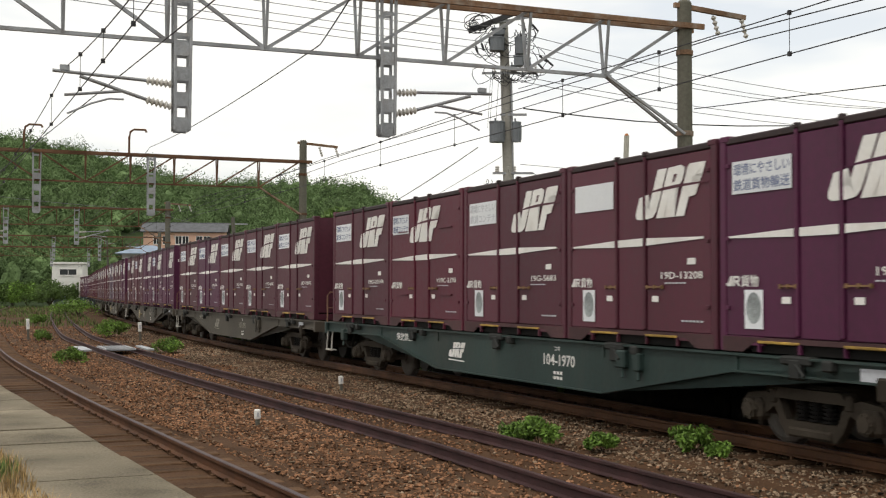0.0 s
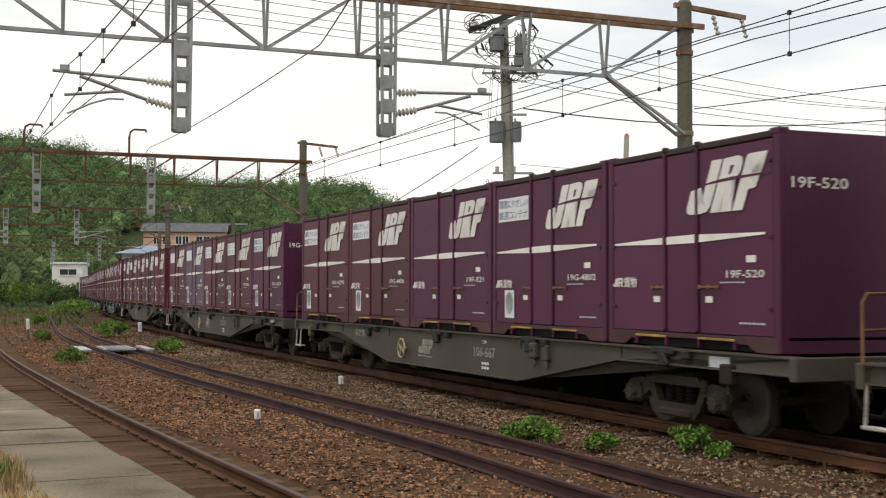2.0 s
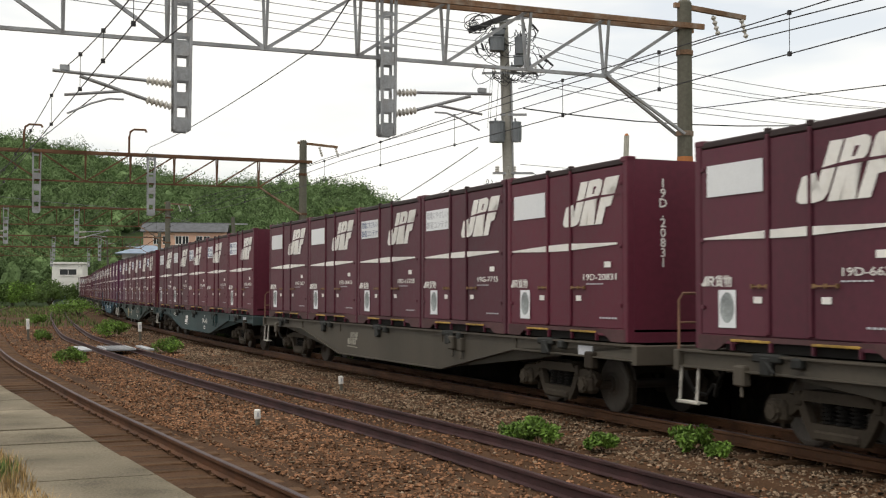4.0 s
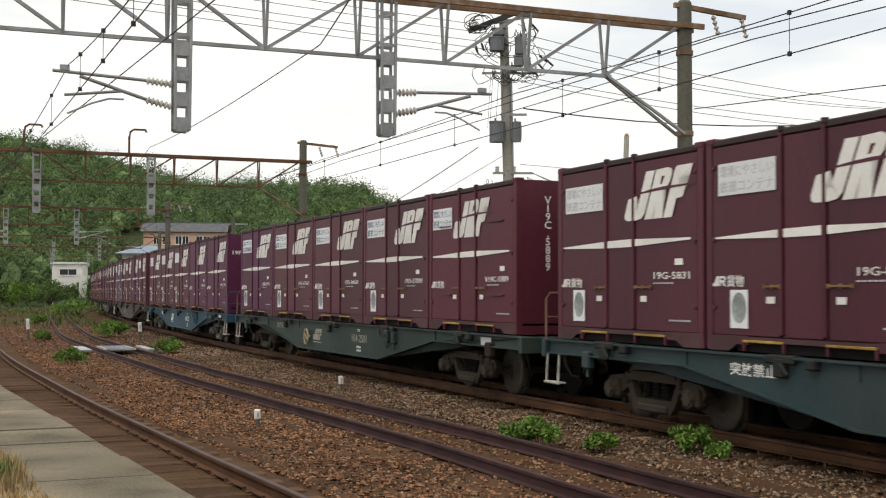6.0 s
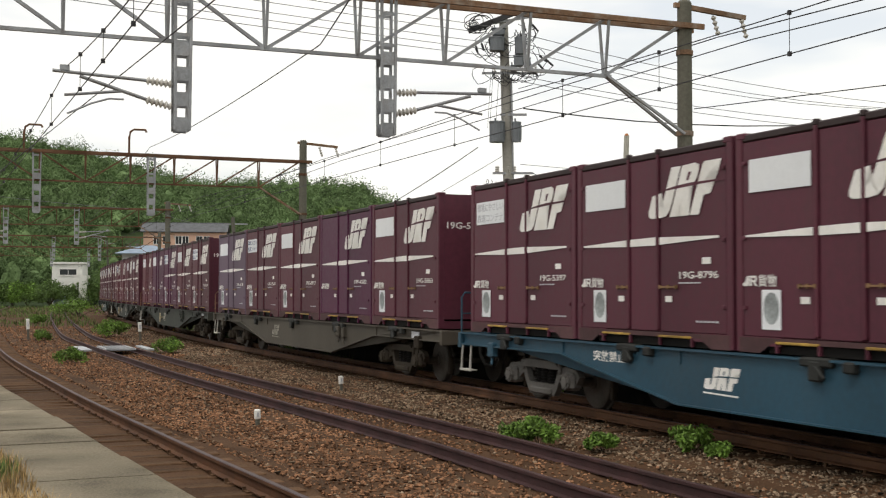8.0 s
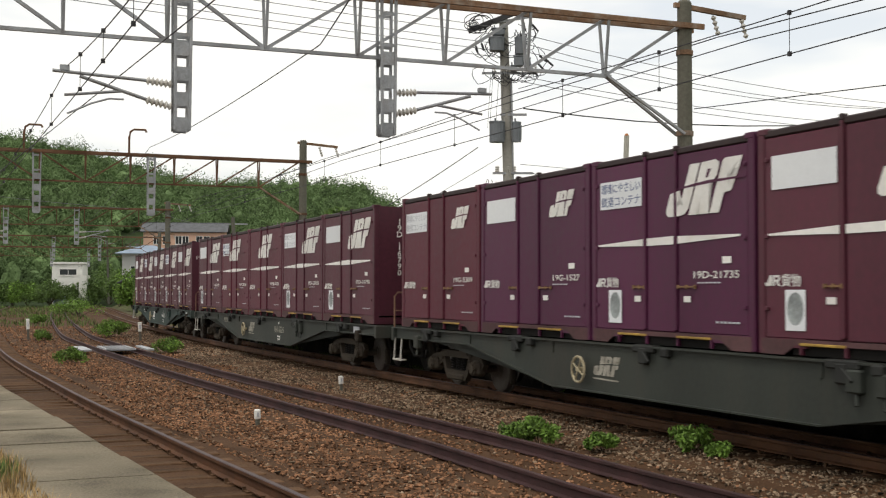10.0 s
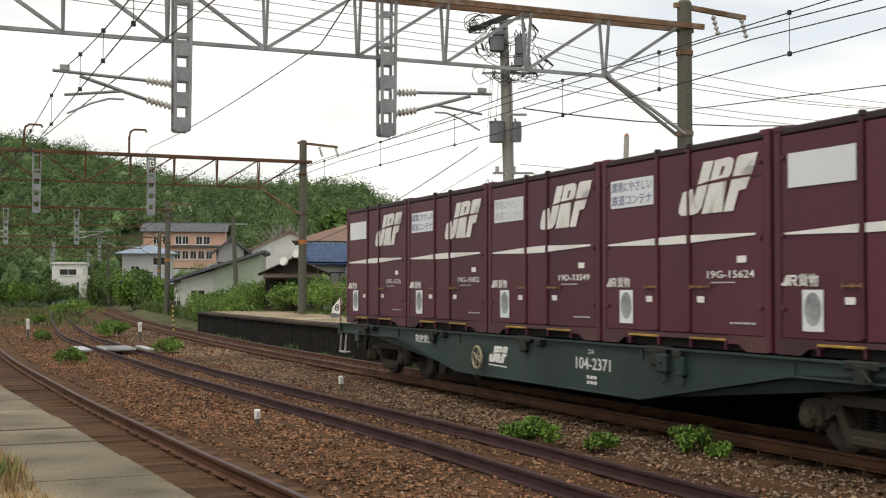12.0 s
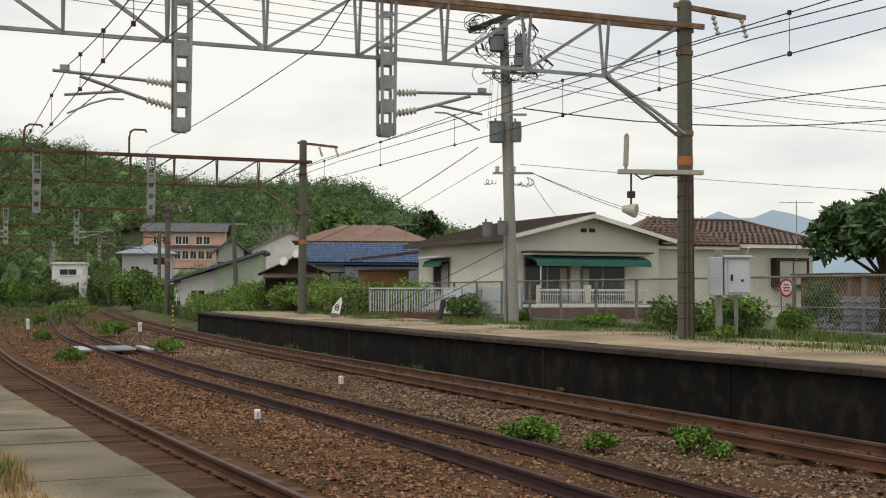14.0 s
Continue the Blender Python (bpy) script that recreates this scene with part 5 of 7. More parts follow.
def shrub(x, y, z, r, h, seed, leaves=900, size=0.06, mat=None, words="leafy green weed growing in the ballast", name="weed", group="weeds in the ballast", kind="thing"):
    rng = np.random.default_rng(seed)
    root = new(name)
    root.matrix_basis = pose(x, y, z)
    cs = clumps(rng, (0, 0, h * 0.45), (r, r, h * 0.55), 12)
    v, f = leaf_cloud(rng, cs, leaves // 12, (r * 0.38, r * 0.38, h * 0.3), size)
    v[:, 2] = np.maximum(v[:, 2], 0.01)
    part("foliage", raw("foliage", v, f, mat or LEAF), None, root)
    bm = bmesh.new()
    for c in cs[:7]:
        pipe(bm, [(0, 0, -0.04), (c[0] * 0.5, c[1] * 0.5, c[2] * 0.6), tuple(c)], max(0.004, r * 0.012), 5)
    part("stalk", bm, BARK, root)
    return tagged(root, words, "weed" if name == "weed" else name.replace("_", " "), group, kind)


for i, (x, y, z, r, h) in enumerate(((1.25, 16.0, -.22, .36, .36), (0.95, 16.3, -.22, .26, .3), (1.98, 15.4, -.22, .22, .24), (3.02, 15.1, -.21, .30, .36), (3.25, 14.7, -.21, .2, .2), (-10.2, 34, -.25, .42, .5), (-14.5, 54, -.25, .9, .8),
                                       (-8.75, 40, -.25, .55, .55), (-28.5, 97, -.25, 2.0, 1.5), (-15.8, 49, -.25, .4, .5), (-24.5, 75, -.25, .7, .6), (2.3, 23.9, -.2, .12, .12), (-21.5, 51.5, -.25, .4, .3))):
    shrub(x, y, z, r, h, 20 + i, leaves=int(900 + 1200 * min(r, 1)), size=0.032 + 0.03 * r)


def blades(name, pts, h, w, mat, words, seed):
    """A patch of grass: one bent blade at each of the points (x, y, z, height factor)."""
    rng = np.random.default_rng(seed)
    P = np.asarray(pts, float)
    m = len(P)
    a = rng.uniform(0, 6.28, m)
    hh = h * P[:, 3] * rng.uniform(0.5, 1.3, m)
    lean = rng.uniform(0.1, 0.7, m) * hh
    ca, sa = np.cos(a), np.sin(a)
    base = P[:, :3]
    wv = np.stack([-sa * w, ca * w, np.zeros(m)], -1)
    mid = base + np.stack([ca * lean * 0.35, sa * lean * 0.35, hh * 0.62], -1)
    tip = base + np.stack([ca * lean, sa * lean, hh], -1)
    v = np.stack([base - wv, base + wv, mid + wv * 0.7, tip, mid - wv * 0.7], 1).reshape(-1, 3)
    f = []
    for k in range(m):
        o = k * 5
        f += [(o, o + 1, o + 2, o + 4), (o + 4, o + 2, o + 3)]
    return tagged(new(name, raw(name, v, f, mat)), words, "grass", kind="stuff")


def strip_points(rng, n, s0, s1, o0, o1, z, patch=0.5):
    s, o = rng.uniform(s0, s1, n), rng.uniform(o0, o1, n)
    out = []
    for a, b in zip(s, o):
        k = noise.noise(Vector((a * 0.35, b * 0.6, 7))) + patch
        if k > 0:
            p = on_main(a, z, b)
            out.append((p.x, p.y, p.z, min(1.4, 0.5 + k)))
    return out


rng = np.random.default_rng(8)
blades("platform_grass", strip_points(rng, 46000, -8, 50, 5.0, 10.2, 0.72, 0.16), 0.19, 0.008, GRASS, "long green grass along the back of the platform", 1)
blades("pole_grass", strip_points(rng, 7000, -6, 34, 4.3, 5.4, 0.75, -0.04), 0.17, 0.010, GRASS, "grass round the mast on the platform", 12)
blades("edge_weeds", strip_points(rng, 9000, -8, 48, 2.2, 5.6, 0.765, -0.14), 0.07, 0.006, GRASS, "sparse weeds on the sandy platform top", 2)
blades("bank_grass", strip_points(rng, 30000, 46, 100, 2.6, 12, 0.15, 0.5), 0.6, 0.018, GRASS, "rank green grass on the bank beyond the platform", 3)
blades("wall_foot_weeds", strip_points(rng, 2600, 12, 52, 1.0, 1.45, -0.24, -0.1), 0.28, 0.010, GRASS, "weeds at the foot of the platform wall", 4)
pts = []
for _ in range(16000):
    s, o = rng.uniform(58, 170), rng.uniform(-34, 2)
    if noise.noise(Vector((s * 0.07, o * 0.12, 1))) + 0.12 + (s - 75) * 0.004 > 0 and not (-2.2 < o < 2.2):
        p = on_main(s, -0.27, o)
        pts.append((p.x, p.y, p.z, 1))
blades("trackside_grass", pts, 0.26, 0.03, GRASS, "green grass between the far tracks", 5)
pts, dry = [], []
for _ in range(11000):
    i = rng.uniform(16, 30)
    a, b = NEAR[int(i)], NEAR[int(i) + 1]
    p = a.lerp(b, i % 1)
    d = (b - a).normalized()
    q = p + Vector((-d.y, d.x, 0)) * (2.12 + abs(rng.normal(0, 0.30)))
    k = noise.noise(Vector((q.x * 1.3, q.y * 1.3, 2)))
    (pts if k > 0.3 else dry).append((q.x, q.y, 0.74, 1.0 + k))
blades("platform_edge_grass", pts, 0.085, 0.003, GRASS, "green tufts behind the platform slabs", 6)
blades("dry_platform_grass", dry, 0.10, 0.0025, STRAW, "straw-dry grass behind the platform slabs", 7)

# shrubs and hedges by the fence, the houses and the bank
for i, (s, o, z, r, h, mat) in enumerate(((4.6, 9.2, .7, 1.0, 1.25, LEAF_DARK), (2.4, 9.4, .7, .9, 1.1, LEAF_DARK), (1.0, 8.6, .7, .55, .6, LEAF), (7.2, 9.8, .7, .6, .9, LEAF_DARK), (-0.4, 9.8, .7, .5, 1.1, LEAF_DARK), (-2.2, 10.6, .7, .6, 1.3, LEAF_DARK),
                                          (14, 8.4, .7, .5, .5, LEAF), (19, 8.3, .7, .7, .5, LEAF), (24, 8.0, .7, .6, .45, LEAF), (30, 8.6, .7, 1.2, 1.0, LEAF_DARK), (35, 8.0, .7, 1.3, 1.5, LEAF), (38, 7.4, .7, 1.4, 1.5, LEAF_DARK), (42, 7.2, .7, 1.4, 1.6, LEAF),
                                          (46, 7.0, .7, 1.6, 1.9, LEAF), (50, 6.8, .6, 1.9, 2.1, LEAF_DARK), (54, 6.6, .5, 1.9, 2.2, LEAF), (58, 6.0, .4, 1.8, 1.6, LEAF), (50.5, 2.6, -.2, .7, .6, LEAF), (63, 6.2, .3, 1.9, 2.0, LEAF_DARK), (70, 6.0, .3, 2.2, 2.4, LEAF),
                                          (80, 6.5, .2, 2.5, 3.0, LEAF_DARK), (88, 7.5, .2, 2.8, 3.6, LEAF_DARK), (98, 8, .2, 2.8, 3.4, LEAF), (110, 9, .2, 3.2, 4.2, LEAF_DARK), (125, 10, 0, 3.5, 4.0, LEAF_DARK), (140, 9, 0, 3.5, 4.6, LEAF), (155, 2.5, 0, 3.5, 4.5, LEAF_DARK), (152, -5, 0, 3.0, 3.0, LEAF_DARK), (158, -14, 0, 3.2, 3.6, LEAF),
                                          (175, -24, 0, 3, 3, LEAF_DARK), (175, -3, 0, 4, 5, LEAF_DARK), (180, -30, 0, 4, 5, LEAF), (150, 14, 0, 3.5, 5, LEAF_DARK), (12, 6.3, .72, .75, 1.0, LEAF_DARK), (11, 7.2, .72, .9, 1.15, LEAF), (10.2, 6.9, .72, .6, .7, LEAF_DARK), (10.6, 9.5, .7, .5, 1.5, LEAF_DARK), (10.4, 8.6, .7, .45, .8, LEAF), (9.0, 5.6, .74, .35, .3, LEAF), (52, 3.8, -.1, 1.4, 1.7, LEAF), (56, 4.0, -.1, 1.6, 2.0, LEAF), (60, 4.3, -.1, 1.6, 2.0, LEAF_DARK), (64, 4.2, -.1, 1.7, 2.1, LEAF), (69, 4.5, -.1, 1.8, 2.2, LEAF_DARK), (55, 5.4, .3, 1.7, 2.0, LEAF), (48, 6.2, .7, 1.4, 1.4, LEAF), (44, 8.2, .7, 1.5, 1.8, LEAF_DARK))):
    p = on_main(s, z, o)
    if mat is LEAF and s > 34:
        mat = VINE
    shrub(p.x, p.y, p.z, r, h, 60 + i, leaves=int(1700 + 700 * r), size=0.036 + 0.030 * r, mat=mat, words="dense leafy green bush beside the railway" if s > 45 else "leafy shrub by the platform fence", name="shrub", group="shrubs beside the line")

for i, (x, y, r, h, mat) in enumerate(((-45.4, 170, 3.2, 5.5, LEAF_DARK), (-35.1, 140, 2.7, 4.8, LEAF), (-28.5, 120, 2.4, 4.0, LEAF_DARK), (-24.2, 108, 2.0, 3.0, LEAF), (-31.5, 126, 2.2, 3.2, LEAF), (-50.5, 159, 2.6, 3.5, LEAF_DARK), (-53.0, 158, 2.6, 3.2, LEAF), (-55.5, 160, 2.6, 3.0, LEAF_DARK), (-47.5, 163, 2.6, 3.6, LEAF_DARK), (-40.5, 155, 2.6, 4.2, LEAF_DARK))):
    shrub(x, y, -0.2, r, h, 140 + i, leaves=3200, size=0.19, mat=mat, words="dense leafy green bush below the houses", name="shrub", group="shrubs beside the line")


def tree(x, y, z, height, spread, seed, leaf=0.16, n=2600, mat=None, words="broad-leaved tree with dense dark green crown", trunk=0.16, low=0.35, length=2.2):
    rng = np.random.default_rng(seed)
    root = new("tree")
    root.matrix_basis = pose(x, y, z)
    bm = bmesh.new()
    rod(bm, (0, 0, -0.2), (0.05, 0, height * 0.55), trunk, 10, trunk * 0.55)
    cs = clumps(rng, (0, 0, height * (low + (1 - low) * 0.5)), (spread, spread, height * (1 - low) * 0.5), 22)
    for c in cs[:12]:
        rod(bm, (0.03, 0, height * 0.42), tuple(c), trunk * 0.38, 6, trunk * 0.1)
    part("trunk", bm, BARK, root)
    v, f = leaf_cloud(rng, cs, n // 22, spread * 0.34, leaf, length, 0.5)
    part("crown", raw("crown", v, f, mat or LEAF_TREE), None, root)
    return tagged(root, words, "tree", "trees", "thing")


tree(11.75, 33.0, 0.6, 3.6, 1.75, 5, leaf=0.15, n=5600, low=0.52)
tree(-2.0, 150, 1.0, 10.6, 2.6, 9, low=0.6, leaf=0.3, n=1800, words="airy round-crowned tree behind the roofs")
tree(-6.8, 170, 1.0, 11.5, 3.0, 11, leaf=0.45, n=2400, words="airy round-crowned tree behind the roofs")
tree(-11.8, 140, 1.0, 11.0, 3.2, 10, leaf=0.4, n=3200, words="layered dark pine behind the roofs", mat=LEAF_DARK)

# bare pale tree by the white building
rng = np.random.default_rng(12)
root = tagged(new("bare_tree"), "leafless tree with pale grey twigs", "tree", "trees", "thing")
root.matrix_basis = pose(-18.2, 140, 2)
bm = bmesh.new()
rod(bm, (0, 0, -1), (0, 0, 4), 0.2, 8, 0.12)
part("trunk", bm, PALE_TWIG, root)
bm = bmesh.new()
for k in range(190):
    a, e = rng.uniform(0, 6.28), rng.uniform(0.3, 1.3)
    d = Vector((math.cos(a) * math.cos(e), math.sin(a) * math.cos(e), math.sin(e)))
    b = Vector((0, 0, rng.uniform(2, 4.5)))
    pipe(bm, [b, b + d * 1.8 + Vector((0, 0, .2)), b + d * 3.0 + Vector((rng.normal(0, .4), 0, .5))], 0.035, 4)
part("branch_work", bm, PALE_TWIG, root)


# ---- hill with its woods, far mountains ----
HILL_SOIL = surface("hill_undergrowth", (0.040, 0.060, 0.024), 0.95, scale=0.3, vary=0.4, bump=0.0)
# distance haze is painted in as the mountains' pale blue base colour
HAZE_BLUE = surface("haze_blue_mountain", (0.36, 0.46, 0.56), 1.0, scale=0.01, vary=0.08, bump=0.0)
RIDGE = ((-150, 215), (0, 240), (60, 252), (110, 262), (200, 280), (300, 310), (350, 322), (420, 318), (520, 315), (600, 316), (635, 318), (655, 338), (690, 352), (720, 368), (760, 372), (800, 392), (860, 402), (960, 430))


def hill_height(x, y):
    """Height of the wooded hill at a place; it rises from the houses to a ridge that falls away to one side."""
    bearing = x / y
    px = 784 + 2189 * bearing
    ridge_y = float(np.interp(px, [r[0] for r in RIDGE], [r[1] for r in RIDGE]))
    far = 330 - 60 * max(0.0, min(1.0, (px - 300) / 500))
    crest = (517.6 - ridge_y) / 2189 * far
    foot = 165 + 25 * max(0.0, min(1.0, px / 600))
    t = (y - foot) / (far - foot)
    if y < 163:
        return -0.5
    if t <= 0:
        return 0.6
    t = min(t, 1.35)
    rise = math.sin(min(t, 1.0) * math.pi / 2) ** 1.15 if t < 1 else 1 - (t - 1) * 0.9
    return 0.6 + (crest - 4.4) * rise + 1.8 * noise.noise(Vector((x * 0.035, y * 0.035, 4))) * min(1, t * 3)


xs, ys = np.arange(-190, 42, 6.0), np.arange(160, 440, 7.0)
verts = [(x * y / 300, y, hill_height(x * y / 300, y)) for y in ys for x in xs]
n = len(xs)
faces = [(i * n + j, i * n + j + 1, (i + 1) * n + j + 1, (i + 1) * n + j) for i in range(len(ys) - 1) for j in range(n - 1)]
tagged(new("hill", raw("hill", verts, faces, HILL_SOIL)), "steep wooded hill behind the town", "hill", kind="structure")

rng = np.random.default_rng(31)
V, F, CV, CF = [], [], [], []
base = 0
count = 0
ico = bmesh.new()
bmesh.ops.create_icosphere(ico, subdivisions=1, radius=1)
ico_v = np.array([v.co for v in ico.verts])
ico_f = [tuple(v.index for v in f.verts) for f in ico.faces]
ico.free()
while count < 2250:
    y = rng.uniform(172, 345)
    px = rng.uniform(-40, 860)
    x = (px - 784) / 2189 * y
    z = hill_height(x, y)
    far = 330 - 60 * max(0.0, min(1.0, (px - 300) / 500))
    if y > far + 12 or z < 1.2 or (215 < px < 420 and y < 222 and z < 12) or (72 < px < 168 and y < 178):
        continue
    r = rng.choice((1.5, 2.0, 2.6, 3.4)) * rng.uniform(0.85, 1.15)
    tall = r * rng.uniform(0.9, 1.5)
    cs = clumps(rng, (x, y - 0.4, z + tall * 0.5), (r, r, tall), 7)
    v, f = leaf_cloud(rng, cs, 30, (r * 0.42, r * 0.42, tall * 0.32), 0.30, 1.3)
    V.append(v)
    F += [(a + base, b + base, c + base, d + base) for a, b, c, d in f]
    base += len(v)
    # solid core in the leaf colour, added so the crown isn't see-through
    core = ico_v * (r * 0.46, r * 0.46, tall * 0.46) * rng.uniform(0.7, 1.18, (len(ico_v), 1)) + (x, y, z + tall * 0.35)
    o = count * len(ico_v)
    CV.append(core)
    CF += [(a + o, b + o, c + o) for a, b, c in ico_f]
    count += 1
tagged(new("woods", raw("woods", np.concatenate(V), F, FOREST)), "dense mixed green woods covering the hill", "woods", kind="stuff")
tagged(new("wood_undergrowth", raw("wood_undergrowth", np.concatenate(CV), CF, FOREST)), "solid cores filling the crowns of the hillside woods", "woods", kind="stuff")

bm = bmesh.new()
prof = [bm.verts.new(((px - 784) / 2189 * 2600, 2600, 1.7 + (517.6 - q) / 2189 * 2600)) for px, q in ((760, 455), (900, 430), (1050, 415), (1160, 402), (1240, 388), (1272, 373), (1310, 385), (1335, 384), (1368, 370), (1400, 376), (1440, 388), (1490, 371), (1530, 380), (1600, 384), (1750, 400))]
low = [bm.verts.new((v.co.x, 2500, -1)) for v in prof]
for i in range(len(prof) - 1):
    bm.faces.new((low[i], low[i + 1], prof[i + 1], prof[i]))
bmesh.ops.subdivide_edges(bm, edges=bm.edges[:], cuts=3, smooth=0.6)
tagged(part("backdrop", bm, HAZE_BLUE, smooth=True), "distant mountains with blue haze painted into their colour", "mountains", kind="structure")


# ---- houses ----
PLASTER = surface("cream_plaster", (0.66, 0.63, 0.55), 0.9, scale=3, vary=0.10, bump=0.15, stain=0.3, stain_scale=1.2, stain_colour=(0.45, 0.42, 0.35), streak=True)
PLASTER_B = surface("grey_plaster", (0.50, 0.50, 0.48), 0.9, scale=3, vary=0.12, bump=0.1, stain=0.3, streak=True, stain_colour=(0.33, 0.32, 0.30))
PLASTER_P = surface("salmon_plaster", (0.58, 0.37, 0.27), 0.9, scale=3, vary=0.12, bump=0.1)
PLASTER_G = surface("pale_green_plaster", (0.42, 0.47, 0.36), 0.9, scale=3, vary=0.12, bump=0.1)
TIMBER = surface("dark_timber", (0.055, 0.042, 0.036), 0.85, scale=4, vary=0.4, bump=0.3, streak=True)
FENCE_WOOD = surface("grey_post_wood", (0.20, 0.17, 0.13), 0.85, scale=5, vary=0.3, bump=0.2, streak=True)
PLY = surface("brown_ply", (0.20, 0.11, 0.055), 0.8, scale=4, vary=0.3, bump=0.1)
ROOF_BROWN = surface("brown_sheet_roof", (0.085, 0.060, 0.052), 0.7, scale=4, vary=0.3, bump=0.1)
TILE_BROWN = surface("brown_tile", (0.105, 0.062, 0.048), 0.6, scale=6, vary=0.35, bump=0.2, rand=0.3)
TILE_BLUE = surface("blue_tile", (0.045, 0.085, 0.175), 0.5, scale=6, vary=0.25, bump=0.15, rand=0.22)
TILE_GREY = surface("grey_tile", (0.095, 0.098, 0.105), 0.65, scale=6, vary=0.3, bump=0.2, rand=0.25)
ROOF_PINK = surface("faded_brown_roof", (0.22, 0.145, 0.115), 0.8, scale=4, vary=0.2, bump=0.1)
ROOF_BLUE = surface("pale_blue_roof", (0.24, 0.30, 0.38), 0.6, scale=4, vary=0.2, bump=0.1)
WHITE_TRIM = surface("white_trim", (0.74, 0.73, 0.69), 0.6, scale=6, vary=0.1, stain=0.25, stain_scale=3, stain_colour=(0.45, 0.42, 0.36))
BROWN_BAND = surface("brown_plinth", (0.115, 0.060, 0.045), 0.85, scale=4, vary=0.25, bump=0.2)
AWNING = surface("green_awning_cloth", (0.026, 0.105, 0.082), 0.75, scale=5, vary=0.18, bump=0.05)
DARK_PANE = bpy.data.materials.new("window_glass")
DARK_PANE.use_nodes = True
DARK_PANE.node_tree.nodes["Principled BSDF"].inputs["Base Color"].default_value = (0.022, 0.026, 0.028, 1)
DARK_PANE.node_tree.nodes["Principled BSDF"].inputs["Roughness"].default_value = 0.08
DARK_PANE.node_tree.nodes["Principled BSDF"].inputs["Specular IOR Level"].default_value = 0.25
CAB = surface("cabinet_paint", (0.50, 0.54, 0.58), 0.45, scale=6, vary=0.08, bump=0.02, stain=0.25, stain_scale=3, stain_colour=(0.35, 0.34, 0.3))
CURTAIN = surface("pale_curtain", (0.38, 0.38, 0.35), 0.9, scale=10, vary=0.2, bump=0.1, streak=True)


def gable_roof(root, w, d, eave, ridge, mat, over=0.45, thick=0.12, along_y=True, ribs=0):
    """Two roof slabs over a w by d plan, the ridge along y (or x)."""
    half = (w if along_y else d) / 2 + over
    rise = (ridge - eave) * half / (half - over)
    run_l = (d if along_y else w) + 2 * over
    slope = math.degrees(math.atan2(rise, half))
    slant = math.hypot(half, rise)
    for s in (-1, 1):
        bm = bmesh.new()
        boxed(bm, (0, 0, 0), (slant, run_l, thick), chamfer=0.015)
        m = pose(s * half / 2, 0, ridge - rise / 2 + thick / 2, 0, s * slope, 0)
        if not along_y:
            m = pose(0, 0, 0, 0, 0, 90) @ m
        place = Matrix.Translation((w / 2, d / 2, 0)) @ m
        slab = part("roof", bm, mat, root, m=place)
        if ribs:
            bm = bmesh.new()
            boxed(bm, (0, 0, 0), (slant, 0.035, 0.03))
            rib = mesh_of("roof_rib", bm, mat)
            for k in range(ribs):
                part("roof_rib", rib, None, slab, m=pose(0, -run_l / 2 + run_l * (k + 0.5) / ribs, thick / 2 + 0.012))
    bm = bmesh.new()
    if along_y:
        boxed(bm, (w / 2, d / 2, ridge + thick + 0.02), (0.22, run_l, 0.1), chamfer=0.03)
    else:
        boxed(bm, (w / 2, d / 2, ridge + thick + 0.02), (run_l, 0.22, 0.1), chamfer=0.03)
    part("ridge_cap", bm, mat, root)


def walls(root, w, d, base, eave, ridge, mat, along_y=True, plain=False):
    """Four walls of a house as one shell with gables."""
    bm = bmesh.new()
    if plain:
        boxed(bm, (w / 2, d / 2, (base + eave) / 2), (w, d, eave - base))
    elif along_y:
        prism(bm, [(0, base), (w, base), (w, eave), (w / 2, ridge), (0, eave)], "y", 0, d)
    else:
        prism(bm, [(0, base), (d, base), (d, eave), (d / 2, ridge), (0, eave)], "x", 0, w)
    return part("wall", bm, mat, root)


def window(root, x, z, w, h, y=0.0, turn=0, panes=2, frame=None, pane=None, deep=0.06, sill=True):
    """A framed window standing on the wall face at (x, y), facing -y turned by turn."""
    frame = frame or WHITE_TRIM
    bm = bmesh.new()
    for a, b in (((0, 0, h / 2), (w + 0.08, deep, 0.06)), ((0, 0, -h / 2), (w + 0.08, deep, 0.06)), ((-w / 2, 0, 0), (0.06, deep, h)), ((w / 2, 0, 0), (0.06, deep, h))):
        boxed(bm, a, b)
    for k in range(1, panes):
        boxed(bm, (-w / 2 + w * k / panes, 0, 0), (0.045, deep * 0.8, h))
    m = pose(x, y, z, 0, 0, turn) @ pose(0, -deep / 2 + 0.01, 0)
    ob = part("window", bm, frame, root, m=m)
    for k in range(panes):
        bm = bmesh.new()
        boxed(bm, (-w / 2 + w * (k + 0.5) / panes, 0.005, 0), (w / panes - 0.05, 0.015, h - 0.06))
        part("pane", bm, pane or DARK_PANE, ob)
    if sill:
        bm = bmesh.new()
        boxed(bm, (0, -0.04, -h / 2 - 0.05), (w + 0.16, 0.12, 0.05))
        part("sill", bm, frame, ob)
    return ob


def house(x, y, z, turn, words):
    root = tagged(new("house"), words, "house", "houses beyond the line", "thing")
    root.matrix_basis = pose(x, y, z, 0, 0, turn)
    return root


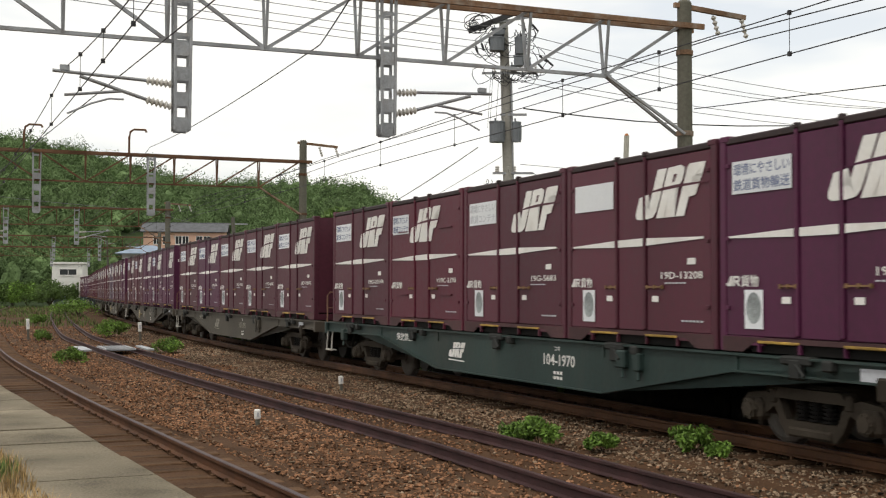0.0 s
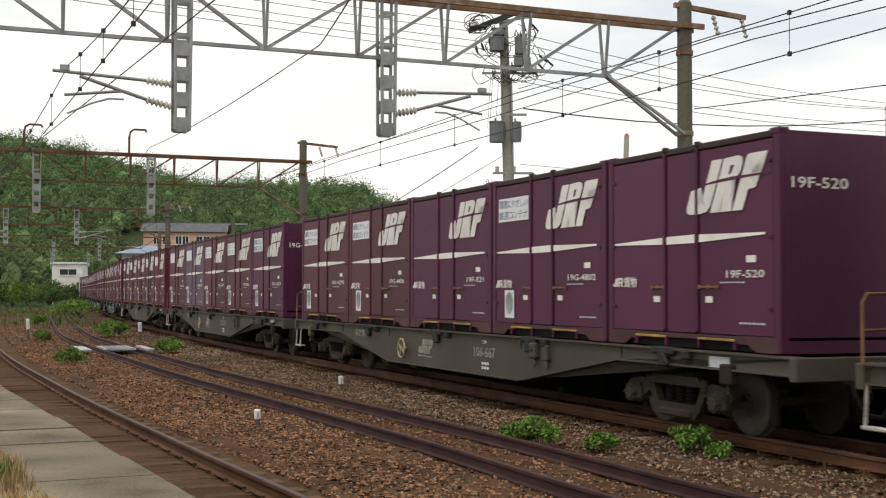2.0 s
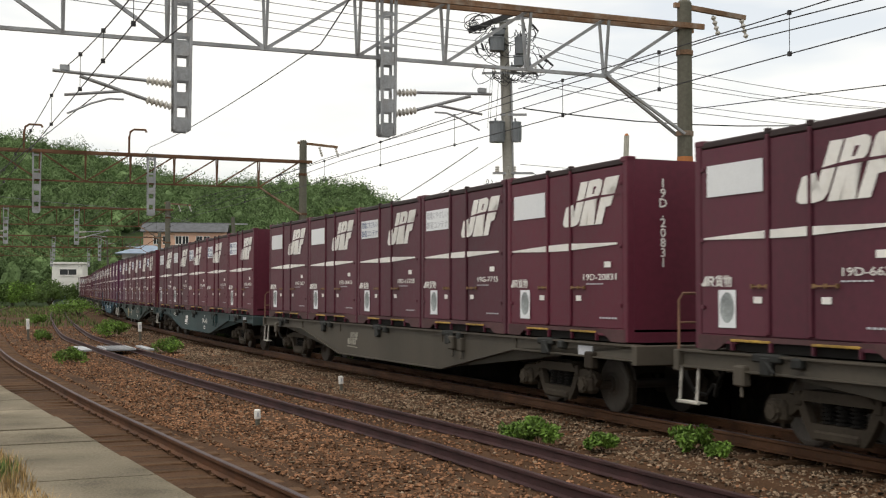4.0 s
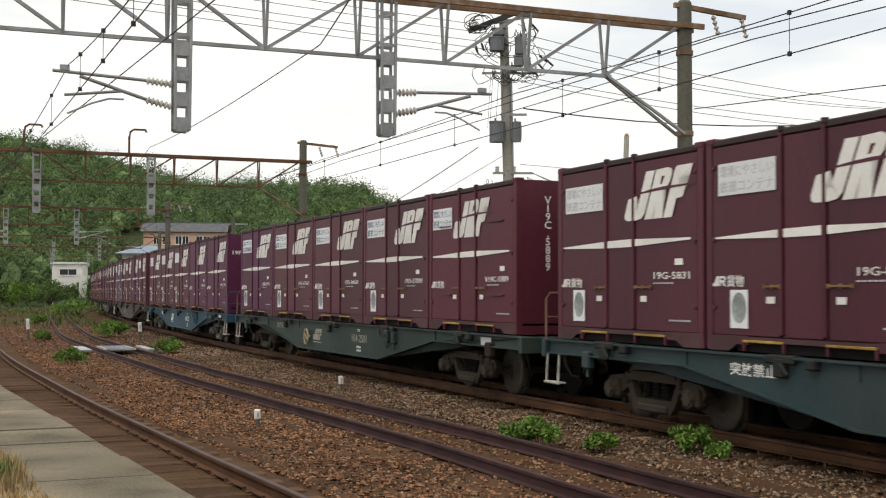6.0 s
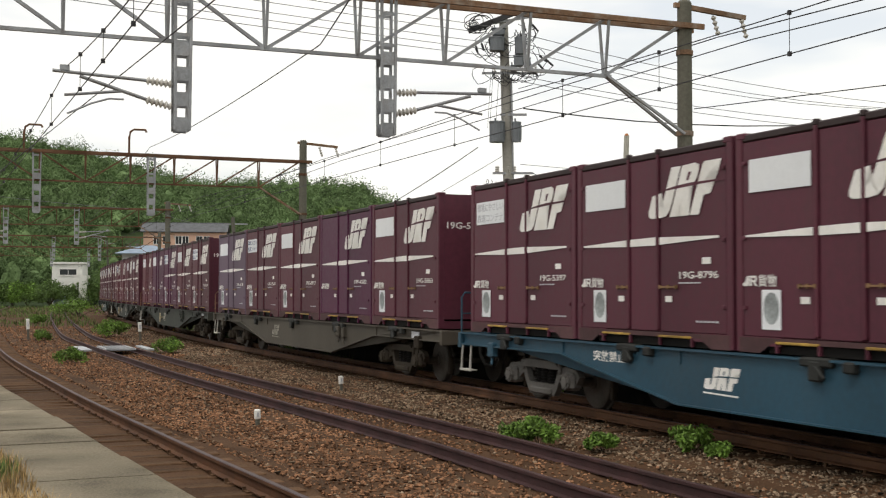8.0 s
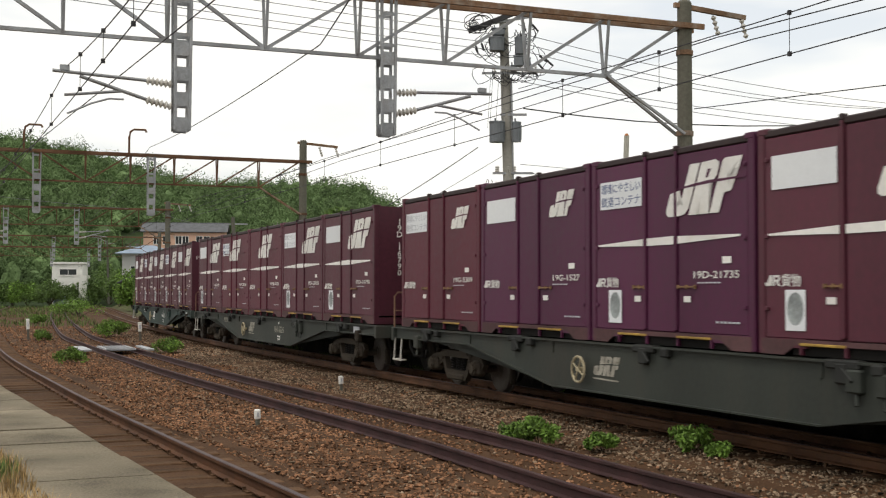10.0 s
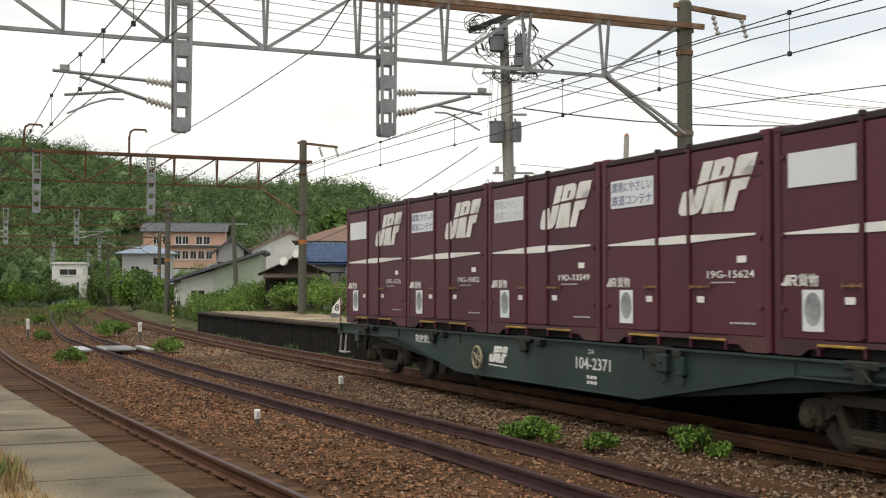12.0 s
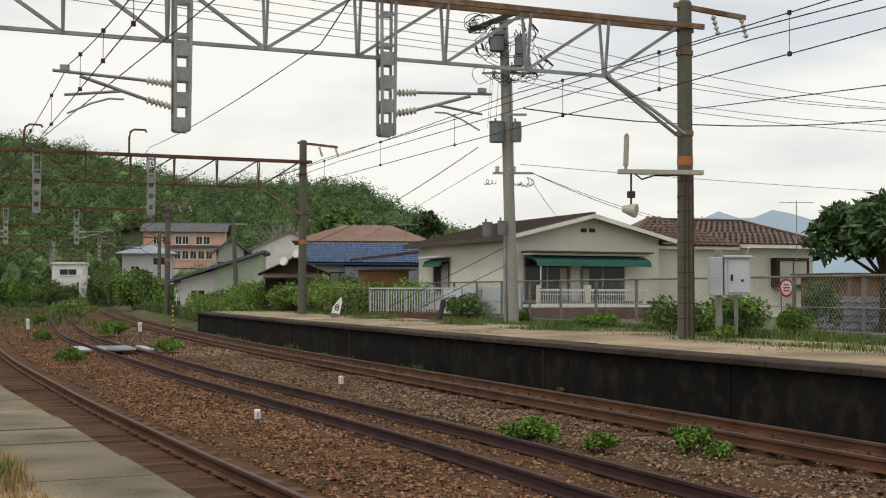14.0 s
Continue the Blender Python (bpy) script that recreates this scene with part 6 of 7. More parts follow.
def tiled_slope(root, corners, rows, cols, mat, size=(0.3, 0.26), name="roof_tile", piece=True):
    """Lays curved tiles over a four-cornered roof face (eave left, eave right, ridge right, ridge left), each tile a piece."""
    a, b, c, d = [Vector(p) for p in corners]
    across, upward = (b - a).normalized(), ((d + c) / 2 - (a + b) / 2).normalized()
    nrm = across.cross(upward).normalized()
    tile_w = (b - a).length / cols
    tile_h = ((d + c) / 2 - (a + b) / 2).length / rows
    bm = bmesh.new()
    prof = [(-0.5, 0.0), (-0.25, 0.035), (0.05, 0.05), (0.3, 0.02), (0.5, 0.0)]
    lower = [bm.verts.new((p[0] * tile_w * 1.03, -tile_h * 0.56, p[1] + 0.03)) for p in prof]
    upper = [bm.verts.new((p[0] * tile_w * 1.03, tile_h * 0.5, p[1])) for p in prof]
    under = [bm.verts.new((p[0] * tile_w * 1.03, -tile_h * 0.56, p[1] - 0.01)) for p in prof]
    for k in range(4):
        bm.faces.new((lower[k], lower[k + 1], upper[k + 1], upper[k]))
        bm.faces.new((under[k], under[k + 1], lower[k + 1], lower[k]))
    me = mesh_of(name, bm, mat)
    turn = Matrix((across, upward, nrm)).transposed().to_4x4()
    stock = []
    for r in range(rows):
        t = (r + 0.5) / rows
        l, q = a.lerp(d, t), b.lerp(c, t)
        n = max(1, int(round((q - l).length / tile_w)))
        for k in range(n):
            stock.append(Matrix.Translation(l.lerp(q, (k + 0.5) / n) + nrm * 0.02) @ turn)
    if piece and len(stock) <= 320:
        for m in stock:
            part(name, me, None, root, m=m)
    else:
        vs = np.array([v.co for v in me.vertices])
        fs = [tuple(p.vertices) for p in me.polygons]
        V, F = [], []
        for k, m in enumerate(stock):
            M3, T = np.array(m.to_3x3()), np.array(m.translation)
            V.append(vs @ M3.T + T)
            F += [tuple(i + k * len(vs) for i in f) for f in fs]
        tagged(part("roof_tiles", raw("roof_tiles", np.concatenate(V), F, mat), None, root), kind="stuff")


# white bungalow with the green awning
h = house(2.83, 50.0, 0.55, 22.8, "cream one-storey house with green awning over the veranda")
walls(h, 6.9, 10.3, 0, 3.5, 4.35, PLASTER)
gable_roof(h, 6.9, 10.3, 3.5, 4.35, ROOF_BROWN, 0.55, 0.10, ribs=30)
bm = bmesh.new()
boxed(bm, (3.45, -0.02, 0.42), (6.96, 0.1, 0.85))
boxed(bm, (-0.02, 5.15, 0.2), (0.1, 10.3, 0.4))
part("plinth", bm, BROWN_BAND, h)
for s in (-1, 1):
    bm = bmesh.new()
    slope = math.degrees(math.atan2(0.85, 3.45))
    boxed(bm, (3.45 + s * 1.98, -0.56, 3.5 + 0.36), (4.15, 0.05, 0.16), (0, s * slope, 0))
    part("barge_board", bm, WHITE_TRIM, h)
box_part("fascia", (-0.58, 5.15, 3.38), (0.06, 11.3, 0.20), ROOF_BROWN, h)
box_part("canopy_ledge", (3.2, -0.35, 2.75), (5.6, 0.8, 0.08), WHITE_TRIM, h)
box_part("canopy_trim", (3.2, -0.5, 2.84), (5.7, 0.9, 0.07), ROOF_BROWN, h)
bm = bmesh.new()
prism(bm, [(-0.02, 2.70), (-0.55, 2.66), (-1.05, 2.48), (-1.12, 2.26), (-1.08, 2.26), (-1.0, 2.42), (-0.5, 2.58), (-0.02, 2.62)], "x", 0.55, 5.85)
part("awning", bm, AWNING, h, "green cloth awning")
for x0, w in ((1.55, 2.1), (4.15, 2.1)):
    window(h, x0, 1.72, w, 1.75, 0.0, 0, 2, GALV, DARK_PANE, sill=False)
for x0, w, c in ((2.3, 0.3, CURTAIN), (3.35, 0.3, CURTAIN)):
    box_part("curtain", (x0, -0.025, 1.55), (w, 0.012, 1.3), c, h)
for x in (0.62, 2.86, 5.55):
    box_part("veranda_post", (x, -1.02, 0.95), (0.28 if x == 2.86 else 0.12, 0.12, 1.1), PLASTER, h)
box_part("awning_pole", (0.72, -1.05, 1.85), (0.04, 0.04, 0.95), WHITE_TRIM, h)
box_part("veranda_floor", (3.15, -0.55, 0.66), (5.5, 1.1, 0.12), WHITE_TRIM, h)
box_part("veranda_base", (3.15, -0.85, 0.36), (5.5, 0.5, 0.48), BROWN_BAND, h)
for k in range(46):
    box_part("baluster", (0.72 + k * 0.108, -1.05, 0.98), (0.026, 0.03, 0.58), CAB, h)
for z, d in ((0.72, 0.05), (1.30, 0.08), (1.12, 0.03)):
    box_part("veranda_rail", (3.12, -1.05, z), (5.2, 0.05, d), WHITE_TRIM, h)
window(h, 0.0, 1.85, 1.9, 1.5, 7.4, -90, 2, GALV, DARK_PANE)
box_part("curtain", (-0.03, 7.0, 1.85), (0.012, 0.7, 1.3), CURTAIN, h)
box_part("window_hood", (-0.3, 7.6, 2.8), (0.6, 2.6, 0.07), WHITE_TRIM, h)
bm = bmesh.new()
prism(bm, [(-0.02, 2.74), (-0.40, 2.62), (-0.52, 2.36), (-0.48, 2.36), (-0.36, 2.54), (-0.02, 2.66)], "y", 6.5, 8.6)
part("window_awning", bm, AWNING, h, "small green cloth awning")
for k in (0, 1):
    box_part("gable_vent", (3.25 + k * 0.4, -0.02, 3.78), (0.26, 0.06, 0.16), TIMBER, h)
rod_bm = bmesh.new()
rod(rod_bm, (0.12, -0.08, 0.0), (0.12, -0.08, 3.4), 0.04, 8)
part("downpipe", rod_bm, WHITE_TRIM, h)

# house with the brown tiled hip roof
h = house(9.6, 56.5, 0.5, 17.0, "cream house with a brown tiled hip roof and bay window")
walls(h, 8.4, 8.0, 0, 3.35, 3.35, PLASTER, plain=True)
box_part("eave", (4.2, 4.0, 3.42), (9.6, 9.2, 0.16), WHITE_TRIM, h)
E4 = [(-0.6, -0.6, 3.5), (9.0, -0.6, 3.5), (9.0, 8.6, 3.5), (-0.6, 8.6, 3.5)]
R2 = [(2.4, 4.0, 4.8), (6.9, 4.0, 4.8)]
bm = bmesh.new()
vv = [bm.verts.new(p) for p in E4 + R2]
for q in ((0, 1, 5, 4), (1, 2, 5), (2, 3, 4, 5), (3, 0, 4)):
    bm.faces.new([vv[i] for i in q])
part("roof", bm, TILE_BROWN, h)
tiled_slope(h, (E4[0], E4[1], R2[1], R2[0]), 15, 32, TILE_BROWN)
tiled_slope(h, (E4[3], E4[0], R2[0], R2[0]), 15, 30, TILE_BROWN, piece=False)
for a, b in ((E4[0], R2[0]), (E4[1], R2[1]), (R2[0], R2[1])):
    bm = bmesh.new()
    pipe(bm, [Vector(a) + Vector((0, 0, .06)), Vector(b) + Vector((0, 0, .06))], 0.10, 8)
    part("ridge_cap", bm, TILE_BROWN, h)
window(h, 1.2, 1.75, 1.0, 1.6, 0.0, 0, 1, TIMBER)
window(h, 3.9, 2.2, 1.5, 1.3, 0.0, 0, 2, TIMBER)
box_part("bay", (7.0, -0.25, 2.2), (1.75, 0.5, 1.4), TIMBER, h, "dark framed bay window")
window(h, 7.0, 2.2, 1.5, 1.15, -0.5, 0, 2, TIMBER, CURTAIN)
bm = bmesh.new()
pipe(bm, [(4.6, -0.62, 3.35), (4.6, -0.4, 3.0), (4.5, -0.08, 2.9), (4.5, -0.08, 0)], 0.04, 8)
part("downpipe", bm, WHITE_TRIM, h)
h2 = house(8.2, 53.5, 0.5, 17.0, "low wing with a tiled hip roof beside the cream house")
walls(h2, 4.6, 4.0, 0, 3.2, 3.2, PLASTER, plain=True)
E4 = [(-0.5, -0.5, 3.3), (5.1, -0.5, 3.3), (5.1, 4.5, 3.3), (-0.5, 4.5, 3.3)]
R2 = [(1.7, 2.0, 4.66), (2.3, 2.0, 4.66)]
bm = bmesh.new()
vv = [bm.verts.new(p) for p in E4 + R2]
for q in ((0, 1, 5, 4), (1, 2, 5), (2, 3, 4, 5), (3, 0, 4)):
    bm.faces.new([vv[i] for i in q])
part("roof", bm, TILE_BROWN, h2)
tiled_slope(h2, (E4[0], E4[1], R2[1], R2[0]), 10, 19, TILE_BROWN)
box_part("eave", (2.3, 2.0, 3.22), (5.4, 4.8, 0.14), WHITE_TRIM, h2)

# blue-tiled house and its neighbours
h = house(-7.25, 70.0, 0.5, 8.0, "old dark timber house with blue tiled roof")
walls(h, 7.3, 6.0, 0, 2.95, 4.0, PLASTER_B, along_y=False)
gable_roof(h, 7.3, 6.0, 2.95, 4.0, TILE_BLUE, 0.5, 0.08, along_y=False)
tiled_slope(h, ((-0.5, -0.5, 2.90), (7.8, -0.5, 2.90), (7.8, 3.0, 4.12), (-0.5, 3.0, 4.12)), 10, 28, TILE_BLUE)
window(h, 1.4, 1.9, 1.1, 0.9, 0.0, 0, 2, TIMBER, CURTAIN)
box_part("lean_to_wall", (4.0, -1.0, 1.0), (4.2, 1.8, 2.0), TIMBER, h)
bm = bmesh.new()
boxed(bm, (4.0, -1.1, 2.30), (4.7, 2.7, 0.08), (24, 0, 0))
lean_to = part("lean_to_roof", bm, TILE_GREY, h, "grey ribbed lean-to roof")
bm = bmesh.new()
boxed(bm, (0, 0, 0), (0.05, 2.7, 0.05))
RIB_MESH = mesh_of("roof_rib", bm, TILE_GREY)
for k in range(22):
    part("roof_rib", RIB_MESH, None, lean_to, m=pose(1.75 + k * 0.214, -1.12, 2.37, 24, 0, 0))
box_part("gable_board", (-0.55, 3.0, 3.3), (0.1, 6.6, 0.16), TIMBER, h)
h = house(-9.25, 64.5, 0.75, 8.0, "dark weathered shed with satellite dishes on its roof")
walls(h, 3.0, 4.0, -0.3, 2.05, 2.75, TIMBER)
gable_roof(h, 3.0, 4.0, 2.05, 2.75, ROOF_BROWN, 0.4, 0.08)
box_part("door_panel", (2.3, -0.04, 0.9), (1.0, 0.06, 1.8), PLASTER_B, h)
box_part("pent_roof", (1.5, -0.5, 1.85), (3.2, 1.1, 0.07), ROOF_BROWN, h, rot=(14, 0, 0))
for x, z in ((1.0, 2.55), (1.65, 2.95)):
    bm = bmesh.new()
    rod(bm, (x, -0.5, z), (x - 0.1, -0.62, z + 0.03), 0.2, 16, 0.22)
    part("satellite_dish", bm, WHITE_TRIM, h, "white satellite dish")
h = house(-9.6, 84.0, 0.6, 5.0, "house with a faded brown hip roof above its neighbours")
walls(h, 8.2, 7.0, 0, 4.6, 4.6, PLASTER_B, plain=True)
bm = bmesh.new()
vv = [bm.verts.new(p) for p in ((-0.7, -0.7, 4.6), (8.9, -0.7, 4.6), (8.9, 7.7, 4.6), (-0.7, 7.7, 4.6), (2.9, 3.5, 5.9), (6.2, 3.5, 5.9))]
for q in ((0, 1, 5, 4), (1, 2, 5), (2, 3, 4, 5), (3, 0, 4), (3, 2, 1, 0)):
    bm.faces.new([vv[i] for i in q])
part("roof", bm, ROOF_PINK, h)
h = house(-14.2, 92.0, 0.6, 12.0, "tall white gabled building with blank wall")
walls(h, 5.6, 8.0, 0, 4.3, 5.6, WHITE_TRIM)
gable_roof(h, 5.6, 8.0, 4.3, 5.6, ROOF_PINK, 0.25, 0.1)
h = house(-16.0, 88.0, 0.6, 12.0, "pale house with balcony and olive roof")
walls(h, 1.8, 5.0, 0, 4.2, 4.9, PLASTER_B)
gable_roof(h, 1.8, 5.0, 4.2, 4.9, TILE_GREY, 0.5, 0.1)
box_part("balcony", (0.9, -0.5, 2.6), (1.9, 0.9, 1.3), TIMBER, h)
h = house(-17.4, 79.0, 0.6, 5.0, "pale green shed under a long sloping grey roof")
bm = bmesh.new()
prism(bm, [(2.8, -0.3), (5.7, -0.3), (5.7, 3.55), (2.8, 2.6)], "y", 0, 6)
part("wall", bm, PLASTER_G, h)
bm = bmesh.new()
prism(bm, [(0.6, -0.3), (2.79, -0.3), (2.79, 2.55), (0.6, 1.9)], "y", 0.3, 6)
part("wall", bm, WHITE_TRIM, h, "white boarded wall")
bm = bmesh.new()
prism(bm, [(-0.1, 1.72), (6.0, 3.68), (6.0, 3.84), (-0.1, 1.88)], "y", -0.5, 6.4)
part("roof", bm, TILE_GREY, h)
bm = bmesh.new()
for k in range(20):
    prism(bm, [(0.2 + k * 0.29, 1.98 + k * 0.0932), (0.28 + k * 0.29, 2.0 + k * 0.0932), (0.28 + k * 0.29, 2.04 + k * 0.0932), (0.2 + k * 0.29, 2.02 + k * 0.0932)], "y", -0.5, 6.4)
tagged(part("roof_rib", bm, TILE_GREY, h), kind="stuff")
window(h, 1.7, 1.0, 0.9, 0.5, 0.3)
h = house(-21.5, 100.0, 0.6, 14.0, "white house with pale blue roof below the school")
walls(h, 6.0, 7.0, 0, 1.9, 3.3, WHITE_TRIM)
gable_roof(h, 6.0, 7.0, 1.9, 3.3, ROOF_BLUE, 0.4, 0.08)
window(h, 3.0, 1.2, 1.6, 0.8)
h = house(-3.6, 60.0, 0.55, 16.0, "small brown plywood shed")
walls(h, 2.0, 2.4, 0, 2.25, 2.25, PLY, plain=True)
box_part("roof", (1.1, 1.2, 2.3), (2.5, 2.7, 0.08), ROOF_BROWN, h)
box_part("carport_roof", (1.6, 2.2, 3.05), (3.6, 3.0, 0.14), ROOF_BROWN, h, rot=(0, -7, 0))

# two-storey house, small house, salmon school, white building
h = house(-38.4, 148.0, 0.8, 10.0, "two-storey grey house with pale blue hip roof")
walls(h, 5.8, 6.0, 0, 5.6, 5.6, PLASTER_B, plain=True)
for z0, e, up, r in ((5.5, 0.9, 1.1, ROOF_BLUE),):
    bm = bmesh.new()
    vv = [bm.verts.new(p) for p in ((-e, -e, z0), (5.8 + e, -e, z0), (5.8 + e, 6 + e, z0), (-e, 6 + e, z0), (2.2, 3, z0 + up), (3.6, 3, z0 + up))]
    for q in ((0, 1, 5, 4), (1, 2, 5), (2, 3, 4, 5), (3, 0, 4), (3, 2, 1, 0)):
        bm.faces.new([vv[i] for i in q])
    part("roof", bm, r, h)
window(h, 4.3, 4.6, 1.4, 0.9)
window(h, 1.5, 3.6, 1.0, 0.8)
bm = bmesh.new()
boxed(bm, (2.6, -0.9, 3.0), (2.6, 2.0, 0.1), (14, 0, 0))
boxed(bm, (4.6, -0.9, 2.6), (2.6, 2.0, 0.1), (14, 0, 0))
part("porch_roof", bm, ROOF_BLUE, h)
h = house(-33.2, 128.0, 0.8, 8.0, "small house with grey gable roof and dark wall")
walls(h, 4.2, 5.0, 0, 2.0, 3.0, TIMBER)
gable_roof(h, 4.2, 5.0, 2.0, 3.0, TILE_GREY, 0.5, 0.1)
window(h, 2.0, 1.4, 1.0, 0.7)
h = house(-48.5, 200.0, 7.0, 6.0, "long salmon-pink school building on the hillside")
walls(h, 13.0, 5.0, -6, 4.6, 5.8, PLASTER_P, along_y=False)
gable_roof(h, 13.0, 5.0, 4.6, 5.9, TILE_GREY, 0.5, 0.15, along_y=False)
for x in (2.1, 3.6, 5.6, 6.7, 8.9, 10.1):
    window(h, x, 3.1, 1.0, 1.3)
box_part("lower_wing", (9.2, -1.8, 0.2), (8.8, 3.4, 3.4), PLASTER_P, h)
box_part("wing_roof", (9.2, -1.9, 2.0), (9.6, 4.2, 0.3), TILE_GREY, h)
for k in range(5):
    window(h, 5.8 + k * 1.25, 0.6, 0.95, 1.3, -3.5)
box_part("porch", (13.4, -2.6, 0.2), (1.6, 1.6, 4.2), PLASTER_P, h)
box_part("garden_wall", (6.5, -7.0, -3.2), (18.0, 0.5, 3.0), PLASTER_B, h)
h = house(-51.7, 163.5, 1.2, 6.0, "low white flat-roofed building half hidden by trees")
walls(h, 3.9, 4.0, -2, 4.2, 4.2, WHITE_TRIM, plain=True)
box_part("roof", (1.95, 2.0, 4.3), (4.3, 4.4, 0.25), WHITE_TRIM, h)
window(h, 2.1, 3.1, 2.2, 0.8)
box_part("annex", (4.4, -1.0, 1.2), (1.0, 2.5, 3.0), WHITE_TRIM, h)
h = house(11.5, 34.2, -0.25, 30.0, "low shed with dark wavy tiled roof by the tree")
walls(h, 3.0, 2.6, 0, 0.6, 1.7, TIMBER)
gable_roof(h, 3.0, 2.6, 0.6, 1.7, TILE_GREY, 0.3, 0.08)
tiled_slope(h, ((-0.35, 2.9, 0.58), (-0.35, -0.3, 0.58), (1.5, -0.3, 1.86), (1.5, 2.9, 1.86)), 7, 10, TILE_GREY)

# shed added to close the gap beside the tiled house in the camera's view
h = house(15.3, 47.0, 0.3, 17.0, "brown timber shed added to fill the gap behind the fence")
walls(h, 5.0, 3.0, 0, 2.1, 2.1, PLY, plain=True)
box_part("roof", (2.5, 1.5, 2.16), (5.6, 3.6, 0.12), ROOF_BROWN, h, chamfer=0.02)
for x in (0.1, 0.8, 1.6, 2.6, 3.6):
    box_part("post", (x, -0.06, 1.05), (0.14, 0.10, 2.1), FENCE_WOOD, h)
window(h, 2.1, 1.4, 0.7, 0.7, 0.0, 0, 1, TIMBER)

# television aerials on the roofs
for x, y, z, t in ((16.6, 58.0, 3.9, 2.2), (18.4, 60.0, 3.9, 1.3), (13.0, 62.0, 4.8, 0.8), (-2.2, 72.6, 4.2, 1.6)):
    root = tagged(new("aerial"), "thin grey television aerial on a roof", "aerial", "roof aerials", "thing")
    root.matrix_basis = pose(x, y, z)
    bm = bmesh.new()
    rod(bm, (0, 0, -0.6), (0, 0, t), 0.022, 6)
    part("mast", bm, GALV, root)
    bm = bmesh.new()
    rod(bm, (-0.8, 0, t - 0.1), (0.8, 0, t - 0.1), 0.014, 5)
    for k in range(9):
        rod(bm, (-0.75 + k * 0.19, -0.22, t - 0.1), (-0.75 + k * 0.19, 0.22, t - 0.1), 0.009, 4)
    part("array", bm, GALV, root)


# ---- platform furniture ----
FENCE_POST = surface("weathered_fence_post", (0.20, 0.185, 0.165), 0.8, scale=8, vary=0.35, stain=0.4, stain_scale=4, stain_colour=(0.12, 0.075, 0.05))


def fence():
    """Chain-link fence: posts, top rail, and crossing wires."""
    root = tagged(new("fence"), "weathered chain-link fence on grey posts behind the platform", "fence", kind="thing")
    o = 9.0
    marks = [-4.5, 0.0, 4.6] + list(np.arange(8.6, 37, 2.35))
    for s in marks:
        p = on_main(s, 0.7, o)
        bm = bmesh.new()
        boxed(bm, (p.x, p.y, p.z + 0.70), (0.075, 0.075, 1.50), (0, 0, 22), chamfer=0.012)
        part("post", bm, FENCE_POST, root)
    for z in (2.13, 1.42, 0.88):
        bm = bmesh.new()
        pipe(bm, [on_main(s, z, o - 0.05) for s in np.arange(-6, 37, 2)], 0.028 if z > 2 else 0.012, 6)
        part("rail", bm, FENCE_POST if z > 2 else GALV, root)
    V, F = [], []
    for way in (-1, 1):
        for s in np.arange(-6, 37, 0.11):
            a, b = on_main(s, 0.8, o - 0.02), on_main(s + way * 1.3 * 0.75, 2.12, o - 0.02)
            k = len(V)
            t = 0.003
            V += [a + Vector((-t, 0, 0)), a + Vector((t, 0, 0)), b + Vector((t, 0, 0)), b + Vector((-t, 0, 0)), a + Vector((0, t, 0)), b + Vector((0, t, 0))]
            F += [(k, k + 1, k + 2, k + 3), (k, k + 4, k + 5, k + 3), (k + 4, k + 1, k + 2, k + 5)]
    tagged(part("mesh", raw("mesh", V, F, GALV), None, root), kind="stuff")
    # low white panel fence behind
    root = tagged(new("panel_fence"), "low pale aluminium panel fence before the cream house", "fence", kind="thing")
    bm = bmesh.new()
    boxed(bm, (0, 0, 0), (0.028, 0.025, 0.80))
    SLAT_MESH = mesh_of("slat", bm, CAB)
    a, b = Vector((-2.9, 49.0, 0.6)), Vector((2.9, 45.55, 0.6))
    for k in range(9):
        p = a.lerp(b, k / 8)
        box_part("post", (p.x, p.y, 1.3), (0.06, 0.06, 1.3), GALV, root)
    for k in range(8):
        if k < 4:
            for j in range(7):
                q = a.lerp(b, (k + (j + 0.5) / 7) / 8)
                part("slat", SLAT_MESH, None, root, m=pose(q.x, q.y, 1.40, 0, 0, -30.8))
        else:
            p = a.lerp(b, (k + 0.5) / 8)
            box_part("panel", (p.x, p.y, 1.38), (0.80, 0.03, 0.92), CAB, root, rot=(0, 0, -30.8), chamfer=0.006)
    box_part("rail", ((a.x + b.x) / 2, (a.y + b.y) / 2, 1.90), (6.75, 0.06, 0.05), CAB, root, rot=(0, 0, -30.8))
    box_part("base", ((a.x + b.x) / 2, (a.y + b.y) / 2, 0.72), (6.75, 0.2, 0.44), BROWN_BAND, root, rot=(0, 0, -30.8))


fence()

root = tagged(new("control_cabinet"), "pale blue-white electrical cabinet on a grey post", "cabinet", kind="thing")
root.matrix_basis = pose(5.95, 26.6, 0.74, 0, 0, 4)
bm = bmesh.new()
rod(bm, (-0.02, 0, -0.2), (-0.02, 0, 1.92), 0.075, 14)
part("post", bm, POLE_L, root)
bm = bmesh.new()
rod(bm, (0.42, 0.2, -0.1), (0.42, 0.2, 1.1), 0.045, 10)
part("rear_post", bm, GALV, root)
bm = bmesh.new()
boxed(bm, (0.33, -0.06, 1.36), (0.56, 0.32, 0.80), chamfer=0.015)
boxed(bm, (0.33, -0.09, 1.78), (0.62, 0.42, 0.05), chamfer=0.01)
body = part("body", bm, CAB, root)
box_part("door", (0.34, -0.235, 1.36), (0.46, 0.03, 0.70), CAB, root, chamfer=0.01)
box_part("latch", (0.19, -0.26, 1.33), (0.05, 0.02, 0.14), WIRE, root)
box_part("vent", (0.42, -0.255, 1.27), (0.06, 0.012, 0.05), WIRE, root)
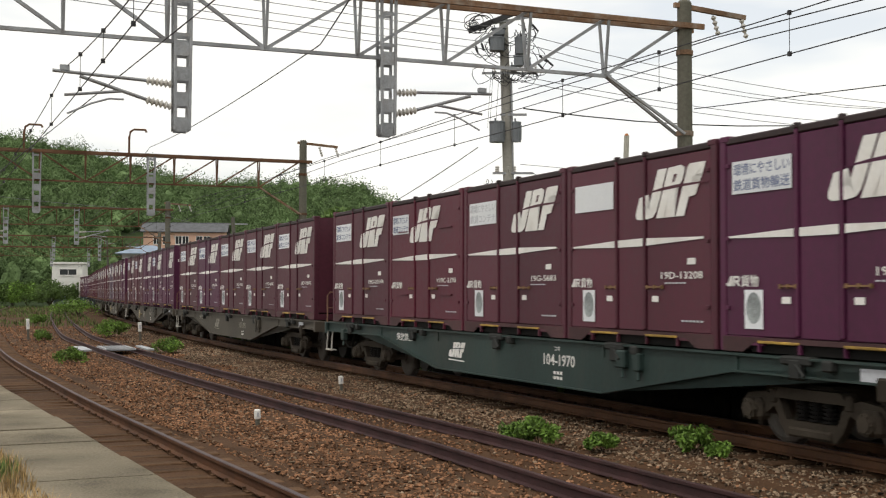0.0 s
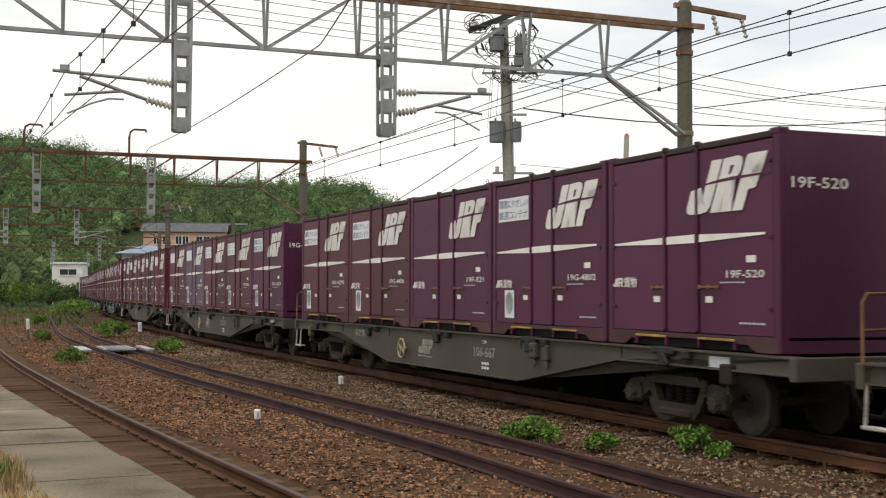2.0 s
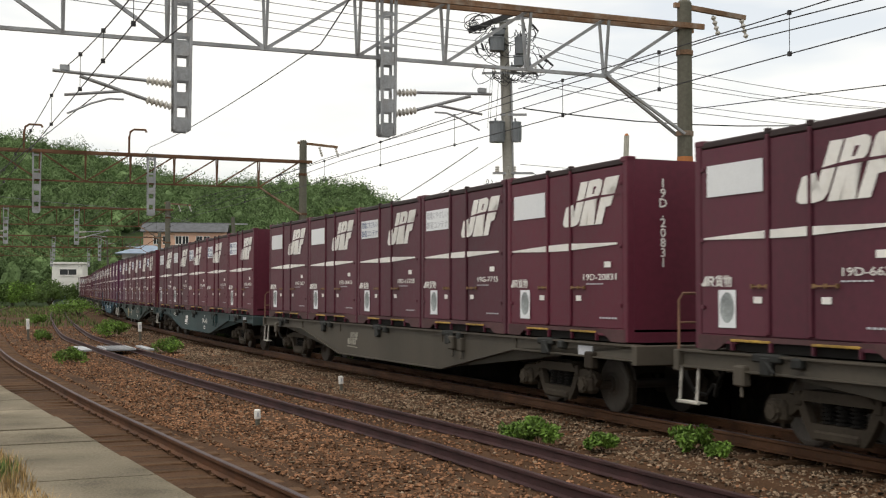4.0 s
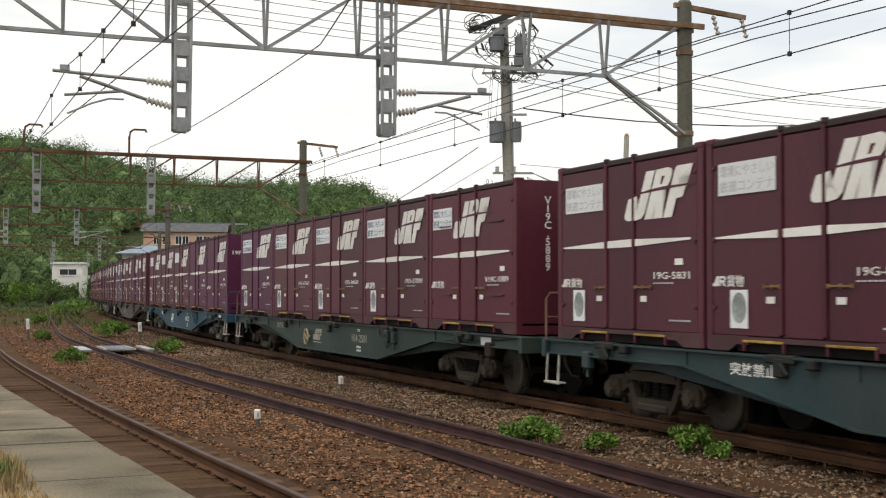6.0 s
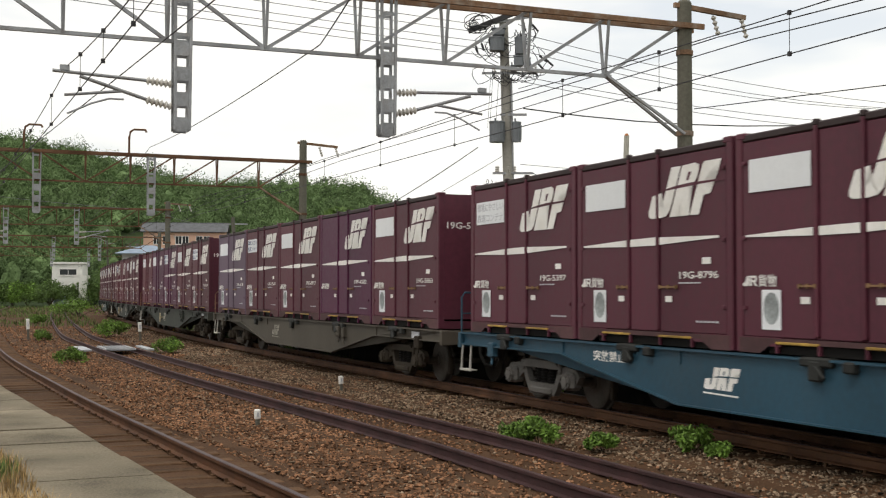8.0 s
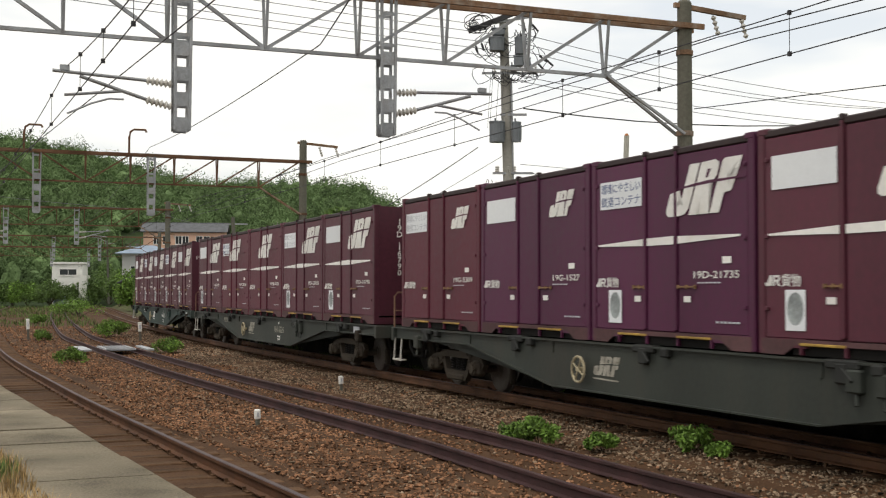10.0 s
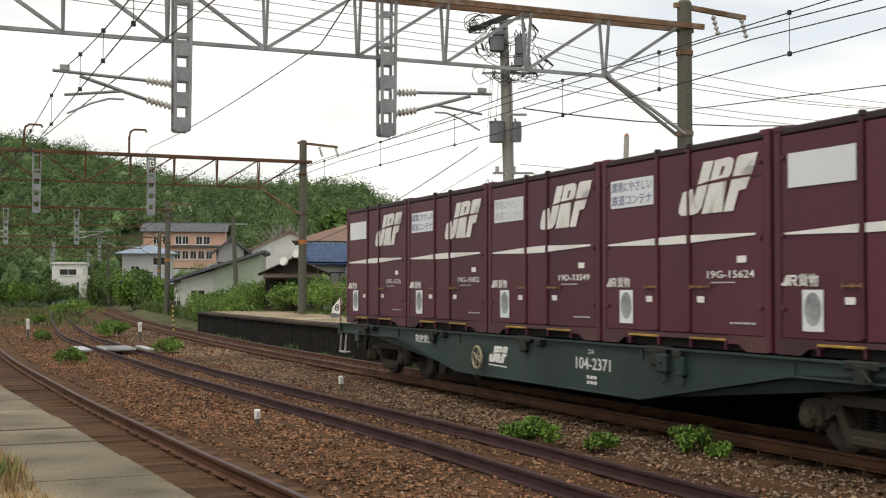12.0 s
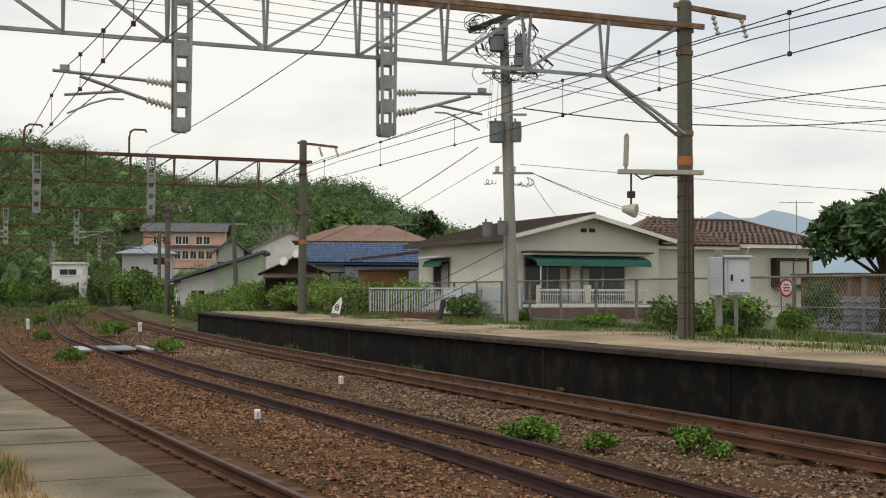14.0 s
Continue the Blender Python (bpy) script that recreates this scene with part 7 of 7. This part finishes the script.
bm = bmesh.new()
boxed(bm, (-0.13, -0.12, 1.36), (0.30, 0.14, 0.82), chamfer=0.012)
part("side_box", bm, CAB, root)
for k in range(3):
    box_part("notice_bar", (-0.13, -0.195, 1.42 - k * 0.09), (0.16, 0.008, 0.035), GREY_INK, root)

root = tagged(new("round_sign"), "small round red and white sign on a thin stake", "sign", kind="thing")
root.matrix_basis = pose(8.35, 30.2, 0.7) @ Matrix.Diagonal((0.78, 0.78, 1.05, 1))
bm = bmesh.new()
rod(bm, (-0.12, 0, 0), (-0.12, 0, 1.25), 0.018, 6)
part("stake", bm, RUSTY, root)
SIGN_RED = surface("sign_red", (0.42, 0.035, 0.03), 0.5, vary=0.2, bump=0)
bm = bmesh.new()
rod(bm, (0.04, 0.0, 1.12), (0.04, -0.02, 1.12), 0.22, 20)
part("disc", bm, SIGN_RED, root)
bm = bmesh.new()
rod(bm, (0.04, -0.02, 1.12), (0.04, -0.028, 1.12), 0.165, 20)
part("face", bm, PAINT, root)
for k in range(3):
    box_part("print_bar", (0.04, -0.032, 1.19 - k * 0.07), (0.2, 0.006, 0.035), SIGN_RED, root)

root = tagged(new("distance_post"), "leaning white distance post with black numeral", "marker post", kind="thing")
root.matrix_basis = pose(-4.12, 47.0, 0.72, 0, 12, 10) @ Matrix.Scale(0.95, 4)
bm = bmesh.new()
prism(bm, [(-0.16, 0.22), (0.16, 0.22), (0.16, 0.75), (0.08, 0.92), (-0.16, 0.45)], "y", -0.06, 0.06)
part("head", bm, PAINT, root)
box_part("foot", (0, 0, 0.08), (0.30, 0.13, 0.3), TRANSF, root)
me = text_mesh("8", 0.3, WIRE)
part("numeral", me, None, root, m=pose(-0.09, -0.065, 0.34, 90, 0, 0) @ fitted(me, 0.18, 0.26))

# striped stake and small white posts along the tracks
STRIPE_Y = surface("stake_yellow", (0.62, 0.42, 0.10), 0.6, vary=0.2)
root = tagged(new("striped_stake"), "thin yellow and black striped warning stake", "stake", kind="thing")
root.matrix_basis = pose(-12.7, 58.5, -0.2, 0, -3, 0)
for k in range(12):
    bm = bmesh.new()
    rod(bm, (0, 0, k * 0.11), (0, 0, k * 0.11 + 0.11), 0.04, 10)
    part("stripe", bm, STRIPE_Y if k % 2 else WIRE, root)
for x, y, hgt, w in ((-2.72, 18.3, 0.28, 0.085), (-2.04, 25.0, 0.32, 0.085), (-12.2, 50.0, 0.75, 0.14), (-17.05, 51.0, 0.85, 0.13)):
    root = tagged(new("marker_post"), "short white square marker post in the ballast", "marker post", "white marker posts", "thing")
    root.matrix_basis = pose(x, y, -0.28, 2, -3, 20)
    bm = bmesh.new()
    boxed(bm, (0, 0, hgt * 0.5), (w * 0.7, w * 0.7, hgt), chamfer=0.01)
    part("shaft", bm, POLE, root)
    bm = bmesh.new()
    boxed(bm, (0, 0, hgt * 0.8), (w, w, hgt * 0.5), chamfer=0.012)
    post = part("head", bm, PAINT, root)
    box_part("mark_bar", (0, -w * 0.51, hgt * 0.8), (w * 0.35, 0.006, hgt * 0.22), GREY_INK, root)
for a, b, c in (((-49.5, 160), 1.5, 1.5), ((-58, 190), 0.8, 0.7)):
    root = tagged(new("relay_box"), "pale blue-grey relay box beside the far tracks", "cabinet", "relay boxes", "thing")
    root.matrix_basis = pose(a[0], a[1], -0.25)
    box_part("body", (0, 0, c * 0.55), (b, 0.7, c), ROOF_BLUE, root, chamfer=0.03)
    box_part("lid", (0, 0, c * 1.06), (b * 1.06, 0.8, 0.08), ROOF_BLUE, root, chamfer=0.02)

# crossing deck over the siding
root = tagged(new("crossing_deck"), "grey steel crossing plates laid over the siding", "crossing deck", kind="thing")
root.matrix_basis = pose(-10.6, 40.2, -0.08, 0, 0, 22)
for x, w in ((-1.05, 0.34), (0.93, 0.22)):
    box_part("plate", (x, 0.1, -0.02), (w, 2.6, 0.06), METAL_DECK, root, chamfer=0.008)
for k in range(2):
    box_part("edge_bar", (-0.42 + k * 0.84, 0, 0.0), (0.10, 2.4, 0.05), METAL_DECK, root)
for k in range(7):
    box_part("cross_bar", (0, -1.15 + k * 0.38, 0.0), (0.84, 0.10, 0.05), METAL_DECK, root)
box_part("tray", (0, 0, -0.05), (0.8, 2.3, 0.02), WIRE, root)

# black wrapped stay and timber fence on the bank
root = tagged(new("stay_guard"), "leaning black guard on a pole stay", "stay guard", kind="thing")
root.matrix_basis = pose(-0.15, 43.0, 0.65, 0, 12, 0)
bm = bmesh.new()
rod(bm, (0, 0, 0), (0, 0, 0.85), 0.11, 10, 0.09)
part("sleeve", bm, WIRE, root)
root = tagged(new("board_fence"), "grey-green weathered board fence beside the line", "fence", kind="thing")
rnd = random.Random(4)
for k in range(34):
    p = on_main(62 + k * 0.55, 0.0, 3.4)
    box_part("board", (p.x, p.y, 0.45), (0.5, 0.04, 1.25 + rnd.uniform(-.08, .08)), PLASTER_G if k % 9 == 4 else TIMBER, root, rot=(rnd.uniform(-3, 3), 0, 108))
root = tagged(new("bamboo_trellis"), "thin bamboo canes tied into a garden trellis", "trellis", kind="thing")
CANE = surface("bamboo", (0.26, 0.20, 0.09), 0.6, vary=0.25)
for k in range(6):
    p = on_main(35.5 + k * 1.3, 0.7, 7.0)
    bm = bmesh.new()
    rod(bm, p, p + Vector((0.1 * (-1) ** k, 0, 1.5)), 0.022, 6)
    part("cane", bm, CANE, root)
for z in (1.3, 1.9):
    bm = bmesh.new()
    pipe(bm, [on_main(35, z, 6.97), on_main(42.5, z + 0.05, 6.97)], 0.018, 6)
    part("cross_cane", bm, CANE, root)



track("track_main", MAIN, 0.015, RAIL_RUST, "main line with rusty-sided rails on buried sleepers", 150, far_drop=0.04, sleeper_up=-0.03)
track("track_siding", SIDING, -0.10, RAIL_DARK, "unused siding with dull purple-brown rails", 190, head=RAIL_DARK, sleeper_up=-0.02)
track("track_platform", NEAR, 0.0, RAIL_RUST, "platform line with shiny-topped rails on bare sleepers", 220, sleeper_up=0.0)


motions()
